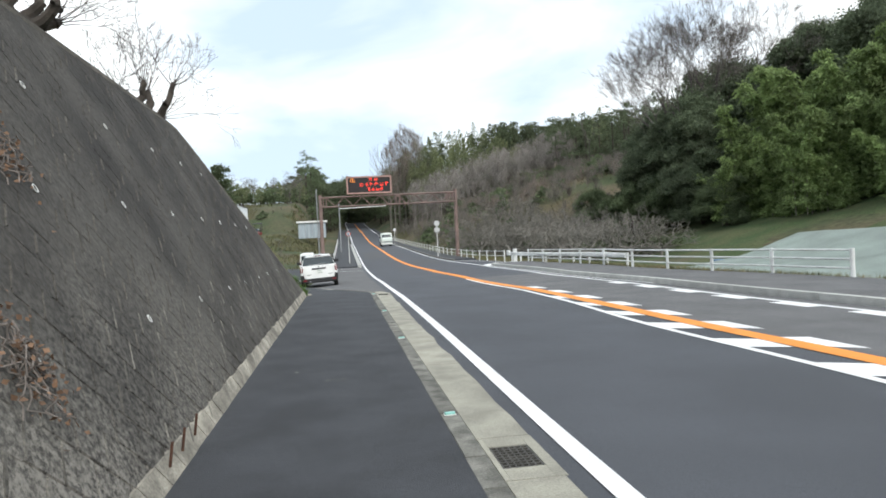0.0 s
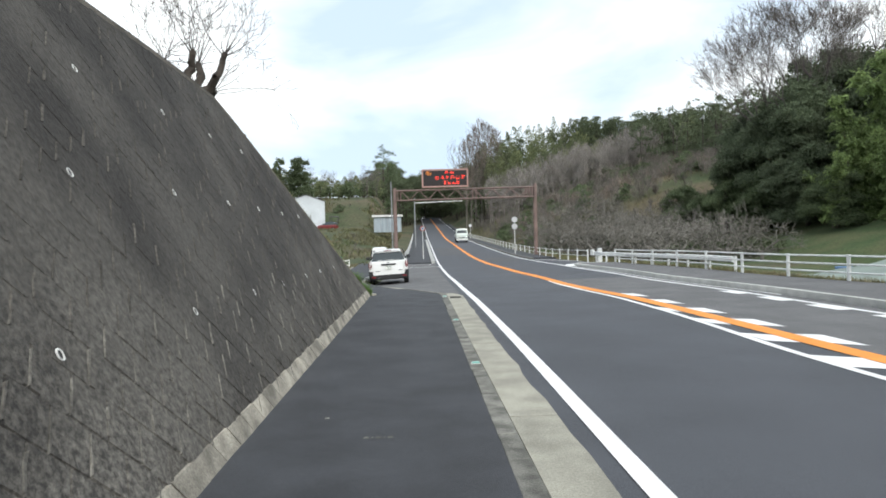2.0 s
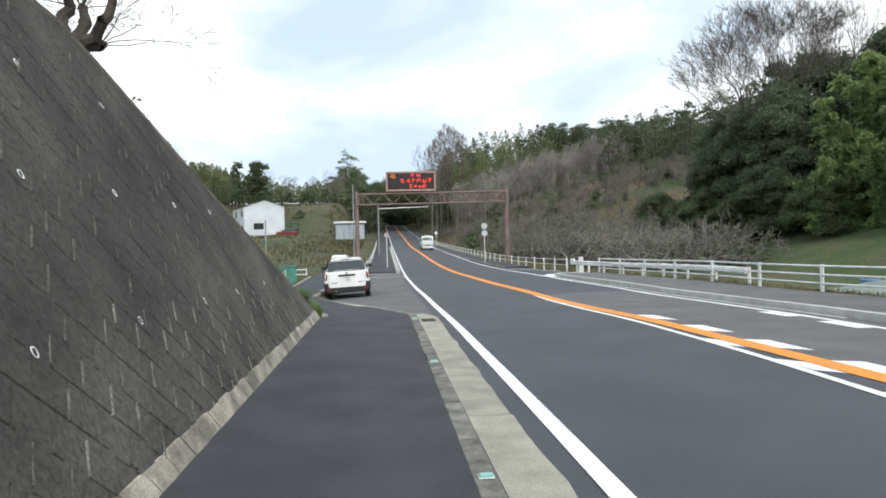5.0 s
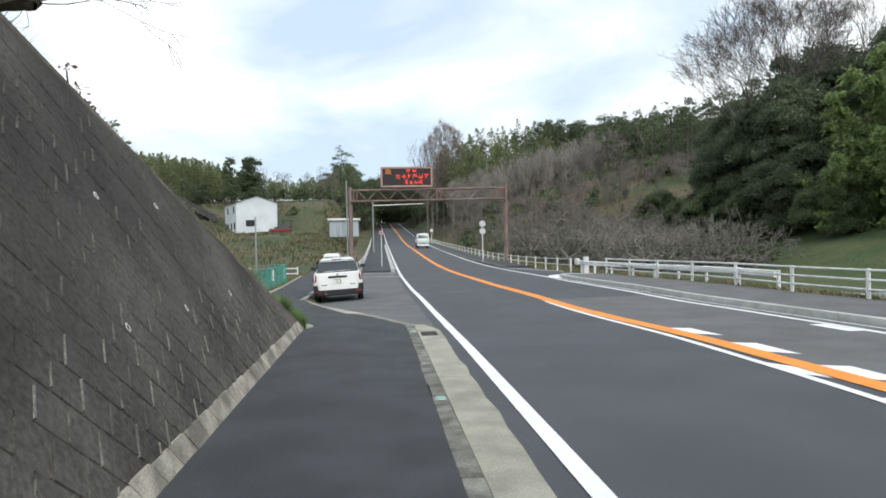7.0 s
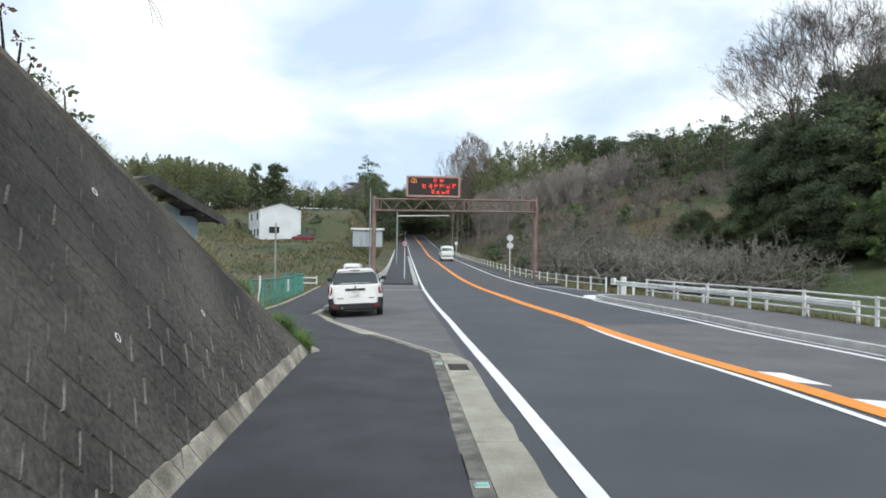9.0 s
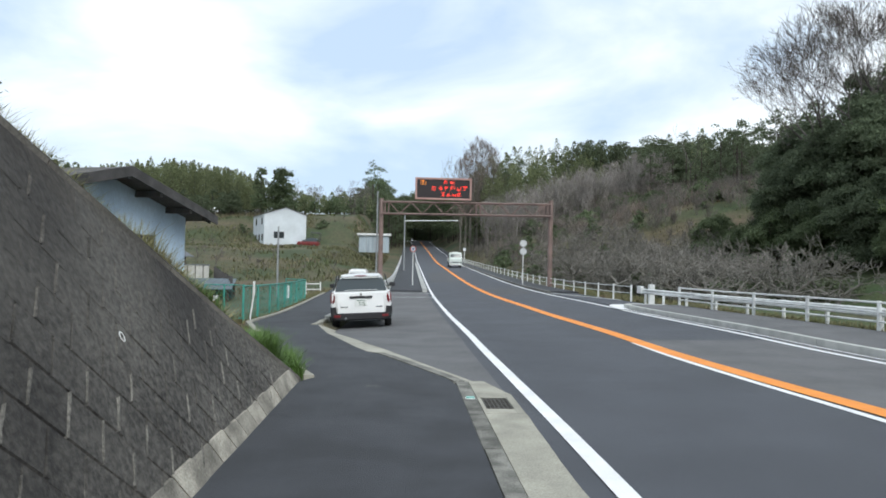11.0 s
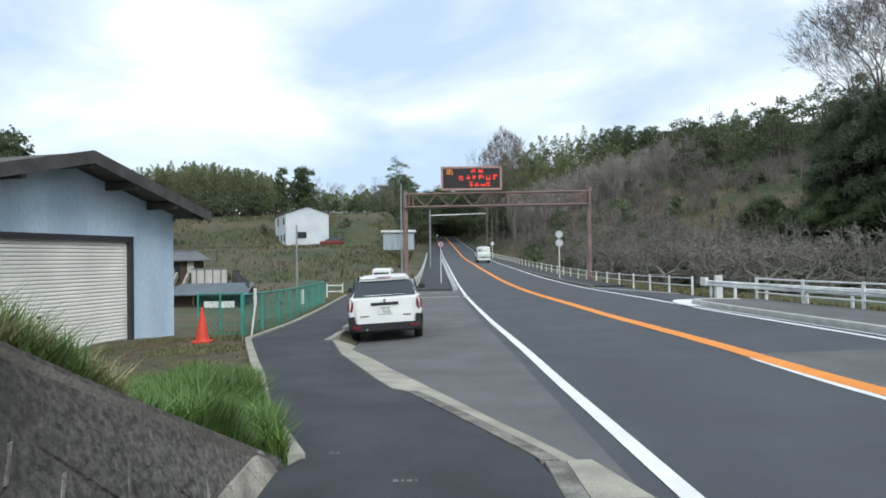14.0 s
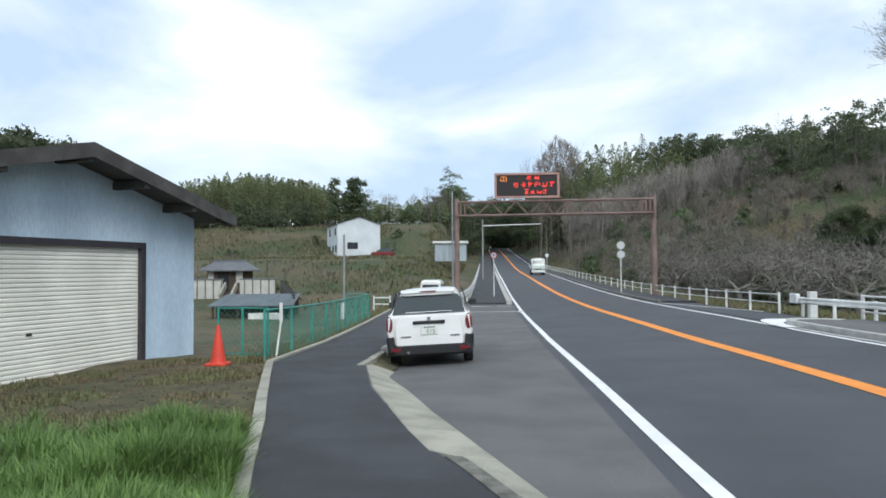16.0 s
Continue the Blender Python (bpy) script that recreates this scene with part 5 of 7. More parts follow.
# ---------------------------------------------------------------- rails on the far footway
rail = thing("pipe_railing", "white painted pipe railing with three rails", "railing")
ys = [14.93 + 2.62 * k for k in range(10)]
for i, y in enumerate(ys):
    z = RISE(y) + 0.05
    r = 0.055 if i == 0 else 0.048
    part("post", tubem((RAIL_X(y) + 0.12, y, z - 0.3), (RAIL_X(y) + 0.12, y, z + 0.76), r, n=10), M_RAIL, rail)
for ya, yb in zip(ys, ys[1:]):
    for h in (0.28, 0.50, 0.72):
        part("rail", tubem((RAIL_X(ya) + 0.12, ya, RISE(ya) + 0.05 + h), (RAIL_X(yb) + 0.12, yb, RISE(yb) + 0.05 + h), 0.026, n=8), M_RAIL, rail)
guard = thing("guard_rail", "white corrugated steel guard rail on white posts", "guard rail")
ys = [26.4 + 1.93 * k for k in range(9)]
GUARD_X = interp([(20, 0.30), (35, 0.30), (39, 0.02), (45, 0.0)])
for y in ys:
    z = RISE(y) + 0.1
    part("post", tubem((RAIL_X(y) + GUARD_X(y) + 0.08, y, z - 0.4), (RAIL_X(y) + GUARD_X(y) + 0.08, y, z + 0.54), 0.05, n=10), M_RAIL, guard)
bmw = []
for y in ys:
    x, z = RAIL_X(y) + GUARD_X(y), RISE(y) + 0.1
    prof = [(0.0, 0.32), (-0.05, 0.345), (-0.05, 0.38), (0.0, 0.425), (-0.05, 0.47), (-0.05, 0.505), (0.0, 0.53), (0.02, 0.53), (0.02, 0.32)]
    bmw.append([(x + a, y, z + b) for a, b in prof])
for a, b in zip(bmw, bmw[1:]):
    part("beam", loft([a, b]), M_RAIL, guard)
part("end_cap", boxm(RAIL_X(42) - 0.16, RAIL_X(42) - 0.02, 41.8, 42.3, RISE(42) + 0.42, RISE(42) + 0.74, bevel=0.03), M_RAIL, guard)
bol = thing("marker_post", "stout square white concrete marker post", "post", at=pose(RAIL_X(41.4) + 0.12, 41.3, ROAD_Z(41)))
part("shaft", boxm(-0.12, 0.12, -0.10, 0.10, -0.4, 1.12, bevel=0.02), M_RAIL, bol)
low = thing("post_rail_fence", "low white post and rail fence climbing beside the road", "fence")
ys = [43.4 + 2.5 * k for k in range(42)]
for y in ys:
    z = RISE(y) + 0.08
    part("post", boxm(RAIL_X(y) - 0.035, RAIL_X(y) + 0.035, y - 0.035, y + 0.035, z - 0.35, z + 0.68), M_RAIL, low)
for ya, yb in zip(ys, ys[1:]):
    for h in (0.30, 0.60):
        part("rail", beamm((RAIL_X(ya), ya + 0.05, RISE(ya) + 0.08 + h), (RAIL_X(yb), yb - 0.05, RISE(yb) + 0.08 + h), 0.03, 0.035), M_RAIL, low)

# ---------------------------------------------------------------- far footway on the near side
pave_f = thing("pavement_far", "dark asphalt footway climbing behind a raised kerb", "footway", kind="structure")
ribbon("asphalt", lambda y: -0.75, off(LEFT_X, -0.55), 57, 200, 0.10, M_ASPHALT_PATH, pave_f, 2.0, 0.5)
kerb_f = thing("kerb_far", "pale raised concrete kerb along the far footway", "kerb", kind="structure")
y = 57.0
while y < 120:
    ribbon("kerb_stone", off(LEFT_X, -0.55), off(LEFT_X, -0.25), y + 0.006, y + 1.994, 0.22 if y < 72 else 0.16, M_KERB, kerb_f, 1.0, 0.4)
    y += 2
wh = thing("guard_wall", "continuous white guard rail beside the far footway", "guard rail")
ys = [51.5 + 3.0 * k for k in range(29)]
GX = interp([(51.5, -1.35), (60, -0.95), (75, -0.75), (140, -0.7)])
for y in ys:
    part("post", tubem((GX(y), y, ROAD_Z(y) - 0.4), (GX(y), y, ROAD_Z(y) + 0.72), 0.05, n=8), M_RAIL, wh)
for ya, yb in zip(ys, ys[1:]):
    part("beam", loft([[(GX(y) + a, y, ROAD_Z(y) + b) for a, b in ((0.06, 0.38), (0.09, 0.46), (0.06, 0.55), (0.09, 0.64), (0.06, 0.74), (0.03, 0.74), (0.03, 0.38))] for y in (ya, yb)]), M_RAIL, wh)

# ---------------------------------------------------------------- signs and poles
M_SIGN_W = mat("sign_face_white", (0.70, 0.70, 0.70), 0.4, 0.1, 6, 60, 0.0, grain=0.05)
M_SIGN_R = mat("sign_red", (0.60, 0.05, 0.05), 0.4, 0.1, 6, 60, 0.0, grain=0.05)
M_SIGN_B = mat("sign_blue", (0.05, 0.10, 0.42), 0.4, 0.1, 6, 60, 0.0, grain=0.05)
M_SIGN_BACK = mat("sign_back_grey", (0.50, 0.51, 0.52), 0.45, 0.1, 6, 60, 0.0, metal=0.3, grain=0.05)


def round_sign(at, discs, h, label, rad=0.27):
    s = thing("road_sign", label, "road sign", "road signs", at=at)
    part("pole", tubem((0, 0, -0.4), (0, 0, h + 0.2), 0.04, n=10), M_WHITE, s)
    for z, face in discs:
        plate = part("disc", tubem((0, -0.07, z), (0, -0.045, z), rad, n=28), M_SIGN_R if face else M_SIGN_BACK, s)
        if face:
            part("face", tubem((0, -0.076, z), (0, -0.071, z), rad * 0.77, n=28), M_SIGN_W, plate, "white disc face")
            part("symbol", boxm(-0.05, 0.05, -0.080, -0.077, z - 0.07, z + 0.07), M_SIGN_B, plate, "blue symbol bar")
        else:
            part("rim", tubem((0, -0.074, z), (0, -0.0705, z), rad * 0.8, n=28), M_SIGN_W, plate, "pale inner disc")
    return s


round_sign(pose(9.0, 63.5, RISE(63.5) + 0.1, 0, 0, 0), ((3.05, False), (2.45, False)), 3.1, "two round sign plates on a white pole by the road")
round_sign(pose(0.78, 64, ROAD_Z(64) + 0.1, 0, 0, 0), ((2.72, True),), 2.75, "round red and white prohibition sign on a white pole", 0.23)
round_sign(pose(9.2, 118, ROAD_Z(118) + 0.1, 0, 0, 0), ((2.3, False),), 2.4, "small round sign beyond the gantry")
lamp = thing("street_lamp", "slim grey overhead lamp mast reaching over the road", "street lamp", at=pose(0.0, 92, ROAD_Z(92)))
part("mast", tubem((0, 0, -0.5), (0, 0, 6.5), 0.10, 0.08, 12), M_GREY_STEEL, lamp)
part("arm", tubem((0, 0, 5.85), (6.2, 0, 6.0), 0.06, 0.045, 10), M_WHITE, lamp)
pole = thing("utility_pole", "thin grey utility pole beside the field", "pole", at=pose(-8.85, 62, hill(-8.85, 62)))
part("shaft", tubem((0, 0, -0.5), (0, 0, 4.9), 0.08, 0.06, 10), M_GREY_STEEL, pole)
pole = thing("utility_pole", "slim grey pole behind the gantry", "pole", at=pose(-1.9, 63, ROAD_Z(63)))
part("shaft", tubem((0, 0, -0.8), (0, 0, 7.0), 0.07, 0.05, 10), M_GREY_STEEL, pole)

# ---------------------------------------------------------------- farm buildings
M_HOUSE = mat("house_white_render", (0.66, 0.70, 0.73), 0.85, 0.15, 0.5, 12, 0.1, grain=0.08)
M_HOUSE_SH = mat("house_roof_grey", (0.17, 0.17, 0.175), 0.8, 0.3, 1, 12, 0.2, grain=0.2)
M_WIN = glass("house_window_glass", (0.03, 0.035, 0.04), 0.08)
HZ = 3.62
house = thing("farm_house", "plain white two-storey gabled farmhouse on the hillside", "house", at=pose(-18.9, 121.5, HZ, 0, 0, 22))
HWd, HDp, HEv, HRg = 6.6, 10.0, 5.0, 6.1


def gable(w, d, ev, rg, t=0.15):
    bm = bmesh.new()
    pts = [(-w / 2, -1.0), (w / 2, -1.0), (w / 2, ev), (0, rg), (-w / 2, ev)]
    a = [bm.verts.new((x, 0, z)) for x, z in pts]
    b = [bm.verts.new((x, d, z)) for x, z in pts]
    bm.faces.new(a)
    bm.faces.new(b[::-1])
    for i in (0, 1, 4):
        bm.faces.new((a[i], a[(i + 1) % 5], b[(i + 1) % 5], b[i]))
    bmesh.ops.recalc_face_normals(bm, faces=bm.faces[:])
    return bm


def roof_pair(parent, w, d, ev, rg, over, m):
    sl = (rg - ev) / (w / 2)
    for s in (-1, 1):
        bm = bmesh.new()
        x1 = s * (w / 2 + over)
        z1 = ev - sl * over
        pts = [(0, rg + 0.01), (x1, z1 + 0.01), (x1, z1 + 0.13), (0, rg + 0.13)]
        a = [bm.verts.new((x, -over, z)) for x, z in pts]
        b = [bm.verts.new((x, d + over, z)) for x, z in pts]
        bm.faces.new(a)
        bm.faces.new(b[::-1])
        for i in range(4):
            bm.faces.new((a[i], a[(i + 1) % 4], b[(i + 1) % 4], b[i]))
        bmesh.ops.recalc_face_normals(bm, faces=bm.faces[:])
        part("roof_slope", bm, m, parent)


def window(parent, x0, x1, z0, z1, y=0.0, side=None):
    """A framed window in the front (y) or in the flank (side gives x)."""
    if side is None:
        w = part("window", boxm(x0 - 0.06, x1 + 0.06, y - 0.04, y + 0.02, z0 - 0.06, z1 + 0.06), M_DARK_STEEL, parent)
        part("pane", boxm(x0, (x0 + x1) / 2 - 0.03, y - 0.055, y - 0.042, z0, z1), M_WIN, w)
        part("pane", boxm((x0 + x1) / 2 + 0.03, x1, y - 0.055, y - 0.042, z0, z1), M_WIN, w)
    else:
        w = part("window", boxm(side - 0.04, side + 0.02, x0 - 0.05, x1 + 0.05, z0 - 0.05, z1 + 0.05), M_DARK_STEEL, parent)
        part("pane", boxm(side - 0.055, side - 0.042, x0, x1, z0, z1), M_WIN, w)


part("shell", gable(HWd, HDp, HEv, HRg), M_HOUSE, house)
roof_pair(house, HWd, HDp, HEv, HRg, 0.12, M_HOUSE_SH)
window(house, -1.75, -0.25, 1.35, 2.25)
for y0 in (1.4, 6.5):
    window(house, y0, y0 + 0.9, 3.5, 4.5, side=-HWd / 2)
for y0 in (1.0, 3.6, 6.6):
    window(house, y0, y0 + 0.9, 0.9, 1.9, side=-HWd / 2)
lean = thing("lean_to", "small grey lean-to roof beside the farmhouse", "shelter", at=pose(-14.6, 123.0, HZ))
part("roof", boxm(-0.6, 0.9, 0, 2.4, 2.3, 2.4), M_HOUSE_SH, lean)
for x, yy in ((-0.5, 0.1), (0.8, 0.1), (-0.5, 2.3), (0.8, 2.3)):
    part("post", boxm(x - 0.05, x + 0.05, yy - 0.05, yy + 0.05, -0.5, 2.3), M_FASCIA, lean)
M_REDCAR = mat("dark_red_paint", (0.20, 0.03, 0.03), 0.35, 0.2, 3, 40, 0.0, grain=0.08)
rc = thing("red_car", "dark red small car parked by the farmhouse", "car", at=pose(-13.6, 121.5, HZ - 0.1, 0, 0, 80))
part("body", loft([section(y, 0.66, 0.72, 0.68, 0.25, 0.6, 0.8, z, 0.05) for y, z in ((0, 0.85), (0.3, 1.0), (3.2, 0.95), (3.4, 0.75))]), M_REDCAR, rc)
part("cabin", loft([section(y, 0.66, 0.64, w, 0.9, 1.1, 1.2, z, 0.06) for y, w, z in ((0.2, 0.6, 1.25), (0.6, 0.55, 1.5), (1.8, 0.55, 1.5), (2.5, 0.6, 1.0))]), M_CARGLASS, rc)
for s in (-1, 1):
    for y in (0.6, 2.75):
        wheel(rc, s * 0.62, y, 0.27, 0.16)

M_SHED = mat("shed_blue_grey", (0.40, 0.46, 0.50), 0.7, 0.3, 1, 15, 0.1, grain=0.12, stretch=(3, 3, 0.3))
shed = thing("tool_shed", "small blue-grey shed with a white flat roof", "shed", at=pose(-4.7, 116.5, 3.72) @ Matrix.Scale(0.82, 4))
part("shell", boxm(-2.75, 2.75, 0, 3, -1, 2.1), M_SHED, shed)
part("roof", boxm(-3.1, 3.1, -0.4, 3.3, 2.12, 2.5, bevel=0.03), M_WHITE, shed)
for x in (-1.4, 0.1, 1.6):
    part("batten", boxm(x - 0.04, x + 0.04, -0.04, -0.002, -0.8, 2.1), M_GREY_STEEL, shed)

M_TILE = mat("grey_roof_tiles", (0.155, 0.165, 0.18), 0.6, 0.25, 1.5, 12, 0.2, grain=0.2)
M_WOODWALL = mat("dark_timber_wall", (0.085, 0.055, 0.04), 0.85, 0.35, 2, 25, 0.2, grain=0.25)
M_PLASTER = mat("pale_plaster", (0.55, 0.54, 0.50), 0.9, 0.2, 1.5, 20, 0.1, grain=0.1)
old = thing("old_house", "small old house with a grey tiled hipped roof", "house", at=pose(-21.5, 74.5, 0.17, 0, 0, 4) @ Matrix.Scale(0.72, 4))
part("shell", boxm(-2.1, 2.1, 0, 4, -1, 2.0), M_WOODWALL, old)
part("plaster_panel", boxm(1.25, 2.0, -0.03, -0.002, 0.6, 1.9), M_PLASTER, old)
part("plaster_panel", boxm(-2.0, -1.35, -0.03, -0.002, 0.4, 1.9), M_PLASTER, old)
part("door", boxm(-0.9, 0.4, -0.05, -0.004, -0.4, 1.7), M_WIN, old)
bm = bmesh.new()
lo = [bm.verts.new(p) for p in ((-2.9, -0.8, 1.95), (2.9, -0.8, 1.95), (2.9, 4.8, 1.95), (-2.9, 4.8, 1.95))]
lo2 = [bm.verts.new(p) for p in ((-2.9, -0.8, 2.08), (2.9, -0.8, 2.08), (2.9, 4.8, 2.08), (-2.9, 4.8, 2.08))]
hi = [bm.verts.new(p) for p in ((-1.8, 2.0, 3.15), (1.8, 2.0, 3.15))]
bm.faces.new(lo[::-1])
for i in range(4):
    bm.faces.new((lo[i], lo[(i + 1) % 4], lo2[(i + 1) % 4], lo2[i]))
for f in ((lo2[0], lo2[1], hi[1], hi[0]), (lo2[2], lo2[3], hi[0], hi[1]), (lo2[1], lo2[2], hi[1]), (lo2[3], lo2[0], hi[0])):
    bm.faces.new(f)
part("roof", bm, M_TILE, old)
for k in range(14):
    x = -2.6 + 0.4 * k
    part("tile_rib", beamm((x, -0.8, 2.10), (max(-1.8, min(1.8, x)), 1.95, 3.14), 0.06, 0.05), M_TILE, old)
part("ridge", boxm(-1.9, 1.9, 1.9, 2.1, 3.12, 3.32, bevel=0.03), M_TILE, old)
gw = thing("garden_wall", "low weathered pale boundary wall with capping", "wall", at=pose(-19.7, 71.8, -0.08, 0, 0, 2))
for x0, x1 in ((-3.4, -1.0), (0.4, 3.2)):
    part("wall_panel", boxm(x0, x1, 0, 0.18, -0.6, 0.95, bevel=0.01), M_PLASTER, gw)
    part("capping", boxm(x0 - 0.05, x1 + 0.05, -0.06, 0.24, 0.952, 1.05, bevel=0.02), M_TILE, gw)
    x = x0 + 0.4
    while x < x1:
        part("pier", boxm(x - 0.05, x + 0.05, -0.03, -0.002, -0.6, 0.94), M_CONC_DK, gw)
        x += 0.65
for x in (-0.8, 0.1):
    part("stair_cheek", beamm((x, 0.2, 0.55), (x + 0.3, -2.0, -0.35), 0.15, 0.5), M_CONC, gw)
M_TIN = mat("blue_tin_roof", (0.12, 0.15, 0.17), 0.75, 0.3, 1, 25, 0.1, grain=0.12, stretch=(3, 0.3, 1))
tin = thing("field_shed", "long low shed with a blue-grey tin roof", "shed", at=pose(-13.6, 58.3, -1.55, 0, 0, 6) @ Matrix.Diagonal((0.86, 0.9, 1, 1)))
bm = bmesh.new()
n = 40
v0 = [bm.verts.new((-2.9 + 5.8 * i / n, -0.5, 1.05 + (0.03 if i % 2 else 0))) for i in range(n + 1)]
v1 = [bm.verts.new((-2.7 + 5.4 * i / n, 3.6, 1.62 + (0.03 if i % 2 else 0))) for i in range(n + 1)]
v2 = [bm.verts.new((-2.9 + 5.8 * i / n, -0.5, 1.0)) for i in range(n + 1)]
for i in range(n):
    bm.faces.new((v0[i], v0[i + 1], v1[i + 1], v1[i]))
    bm.faces.new((v2[i], v2[i + 1], v0[i + 1], v0[i]))
part("roof", bm, M_TIN, tin)
part("back_wall", boxm(-2.6, 2.6, 3.3, 3.45, -0.5, 1.55), M_WOODWALL, tin)
for x in (-2.6, -0.9, 0.9, 2.6):
    part("post", boxm(x - 0.06, x + 0.06, -0.3, -0.18, -0.5, 1.04), M_WOODWALL, tin)
part("side_panel", boxm(-0.2, 1.9, -0.2, -0.15, 0.1, 0.62), M_WHITE, tin)
part("side_panel", boxm(-2.6, -0.3, 0.5, 0.55, -0.5, 1.0), M_WOODWALL, tin)
pb = thing("picket_fence", "dark weathered wooden stake fence climbing the slope", "fence")
for k in range(26):
    x, y = -16.3 + 0.19 * k, 73.0 - 0.52 * k
    z = hill(x, y)
    part("stake", boxm(x - 0.06, x + 0.06, y - 0.05, y + 0.05, z - 0.3, z + 1.35 + 0.12 * math.sin(2.3 * k)), M_FASCIA, pb)
for k in range(25):
    f = lambda k: (-16.3 + 0.19 * k, 73.0 - 0.52 * k)
    (xa, ya), (xb, yb) = f(k), f(k + 1)
    part("rail", beamm((xa, ya, hill(xa, ya) + 0.8), (xb, yb, hill(xb, yb) + 0.8), 0.05, 0.08), M_FASCIA, pb)

# ---------------------------------------------------------------- sheeted slope and blue drum across the road
M_SHEET = mat("green_weed_sheet", (0.23, 0.28, 0.25), 0.55, 0.3, 0.7, 18, 0.4, grain=0.15)
sheet = thing("weed_sheet", "grey-green sheeting laid over an earth bank", "ground sheet")
verts, faces = [], []
nx_, ny_ = 22, 26
for j in range(ny_ + 1):
    for i in range(nx_ + 1):
        x = 13.2 + 10.0 * i / nx_
        y = 8.0 + 19.6 * j / ny_
        h = 1.55 * min(1, (x - 13.2) / 4.6) * (1 - smooth(24.6, 27.4, y))
        verts.append((x, y, hill(x, y) + 0.10 + h + 0.05 * noise.noise(Vector((x, y, 1)))))
for j in range(ny_):
    for i in range(nx_):
        a = j * (nx_ + 1) + i
        faces.append((a, a + 1, a + nx_ + 2, a + nx_ + 1))
ob = raw("cloth", verts, faces, M_SHEET, sheet)
drum = thing("plastic_drum", "blue plastic drum standing in the field", "drum", at=pose(15.4, 26.4, hill(15.4, 26.4) - 0.25))
M_DRUM = mat("blue_plastic", (0.12, 0.22, 0.40), 0.6, 0.2, 5, 50, 0.0, grain=0.08)
part("barrel", tubem((0, 0, -0.1), (0, 0, 0.85), 0.28, 0.27, 20), M_DRUM, drum)
for z in (0.22, 0.55, 0.84):
    part("hoop", tubem((0, 0, z), (0, 0, z + 0.035), 0.295, n=20), M_DRUM, drum)


# ---------------------------------------------------------------- plants
def quads(name, centres, ax, ay, material, parent=None, label=""):
    """Many four-sided leaves: centres and half-axes as arrays, each leaf slightly folded."""
    n = len(centres)
    fold = np.cross(ax, ay)
    fold /= np.linalg.norm(fold, axis=1, keepdims=True) + 1e-9
    fold *= np.linalg.norm(ax, axis=1, keepdims=True) * 0.35
    v = np.empty((n, 4, 3), np.float32)
    v[:, 0] = centres - ay
    v[:, 1] = centres + ax + fold
    v[:, 2] = centres + ay
    v[:, 3] = centres - ax + fold
    me = bpy.data.meshes.new(name)
    me.vertices.add(4 * n)
    me.vertices.foreach_set("co", v.ravel())
    me.loops.add(4 * n)
    me.loops.foreach_set("vertex_index", np.arange(4 * n, dtype=np.int32))
    me.polygons.add(n)
    me.polygons.foreach_set("loop_start", np.arange(0, 4 * n, 4, dtype=np.int32))
    me.update(calc_edges=True)
    me.validate()
    me.materials.append(material)
    ob = new(name, me)
    if parent:
        ob.parent = parent
    if label:
        ob["label"] = label
    return ob


def unit(rng, n):
    d = rng.normal(size=(n, 3))
    return d / np.linalg.norm(d, axis=1, keepdims=True)


def crown_points(rng, blobs, per, shell=0.35):
    """Points in the outer shells of round clumps, and their outward ways."""
    out_p, out_d = [], []
    for cx, cy, cz, r in blobs:
        n = max(4, int(per * r * r))
        d = unit(rng, n)
        d[:, 2] = np.where(d[:, 2] < -0.4, -d[:, 2] * 0.5, d[:, 2])
        rr = r * (1 - shell * rng.random((n, 1)) ** 1.5) * (1 + 0.12 * rng.normal(size=(n, 1)))
        out_p.append(np.array((cx, cy, cz)) + d * rr * (1, 1, 0.85))
        out_d.append(d)
    return np.concatenate(out_p), np.concatenate(out_d)


def leaf_axes(rng, d, size, long=1.6, droop=0.4, spread=0.8):
    n = len(d)
    a = d + spread * rng.normal(size=(n, 3)) - np.array((0, 0, droop))
    a /= np.linalg.norm(a, axis=1, keepdims=True)
    b = np.cross(a, unit(rng, n))
    b /= np.linalg.norm(b, axis=1, keepdims=True) + 1e-9
    s = size * (0.6 + 0.8 * rng.random((n, 1)))
    return b * s / long, a * s


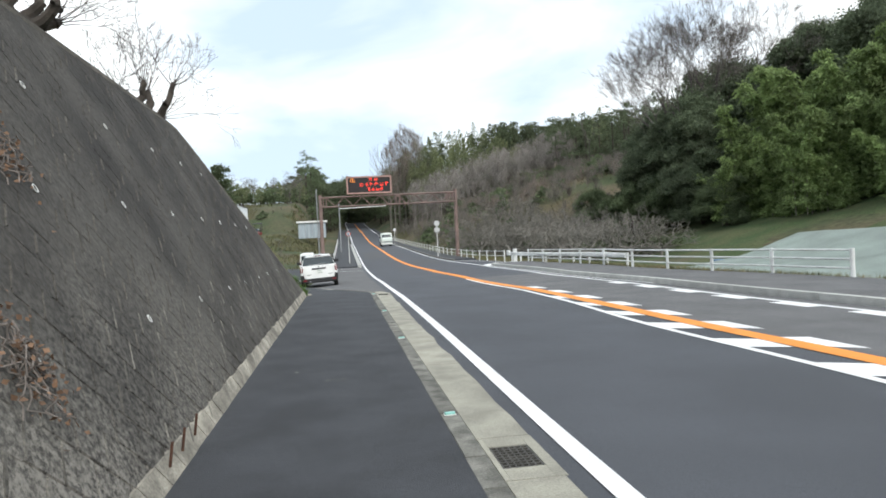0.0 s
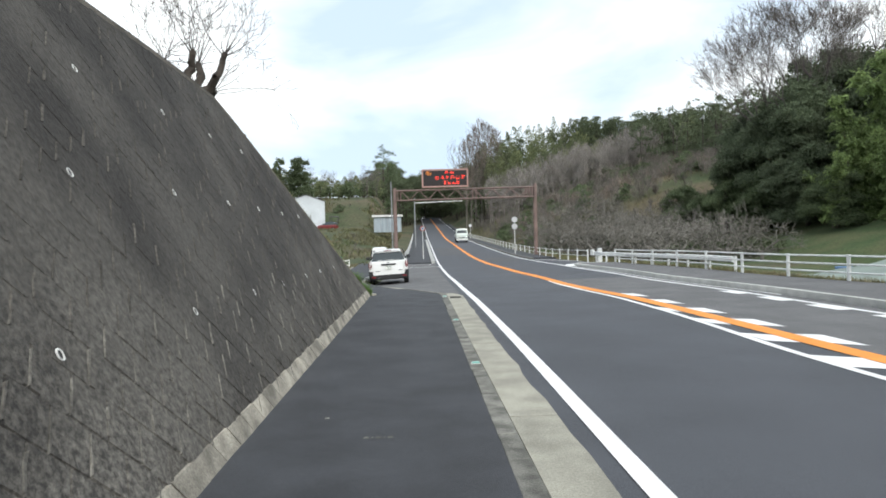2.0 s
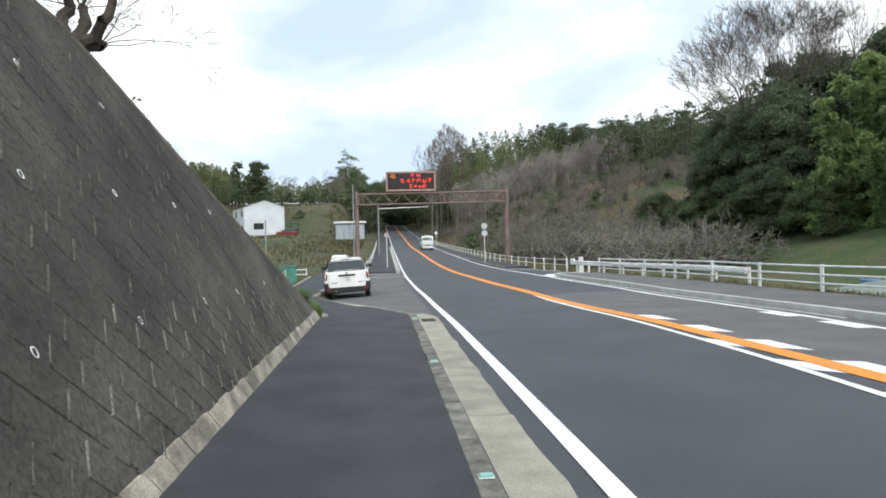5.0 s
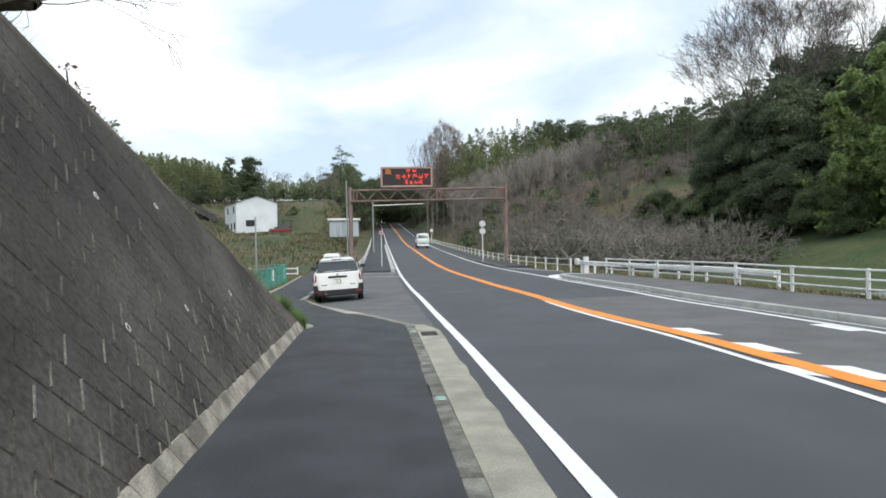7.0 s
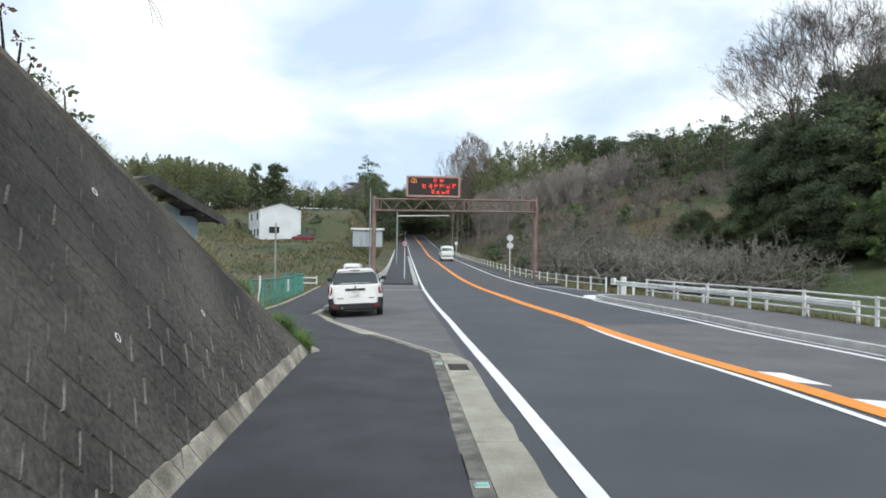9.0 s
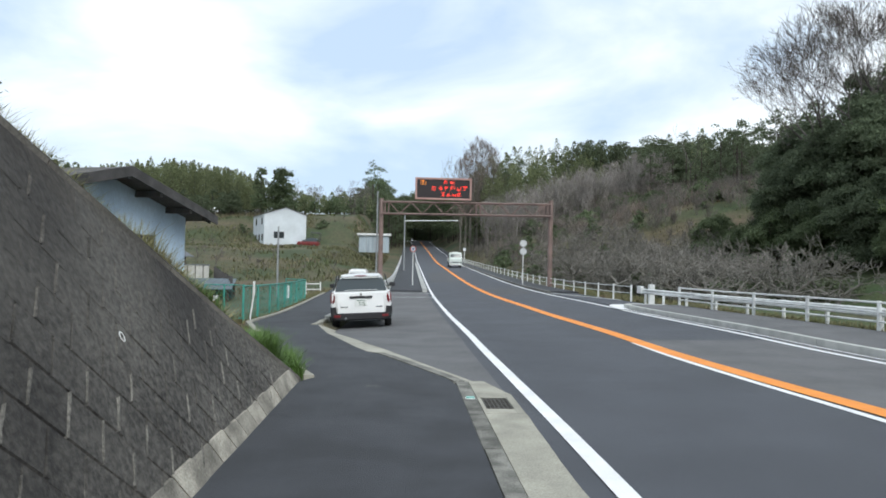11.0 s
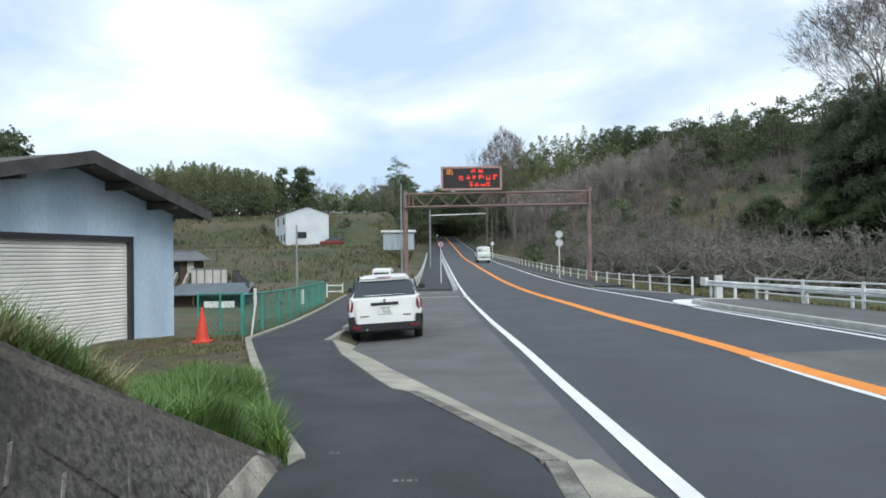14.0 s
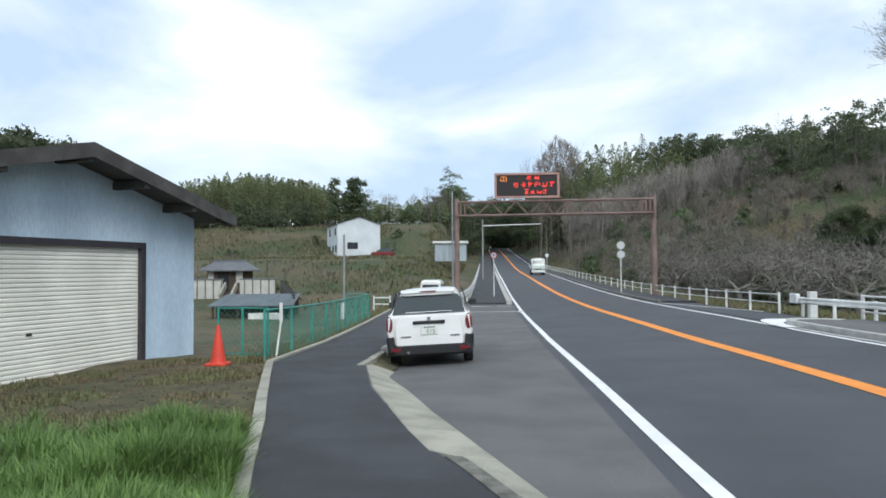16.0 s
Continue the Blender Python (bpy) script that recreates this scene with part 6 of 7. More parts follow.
class Limbs:
    """Collects tapering branches as low prisms."""

    def __init__(self):
        self.v, self.f = [], []

    def seg(self, p, q, r0, r1, n=4):
        p, q = Vector(p), Vector(q)
        d = (q - p)
        if d.length < 1e-5:
            return
        d.normalize()
        a = d.orthogonal().normalized()
        b = d.cross(a)
        k = len(self.v)
        for c0, r in ((p, r0), (q, r1)):
            for i in range(n):
                t = 2 * math.pi * i / n
                self.v.append(tuple(c0 + (a * math.cos(t) + b * math.sin(t)) * r))
        for i in range(n):
            self.f.append((k + i, k + (i + 1) % n, k + n + (i + 1) % n, k + n + i))

    def grow(self, rnd, p, d, length, r, depth, spread=0.6, up=0.15, kids=(2, 3), shrink=0.72, bend=0.2, rmin=0.004, sides=None):
        p, d = Vector(p), Vector(d).normalized()
        m = 3 if depth > 1 else 2
        for i in range(m):
            d = (d + Vector((rnd.gauss(0, bend), rnd.gauss(0, bend), rnd.gauss(0, bend) + up * 0.4))).normalized()
            q = p + d * length / m
            r1 = max(rmin, r * 0.86)
            self.seg(p, q, r, r1, sides or (7 if r > 0.08 else 5 if r > 0.03 else 3))
            p, r = q, r1
        if depth <= 0:
            return
        for _ in range(rnd.randint(*kids)):
            side = Vector((rnd.gauss(0, 1), rnd.gauss(0, 1), rnd.gauss(0, 0.6)))
            side = (side - d * side.dot(d)).normalized()
            nd = (d + side * spread * rnd.uniform(0.6, 1.4) + Vector((0, 0, up))).normalized()
            self.grow(rnd, p, nd, length * shrink * rnd.uniform(0.8, 1.15), max(rmin, r * 0.66), depth - 1, spread, up, kids, shrink, bend, rmin, sides)

    def make(self, name, material, parent=None, label=""):
        return raw(name, self.v, self.f, material, parent, label)


# pollarded cherry trees on the bank above the wall
def cherry(at, seed, h, label):
    rnd = random.Random(seed)
    t = thing("bare_tree", label, "tree", "bare trees above the wall", at=at)
    big, fine = Limbs(), Limbs()
    p = Vector((0, 0, -0.4))
    d = Vector((-0.02, 0.0, 1))
    r = 0.17
    for i in range(5):
        q = p + d.normalized() * (h / 5)
        big.seg(p, q, r, r * 0.94, 9)
        p, r = q, r * 0.94
        d += Vector((rnd.gauss(0, 0.10), rnd.gauss(0, 0.10), 0))
    # crooked arms, each a few bends long, ending in swollen pruning knobs
    arms = (((0.30, 0.02, 0.10), (0.16, -0.05, 0.22), (0.04, 0.06, 0.26), (0.10, -0.04, 0.14)),
            ((-0.16, 0.05, 0.24), (-0.10, -0.08, 0.20), (-0.16, 0.02, 0.16)),
            ((-0.10, -0.06, 0.26), (0.10, 0.10, 0.20), (0.06, -0.10, 0.22)),
            ((-0.05, 0.22, 0.20), (0.10, 0.14, 0.22), (-0.04, 0.05, 0.20)),
            ((0.20, 0.16, 0.08), (0.10, 0.10, 0.06)),
            ((-0.12, -0.04, 0.20), (-0.24, -0.06, -0.03)))
    for arm in arms:
        pp, rr = p.copy(), 0.12
        for n, bend in enumerate(arm):
            dd = Vector(bend) * 1.25 + Vector((rnd.gauss(0, 0.03), rnd.gauss(0, 0.03), rnd.gauss(0, 0.03)))
            mid = pp + dd * 0.5 + Vector((rnd.gauss(0, 0.025), rnd.gauss(0, 0.025), rnd.gauss(0, 0.02)))
            qq = pp + dd
            big.seg(pp, mid, rr, rr * 0.9, 8)
            big.seg(mid, qq, rr * 0.9, rr * 0.86, 8)
            pp, rr = qq, rr * 0.84
            if n:
                knob = pp + Vector((rnd.gauss(0, 0.07), rnd.gauss(0, 0.07), rnd.uniform(0.0, 0.08)))
                big.seg(pp, knob, rr * 0.9, rr * 0.7, 7)
                big.seg(pp, pp + (pp - knob) * 0.6, rr * 0.8, rr * 0.5, 6)
        dd = dd.normalized()
        big.seg(pp, pp + dd * 0.10, rr * 1.25, rr * 0.5, 7)
        for j in range(9):
            nd = (dd * 0.5 + Vector((rnd.gauss(0, 0.7), rnd.gauss(0, 0.7), rnd.uniform(-0.1, 0.9)))).normalized()
            fine.grow(rnd, pp, nd, rnd.uniform(0.4, 0.8), 0.012, 3, 0.55, 0.05, (2, 3), 0.72, 0.16, 0.0035)
    big.make("trunk", M_BARK, t)
    fine.make("crown", M_BARK, t)
    return t


cherry(pose(-4.30, 17.3, hill(-4.30, 17.3)), 3, 5.15 - hill(-4.30, 17.3), "dark pollarded bare cherry tree above the wall")
cherry(pose(-4.9, 11.9, hill(-4.9, 11.9)), 8, 1.35, "dark pollarded bare cherry tree on the bank")


def leafy_shrub(at, seed, blobs, size, per, material, name, label, category, group, stems=5, h=1.5):
    rng = np.random.default_rng(seed)
    rnd = random.Random(seed)
    t = thing(name, label, category, group, at=at)
    L = Limbs()
    for _ in range(stems):
        b = blobs[rnd.randrange(len(blobs))]
        L.seg((rnd.gauss(0, 0.1), rnd.gauss(0, 0.1), -0.3), (b[0] * 0.5, b[1] * 0.5, b[2] * 0.6), 0.02 * h, 0.012 * h, 5)
        L.seg((b[0] * 0.5, b[1] * 0.5, b[2] * 0.6), b[:3], 0.012 * h, 0.006 * h, 4)
    L.make("stems", M_BARK, t)
    p, d = crown_points(rng, blobs, per, 0.5)
    ax, ay = leaf_axes(rng, d, size)
    quads("crown", p, ax, ay, material, t)
    return t


leafy_shrub(pose(-3.05, 18.0, hill(-3.05, 18.0)), 21, [(0, 0.25, 0.95, 0.15), (-0.05, 0.0, 1.15, 0.17), (0.05, 0.45, 0.75, 0.13), (-0.15, -0.3, 1.25, 0.12)], 0.032, 1100, M_LEAF_MID, "leafy_shrub", "thin leafy shrub on the bank top", "shrub", "")
leafy_shrub(pose(-3.15, 17.1, hill(-3.15, 17.1)), 22, [(0, 0.15, 1.05, 0.13), (-0.05, -0.1, 1.25, 0.12), (0.02, 0.3, 0.9, 0.10)], 0.030, 900, M_DEADLEAF, "withered_shrub", "sparse withered shrub on the bank top", "shrub", "")


# ---- big trees across the road
def evergreen(seed, h, w, material):
    rng = np.random.default_rng(seed)
    rnd = random.Random(seed)
    t = thing("evergreen_tree", "dense dark evergreen tree at the wood's edge", "tree", "evergreen trees of the wood")
    blobs = []
    for _ in range(60):
        z = h * (0.06 + 0.86 * rnd.random())
        f = math.sin(math.pi * min(1, 0.22 + 0.72 * z / h)) ** 0.7
        a = rnd.uniform(0, 2 * math.pi)
        rr = w * f * math.sqrt(rnd.random())
        blobs.append((rr * math.cos(a), rr * math.sin(a), z, rnd.uniform(0.55, 1.25) * w / 3.2))
    L = Limbs()
    L.seg((0, 0, -1), (0.1, 0, h * 0.5), 0.28, 0.2, 9)
    L.seg((0.1, 0, h * 0.5), (0, 0.1, h * 0.9), 0.2, 0.06, 7)
    for b in blobs[::2]:
        L.seg((0, 0, b[2] * 0.7), b[:3], 0.06, 0.02, 4)
    L.make("trunk", M_BARK, t)
    p, d = crown_points(rng, blobs, 760, 0.8)
    ax, ay = leaf_axes(rng, d, 0.11, 1.9, 0.3, 1.1)
    quads("crown", p, ax, ay, material, t)
    return t


def bamboo(seed, h, spread):
    """A clump of arching culms with hanging sprays of leaves."""
    rng = np.random.default_rng(seed)
    rnd = random.Random(seed)
    t = thing("bamboo_clump", "feathery yellow-green bamboo clump leaning outwards", "bamboo", "bamboo clumps of the wood")
    L = Limbs()
    P, D = [], []
    for _ in range(16):
        a = rnd.uniform(0, 2 * math.pi)
        base = Vector((spread * 0.45 * rnd.gauss(0, 0.6), spread * 0.45 * rnd.gauss(0, 0.6), -0.5))
        hh = h * rnd.uniform(0.55, 1.05)
        lean = Vector((math.cos(a), math.sin(a), 0)) * spread * rnd.uniform(0.15, 0.65)
        prev = base
        for k in range(1, 9):
            s = k / 8
            q = base + Vector((0, 0, hh * (s - 0.10 * s ** 4))) + lean * s ** 2.6
            L.seg(prev, q, 0.045 * (1.1 - s), 0.045 * (1.05 - s) + 0.004, 5)
            if s > 0.1:
                for _ in range(6):
                    out = Vector((rnd.gauss(0, 1), rnd.gauss(0, 1), rnd.uniform(-0.1, 0.5))).normalized()
                    tip = q + out * rnd.uniform(0.5, 1.25) * (1.2 - 0.5 * s)
                    n = 56
                    tt = rng.random((n, 1))
                    c = np.array(q) + (np.array(tip) - np.array(q)) * tt + rng.normal(size=(n, 3)) * 0.16 - np.array((0, 0, 0.30)) * tt ** 2
                    P.append(c)
                    D.append(np.tile(np.array(out) * (1, 1, 0.3) - np.array((0, 0, 0.5)), (n, 1)))
            prev = q
    tagged(L.make("culm", M_TWIG, t), kind="stuff")
    P, D = np.concatenate(P), np.concatenate(D)
    ax, ay = leaf_axes(rng, D, 0.17, 3.0, 0.2, 0.55)
    quads("leaves", P, ax, ay, M_LEAF_BAM, t)
    return t


def place(proto, spots):
    """Moves the first copy and adds the others."""
    x, y, s, rz = spots[0]
    for x, y, s, rz in spots[1:]:
        c = copy_thing(proto, Matrix.Translation((x, y, hill(x, y))) @ Matrix.Rotation(rz, 4, 'Z') @ Matrix.Scale(s, 4))
    x, y, s, rz = spots[0]
    proto.matrix_basis = Matrix.Translation((x, y, hill(x, y))) @ Matrix.Rotation(rz, 4, 'Z') @ Matrix.Scale(s, 4)


place(evergreen(31, 11.0, 3.8, M_LEAF_DK), [(31.2, 66, 0.78, 0), (34.4, 60, 1.05, 2), (39, 67, 1.3, 4), (44, 58, 1.3, 3), (50, 66, 1.4, 5), (36, 72, 1.0, 0.5), (56, 60, 1.5, 1.2), (62, 52, 1.5, 2.6)])
place(evergreen(32, 9.5, 4.2, M_LEAF_DK), [(33.5, 62.5, 1.05, 1), (38.0, 62, 1.25, 3.3), (34, 69, 0.9, 2.2), (47, 52, 1.45, 0.3), (55, 54, 1.5, 1.9), (32.6, 58.0, 0.8, 4.1), (45, 64, 1.5, 5.0), (58, 46, 1.6, 3.0)])
place(evergreen(33, 8.0, 4.0, M_LEAF_MID), [(29.6, 66.5, 0.66, 1), (27.9, 71.5, 0.60, 3.3), (31.6, 52.5, 0.55, 5), (31.0, 62.0, 0.62, 2.1)])
place(bamboo(41, 9.5, 4.2), [(36.5, 48.5, 1.0, 0), (35.5, 53.5, 1.0, 2.9), (39.5, 54.5, 1.25, 0.9), (40, 45, 1.15, 1.1), (34.8, 44.5, 0.82, 2.3), (43, 50, 1.3, 3.6), (38, 40.5, 0.95, 4.4), (46.5, 43, 1.35, 5.2), (41, 36, 1.0, 0.6)])
place(bamboo(42, 8.5, 4.8), [(37.5, 44, 1.0, 0.4), (42.5, 40, 1.1, 1.9), (39.5, 50, 1.25, 3.1), (33.8, 48.5, 0.78, 4.9), (45, 36, 1.15, 2.5), (49, 47, 1.5, 1.0), (36, 37.5, 0.75, 5.6), (33.0, 52.0, 0.8, 0.9)])


def bare_tree(seed, h, depth, material, label, spread=0.5, up=0.18, r=0.2, kids=(2, 3), group="bare trees of the wood", bare_trunk=0.35, fork=3, bend=0.16, twigs=0):
    rnd = random.Random(seed)
    t = thing("bare_tree", label, "tree", group)
    L, T = Limbs(), Limbs()
    p = Vector((0, 0, -0.5))
    T.seg(p, (0.05, 0.02, h * bare_trunk), r, r * 0.8, 9)
    T.make("trunk", material, t)
    for k in range(fork):
        a = 2 * math.pi * k / fork + rnd.uniform(-0.5, 0.5)
        L.grow(rnd, (0.05, 0.02, h * bare_trunk - 0.02), (math.cos(a) * spread, math.sin(a) * spread, 1 if up > 0.1 else 0.55), h * 0.26, r * 0.6, depth, spread, up, kids, 0.76, bend, 0.011)
    L.make("crown", material, t)
    if twigs:
        rg = np.random.default_rng(seed)
        sg = np.array(L.v).reshape(-1, 3)
        tips = sg[sg[:, 2] > h * 0.62]
        c = tips[rg.integers(0, len(tips), twigs)] + rg.normal(size=(twigs, 3)) * 0.22
        d = c - np.array((0.0, 0.0, h * 0.4))
        d /= np.linalg.norm(d, axis=1, keepdims=True)
        ax, ay = leaf_axes(rg, d, 0.30, 34, 0.0, 0.45)
        tagged(quads("twig_spray", c, ax, ay, M_TWIG, t), kind="stuff")
    return t


place(bare_tree(51, 16, 6, M_TWIG_LIMB, "tall bare spreading tree above the evergreens", 0.55, 0.10, 0.42, (2, 3), bare_trunk=0.40, fork=4, bend=0.10, twigs=7000), [(34.0, 63.5, 0.84, 0), (39.8, 64, 0.97, 4.0)])
place(bare_tree(54, 16, 6, M_TWIG_LIMB, "tall bare forking tree above the evergreens", 0.50, 0.12, 0.40, (3, 3), bare_trunk=0.42, fork=3, bend=0.10, twigs=7000), [(35.8, 65.5, 0.94, 2.0)])
orch = bare_tree(52, 3.6, 4, M_TWIG_ORCH, "low bare grey orchard tree with tangled branches", 0.95, 0.02, 0.13, (3, 3), "orchard trees", 0.22, 5)
orch2 = bare_tree(53, 3.3, 4, M_TWIG_ORCH, "low bare grey orchard tree with crooked limbs", 1.05, 0.0, 0.12, (3, 3), "orchard trees", 0.20, 5)
rnd = random.Random(9)
spots1, spots2 = [], []
k = 0
for j in range(10):
    for i in range(4):
        y = 43.5 + 3.5 * j + rnd.uniform(-0.8, 0.8)
        x = 19.4 + 0.02 * (y - 43) * -20 / 10 + 2.8 * i + rnd.uniform(-0.7, 0.7)
        if x < 15 or x > 26.5 or y < 47.5 or x > 0.58 * (y - 3):
            continue
        (spots1 if k % 2 else spots2).append((x, y, rnd.uniform(1.15, 1.5), rnd.uniform(0, 6.28)))
        k += 1
place(orch, spots1)
place(orch2, spots2)


# scrubby orchard rows further up, behind the low fence
spots1, spots2 = [], []
for j in range(9):
    for i in range(4):
        y = 60 + 4.0 * j + rnd.uniform(-1, 1)
        x = 15.6 + 2.7 * i + rnd.uniform(-0.7, 0.7)
        (spots1 if (i + j) % 2 else spots2).append((x, y, rnd.uniform(1.05, 1.4), rnd.uniform(0, 6.28)))
for proto, spots in ((orch, spots1), (orch2, spots2)):
    for x, y, sc, rz in spots:
        copy_thing(proto, Matrix.Translation((x, y, hill(x, y))) @ Matrix.Rotation(rz, 4, 'Z') @ Matrix.Scale(sc / proto.matrix_basis.to_scale().x, 4))


# ---- far woods: one joined object for each kind of tree
def keep_out(x, y):
    return -2.5 < x < 11.8


rng = np.random.default_rng(77)
rnd = random.Random(77)
ev_p, ev_d, ev2_p, ev2_d, ba_p, ba_d, sh_p, sh_d = [], [], [], [], [], [], [], []
tw_p, tw_d, tg_p, tg_d, tb_p, tb_d = [], [], [], [], [], []
trunks, greys, pales = Limbs(), Limbs(), Limbs()


def far_round(x, y, h, w, P, D, per=42):
    z = hill(x, y)
    blobs = []
    for _ in range(18):
        u = rnd.random()
        zz = h * (0.10 + 0.86 * u)
        a = rnd.uniform(0, 6.28)
        rr = w * math.sqrt(rnd.random()) * (1.05 - 0.75 * u ** 2)
        blobs.append((x + rr * math.cos(a), y + rr * math.sin(a), z + zz, w * rnd.uniform(0.22, 0.42)))
    p, d = crown_points(rng, blobs, per * 1.15, 0.7)
    P.append(p), D.append(d)
    trunks.seg((x, y, z - 1), (x, y, z + h * 0.7), 0.14, 0.07, 5)


def far_plume(x, y, h, w, n=560):
    z = hill(x, y)
    s = rng.random((n, 1)) ** 0.85
    a = rng.random((n, 1)) * 6.28
    lx, ly = rnd.gauss(0, 1.0), rnd.gauss(0, 1.0)
    rad = w * np.sin(math.pi * (0.18 + 0.80 * s)) ** 0.9 * np.sqrt(rng.random((n, 1)))
    c = np.concatenate((x + rad * np.cos(a) + lx * s ** 3, y + rad * np.sin(a) + ly * s ** 3, z + h * (0.12 + 0.90 * s)), 1)
    ba_p.append(c)
    ba_d.append(np.concatenate((np.cos(a), np.sin(a), 0 * a - 0.2), 1))
    trunks.seg((x, y, z - 1), (x + lx * 0.3, y + ly * 0.3, z + h * 0.8), 0.05, 0.025, 4)


def far_column(x, y, h, w, n=620):
    """A slim dark crown on a bare stem, as the trees of a close stand have."""
    z = hill(x, y)
    s = rng.random((n, 1)) ** 0.8
    a = rng.random((n, 1)) * 6.28
    rad = w * np.sin(math.pi * (0.16 + 0.76 * s)) ** 0.8 * np.sqrt(rng.random((n, 1))) * (1 + 0.25 * np.sin(3 * a + 9 * s))
    ev_p.append(np.concatenate((x + rad * np.cos(a), y + rad * np.sin(a), z + h * (0.36 + 0.66 * s)), 1))
    ev_d.append(np.concatenate((np.cos(a), np.sin(a), 0 * a + 0.1), 1))
    trunks.seg((x, y, z - 1), (x + rnd.gauss(0, 0.2), y, z + h * 0.8), 0.13, 0.06, 5)


def far_brush(x, y, h, w, P, D, n=240, low=0.25):
    """The fine twigs of a bare crown that fans out upwards."""
    z = hill(x, y)
    s = low + (1 - low) * rng.random((n, 1)) ** 0.8
    a = rng.random((n, 1)) * 6.28
    rad = w * np.minimum(1.0, 1.5 * s) * np.sqrt(1.02 - s ** 3) * np.sqrt(rng.random((n, 1)))
    P.append(np.concatenate((x + rad * np.cos(a), y + rad * np.sin(a), z + h * s), 1))
    D.append(np.concatenate((0.55 * np.cos(a) * rad / w, 0.55 * np.sin(a) * rad / w, 0 * a + 1.0), 1))


def far_bare(x, y, h, thick=0.05, L=greys):
    z = hill(x, y)
    L.seg((x, y, z - 1), (x + rnd.gauss(0, 0.2), y, z + h * 0.45), thick * 1.6, thick, 4)
    for _ in range(5):
        a = rnd.uniform(0, 6.28)
        L.grow(rnd, (x, y, z + h * rnd.uniform(0.2, 0.5)), (math.cos(a) * 0.5, math.sin(a) * 0.5, 1), h * 0.26, thick * 0.7, 2, 0.5, 0.2, (2, 3), 0.75, 0.16, 0.014, 3)


# right-hand hill: bamboo beside the road, a dark stand of evergreens further along
def dark_stand(x):
    return smooth(34, 42, x) * (1 - 0.5 * smooth(62, 72, x))


def ridge_top(x):
    return 1.06 + 0.36 * (1 - smooth(22, 44, x)) - 0.10 * smooth(42, 54, x) - 0.34 * smooth(54, 76, x)


for _ in range(430):
    y = rnd.uniform(84, 190)
    x = RISE_X(y) + 1.5 + (rnd.random() ** 1.25) * 95
    if y < 96 and x < 24:
        continue
    deep = x - RISE_X(y)
    q = rnd.random()
    if deep < 32 and y < 146:
        if q < 0.16:
            h = rnd.uniform(3, 6)
            far_bare(x, y, h)
            far_brush(x, y, h, h * 0.3, tg_p, tg_d, 90)
        elif q < 0.24:
            far_round(x, y, rnd.uniform(1.5, 3.0), rnd.uniform(1.2, 2.2), ev2_p, ev2_d)
    elif q < 0.30 + 0.45 * dark_stand(x):
        far_round(x, y, ridge_top(x) * rnd.uniform(9, 12), rnd.uniform(2.4, 3.6), ev_p, ev_d)
    elif q < 0.86:
        far_plume(x, y, ridge_top(x) * rnd.uniform(9.5, 12.5), 1.9)
    else:
        far_bare(x, y, ridge_top(x) * rnd.uniform(9, 12))
# pale slender trees along the top of the open slope
for _ in range(95):
    x = rnd.uniform(15, 50)
    y = 134 + 0.12 * x + rnd.uniform(-5, 6)
    h = rnd.uniform(6, 9.5)
    far_bare(x, y, h, 0.05, pales)
    far_brush(x, y, h, h * 0.24, tw_p, tw_d, 200)
# skyline rows on the right
for k in range(46):
    x = 16 + 2.3 * k
    for _ in range(3 if dark_stand(x) < 0.5 else 1):
        far_plume(x + rnd.uniform(-1.2, 1.2), 152 + rnd.uniform(-5, 8), ridge_top(x) * rnd.uniform(9.5, 12.5), 2.0)
    if k % 4 == 0 or dark_stand(x) > 0.4:
        far_round(x + 1, 158 + rnd.uniform(-5, 6), ridge_top(x) * rnd.uniform(11, 13.5), 3.0, ev_p, ev_d)
# tall brown bare trees where the wood meets the road
for dx in (-3.4, -2.2, -1, 0.2, 1.4, 2.6, 3.8):
    h = 22.5 - 1.0 * abs(dx)
    far_bare(13.8 + dx, 147 + dx, h, 0.11)
    far_brush(13.8 + dx, 147 + dx, h, 2.6, tb_p, tb_d, 520, 0.35)
for _ in range(150):
    x = 35 + 45 * rnd.random()
    far_column(x, 147 + rnd.uniform(-3, 16), (0.93 + 0.1 * (1 - smooth(36, 44, x))) * ridge_top(x) * rnd.uniform(10.5, 12.8), rnd.uniform(1.3, 2.1))
for _ in range(70):
    x = rnd.uniform(15, 40)
    far_plume(x, 144 + rnd.uniform(-2, 6), ridge_top(x) * rnd.uniform(6.5, 9.5), 2.0)
for _ in range(60):
    x = rnd.uniform(14, 62)
    far_round(x, 149 + rnd.uniform(-3, 4), rnd.uniform(5, 8), 2.6, ev_p, ev_d)
# woods closing over the road's far end
for _ in range(120):
    y = rnd.uniform(178, 262)
    side = rnd.choice((-1, 1))
    x = 5 + side * (6.8 + abs(rnd.gauss(0, 7)))
    kind = (ev_p, ev_d) if rnd.random() < 0.6 else (ev2_p, ev2_d)
    far_round(x, y, rnd.uniform(5, 7) if x < -9 else rnd.uniform(11, 16), rnd.uniform(2.8, 3.8), *kind)
for k in range(34):
    y = 205 + 2.2 * k
    blobs = [(5 + rnd.uniform(-7, 7), y, ROAD_Z(y) + rnd.uniform(5.2, 14.0), rnd.uniform(1.6, 2.6)) for _ in range(6)]
    p, d = crown_points(rng, blobs, 110, 0.5)
    ev_p.append(p), ev_d.append(d)
for _ in range(110):
    x, y = rnd.uniform(-18, 28), rnd.uniform(266, 300)
    far_round(x, y, rnd.uniform(4, 17), 3.8, ev_p, ev_d, 90)
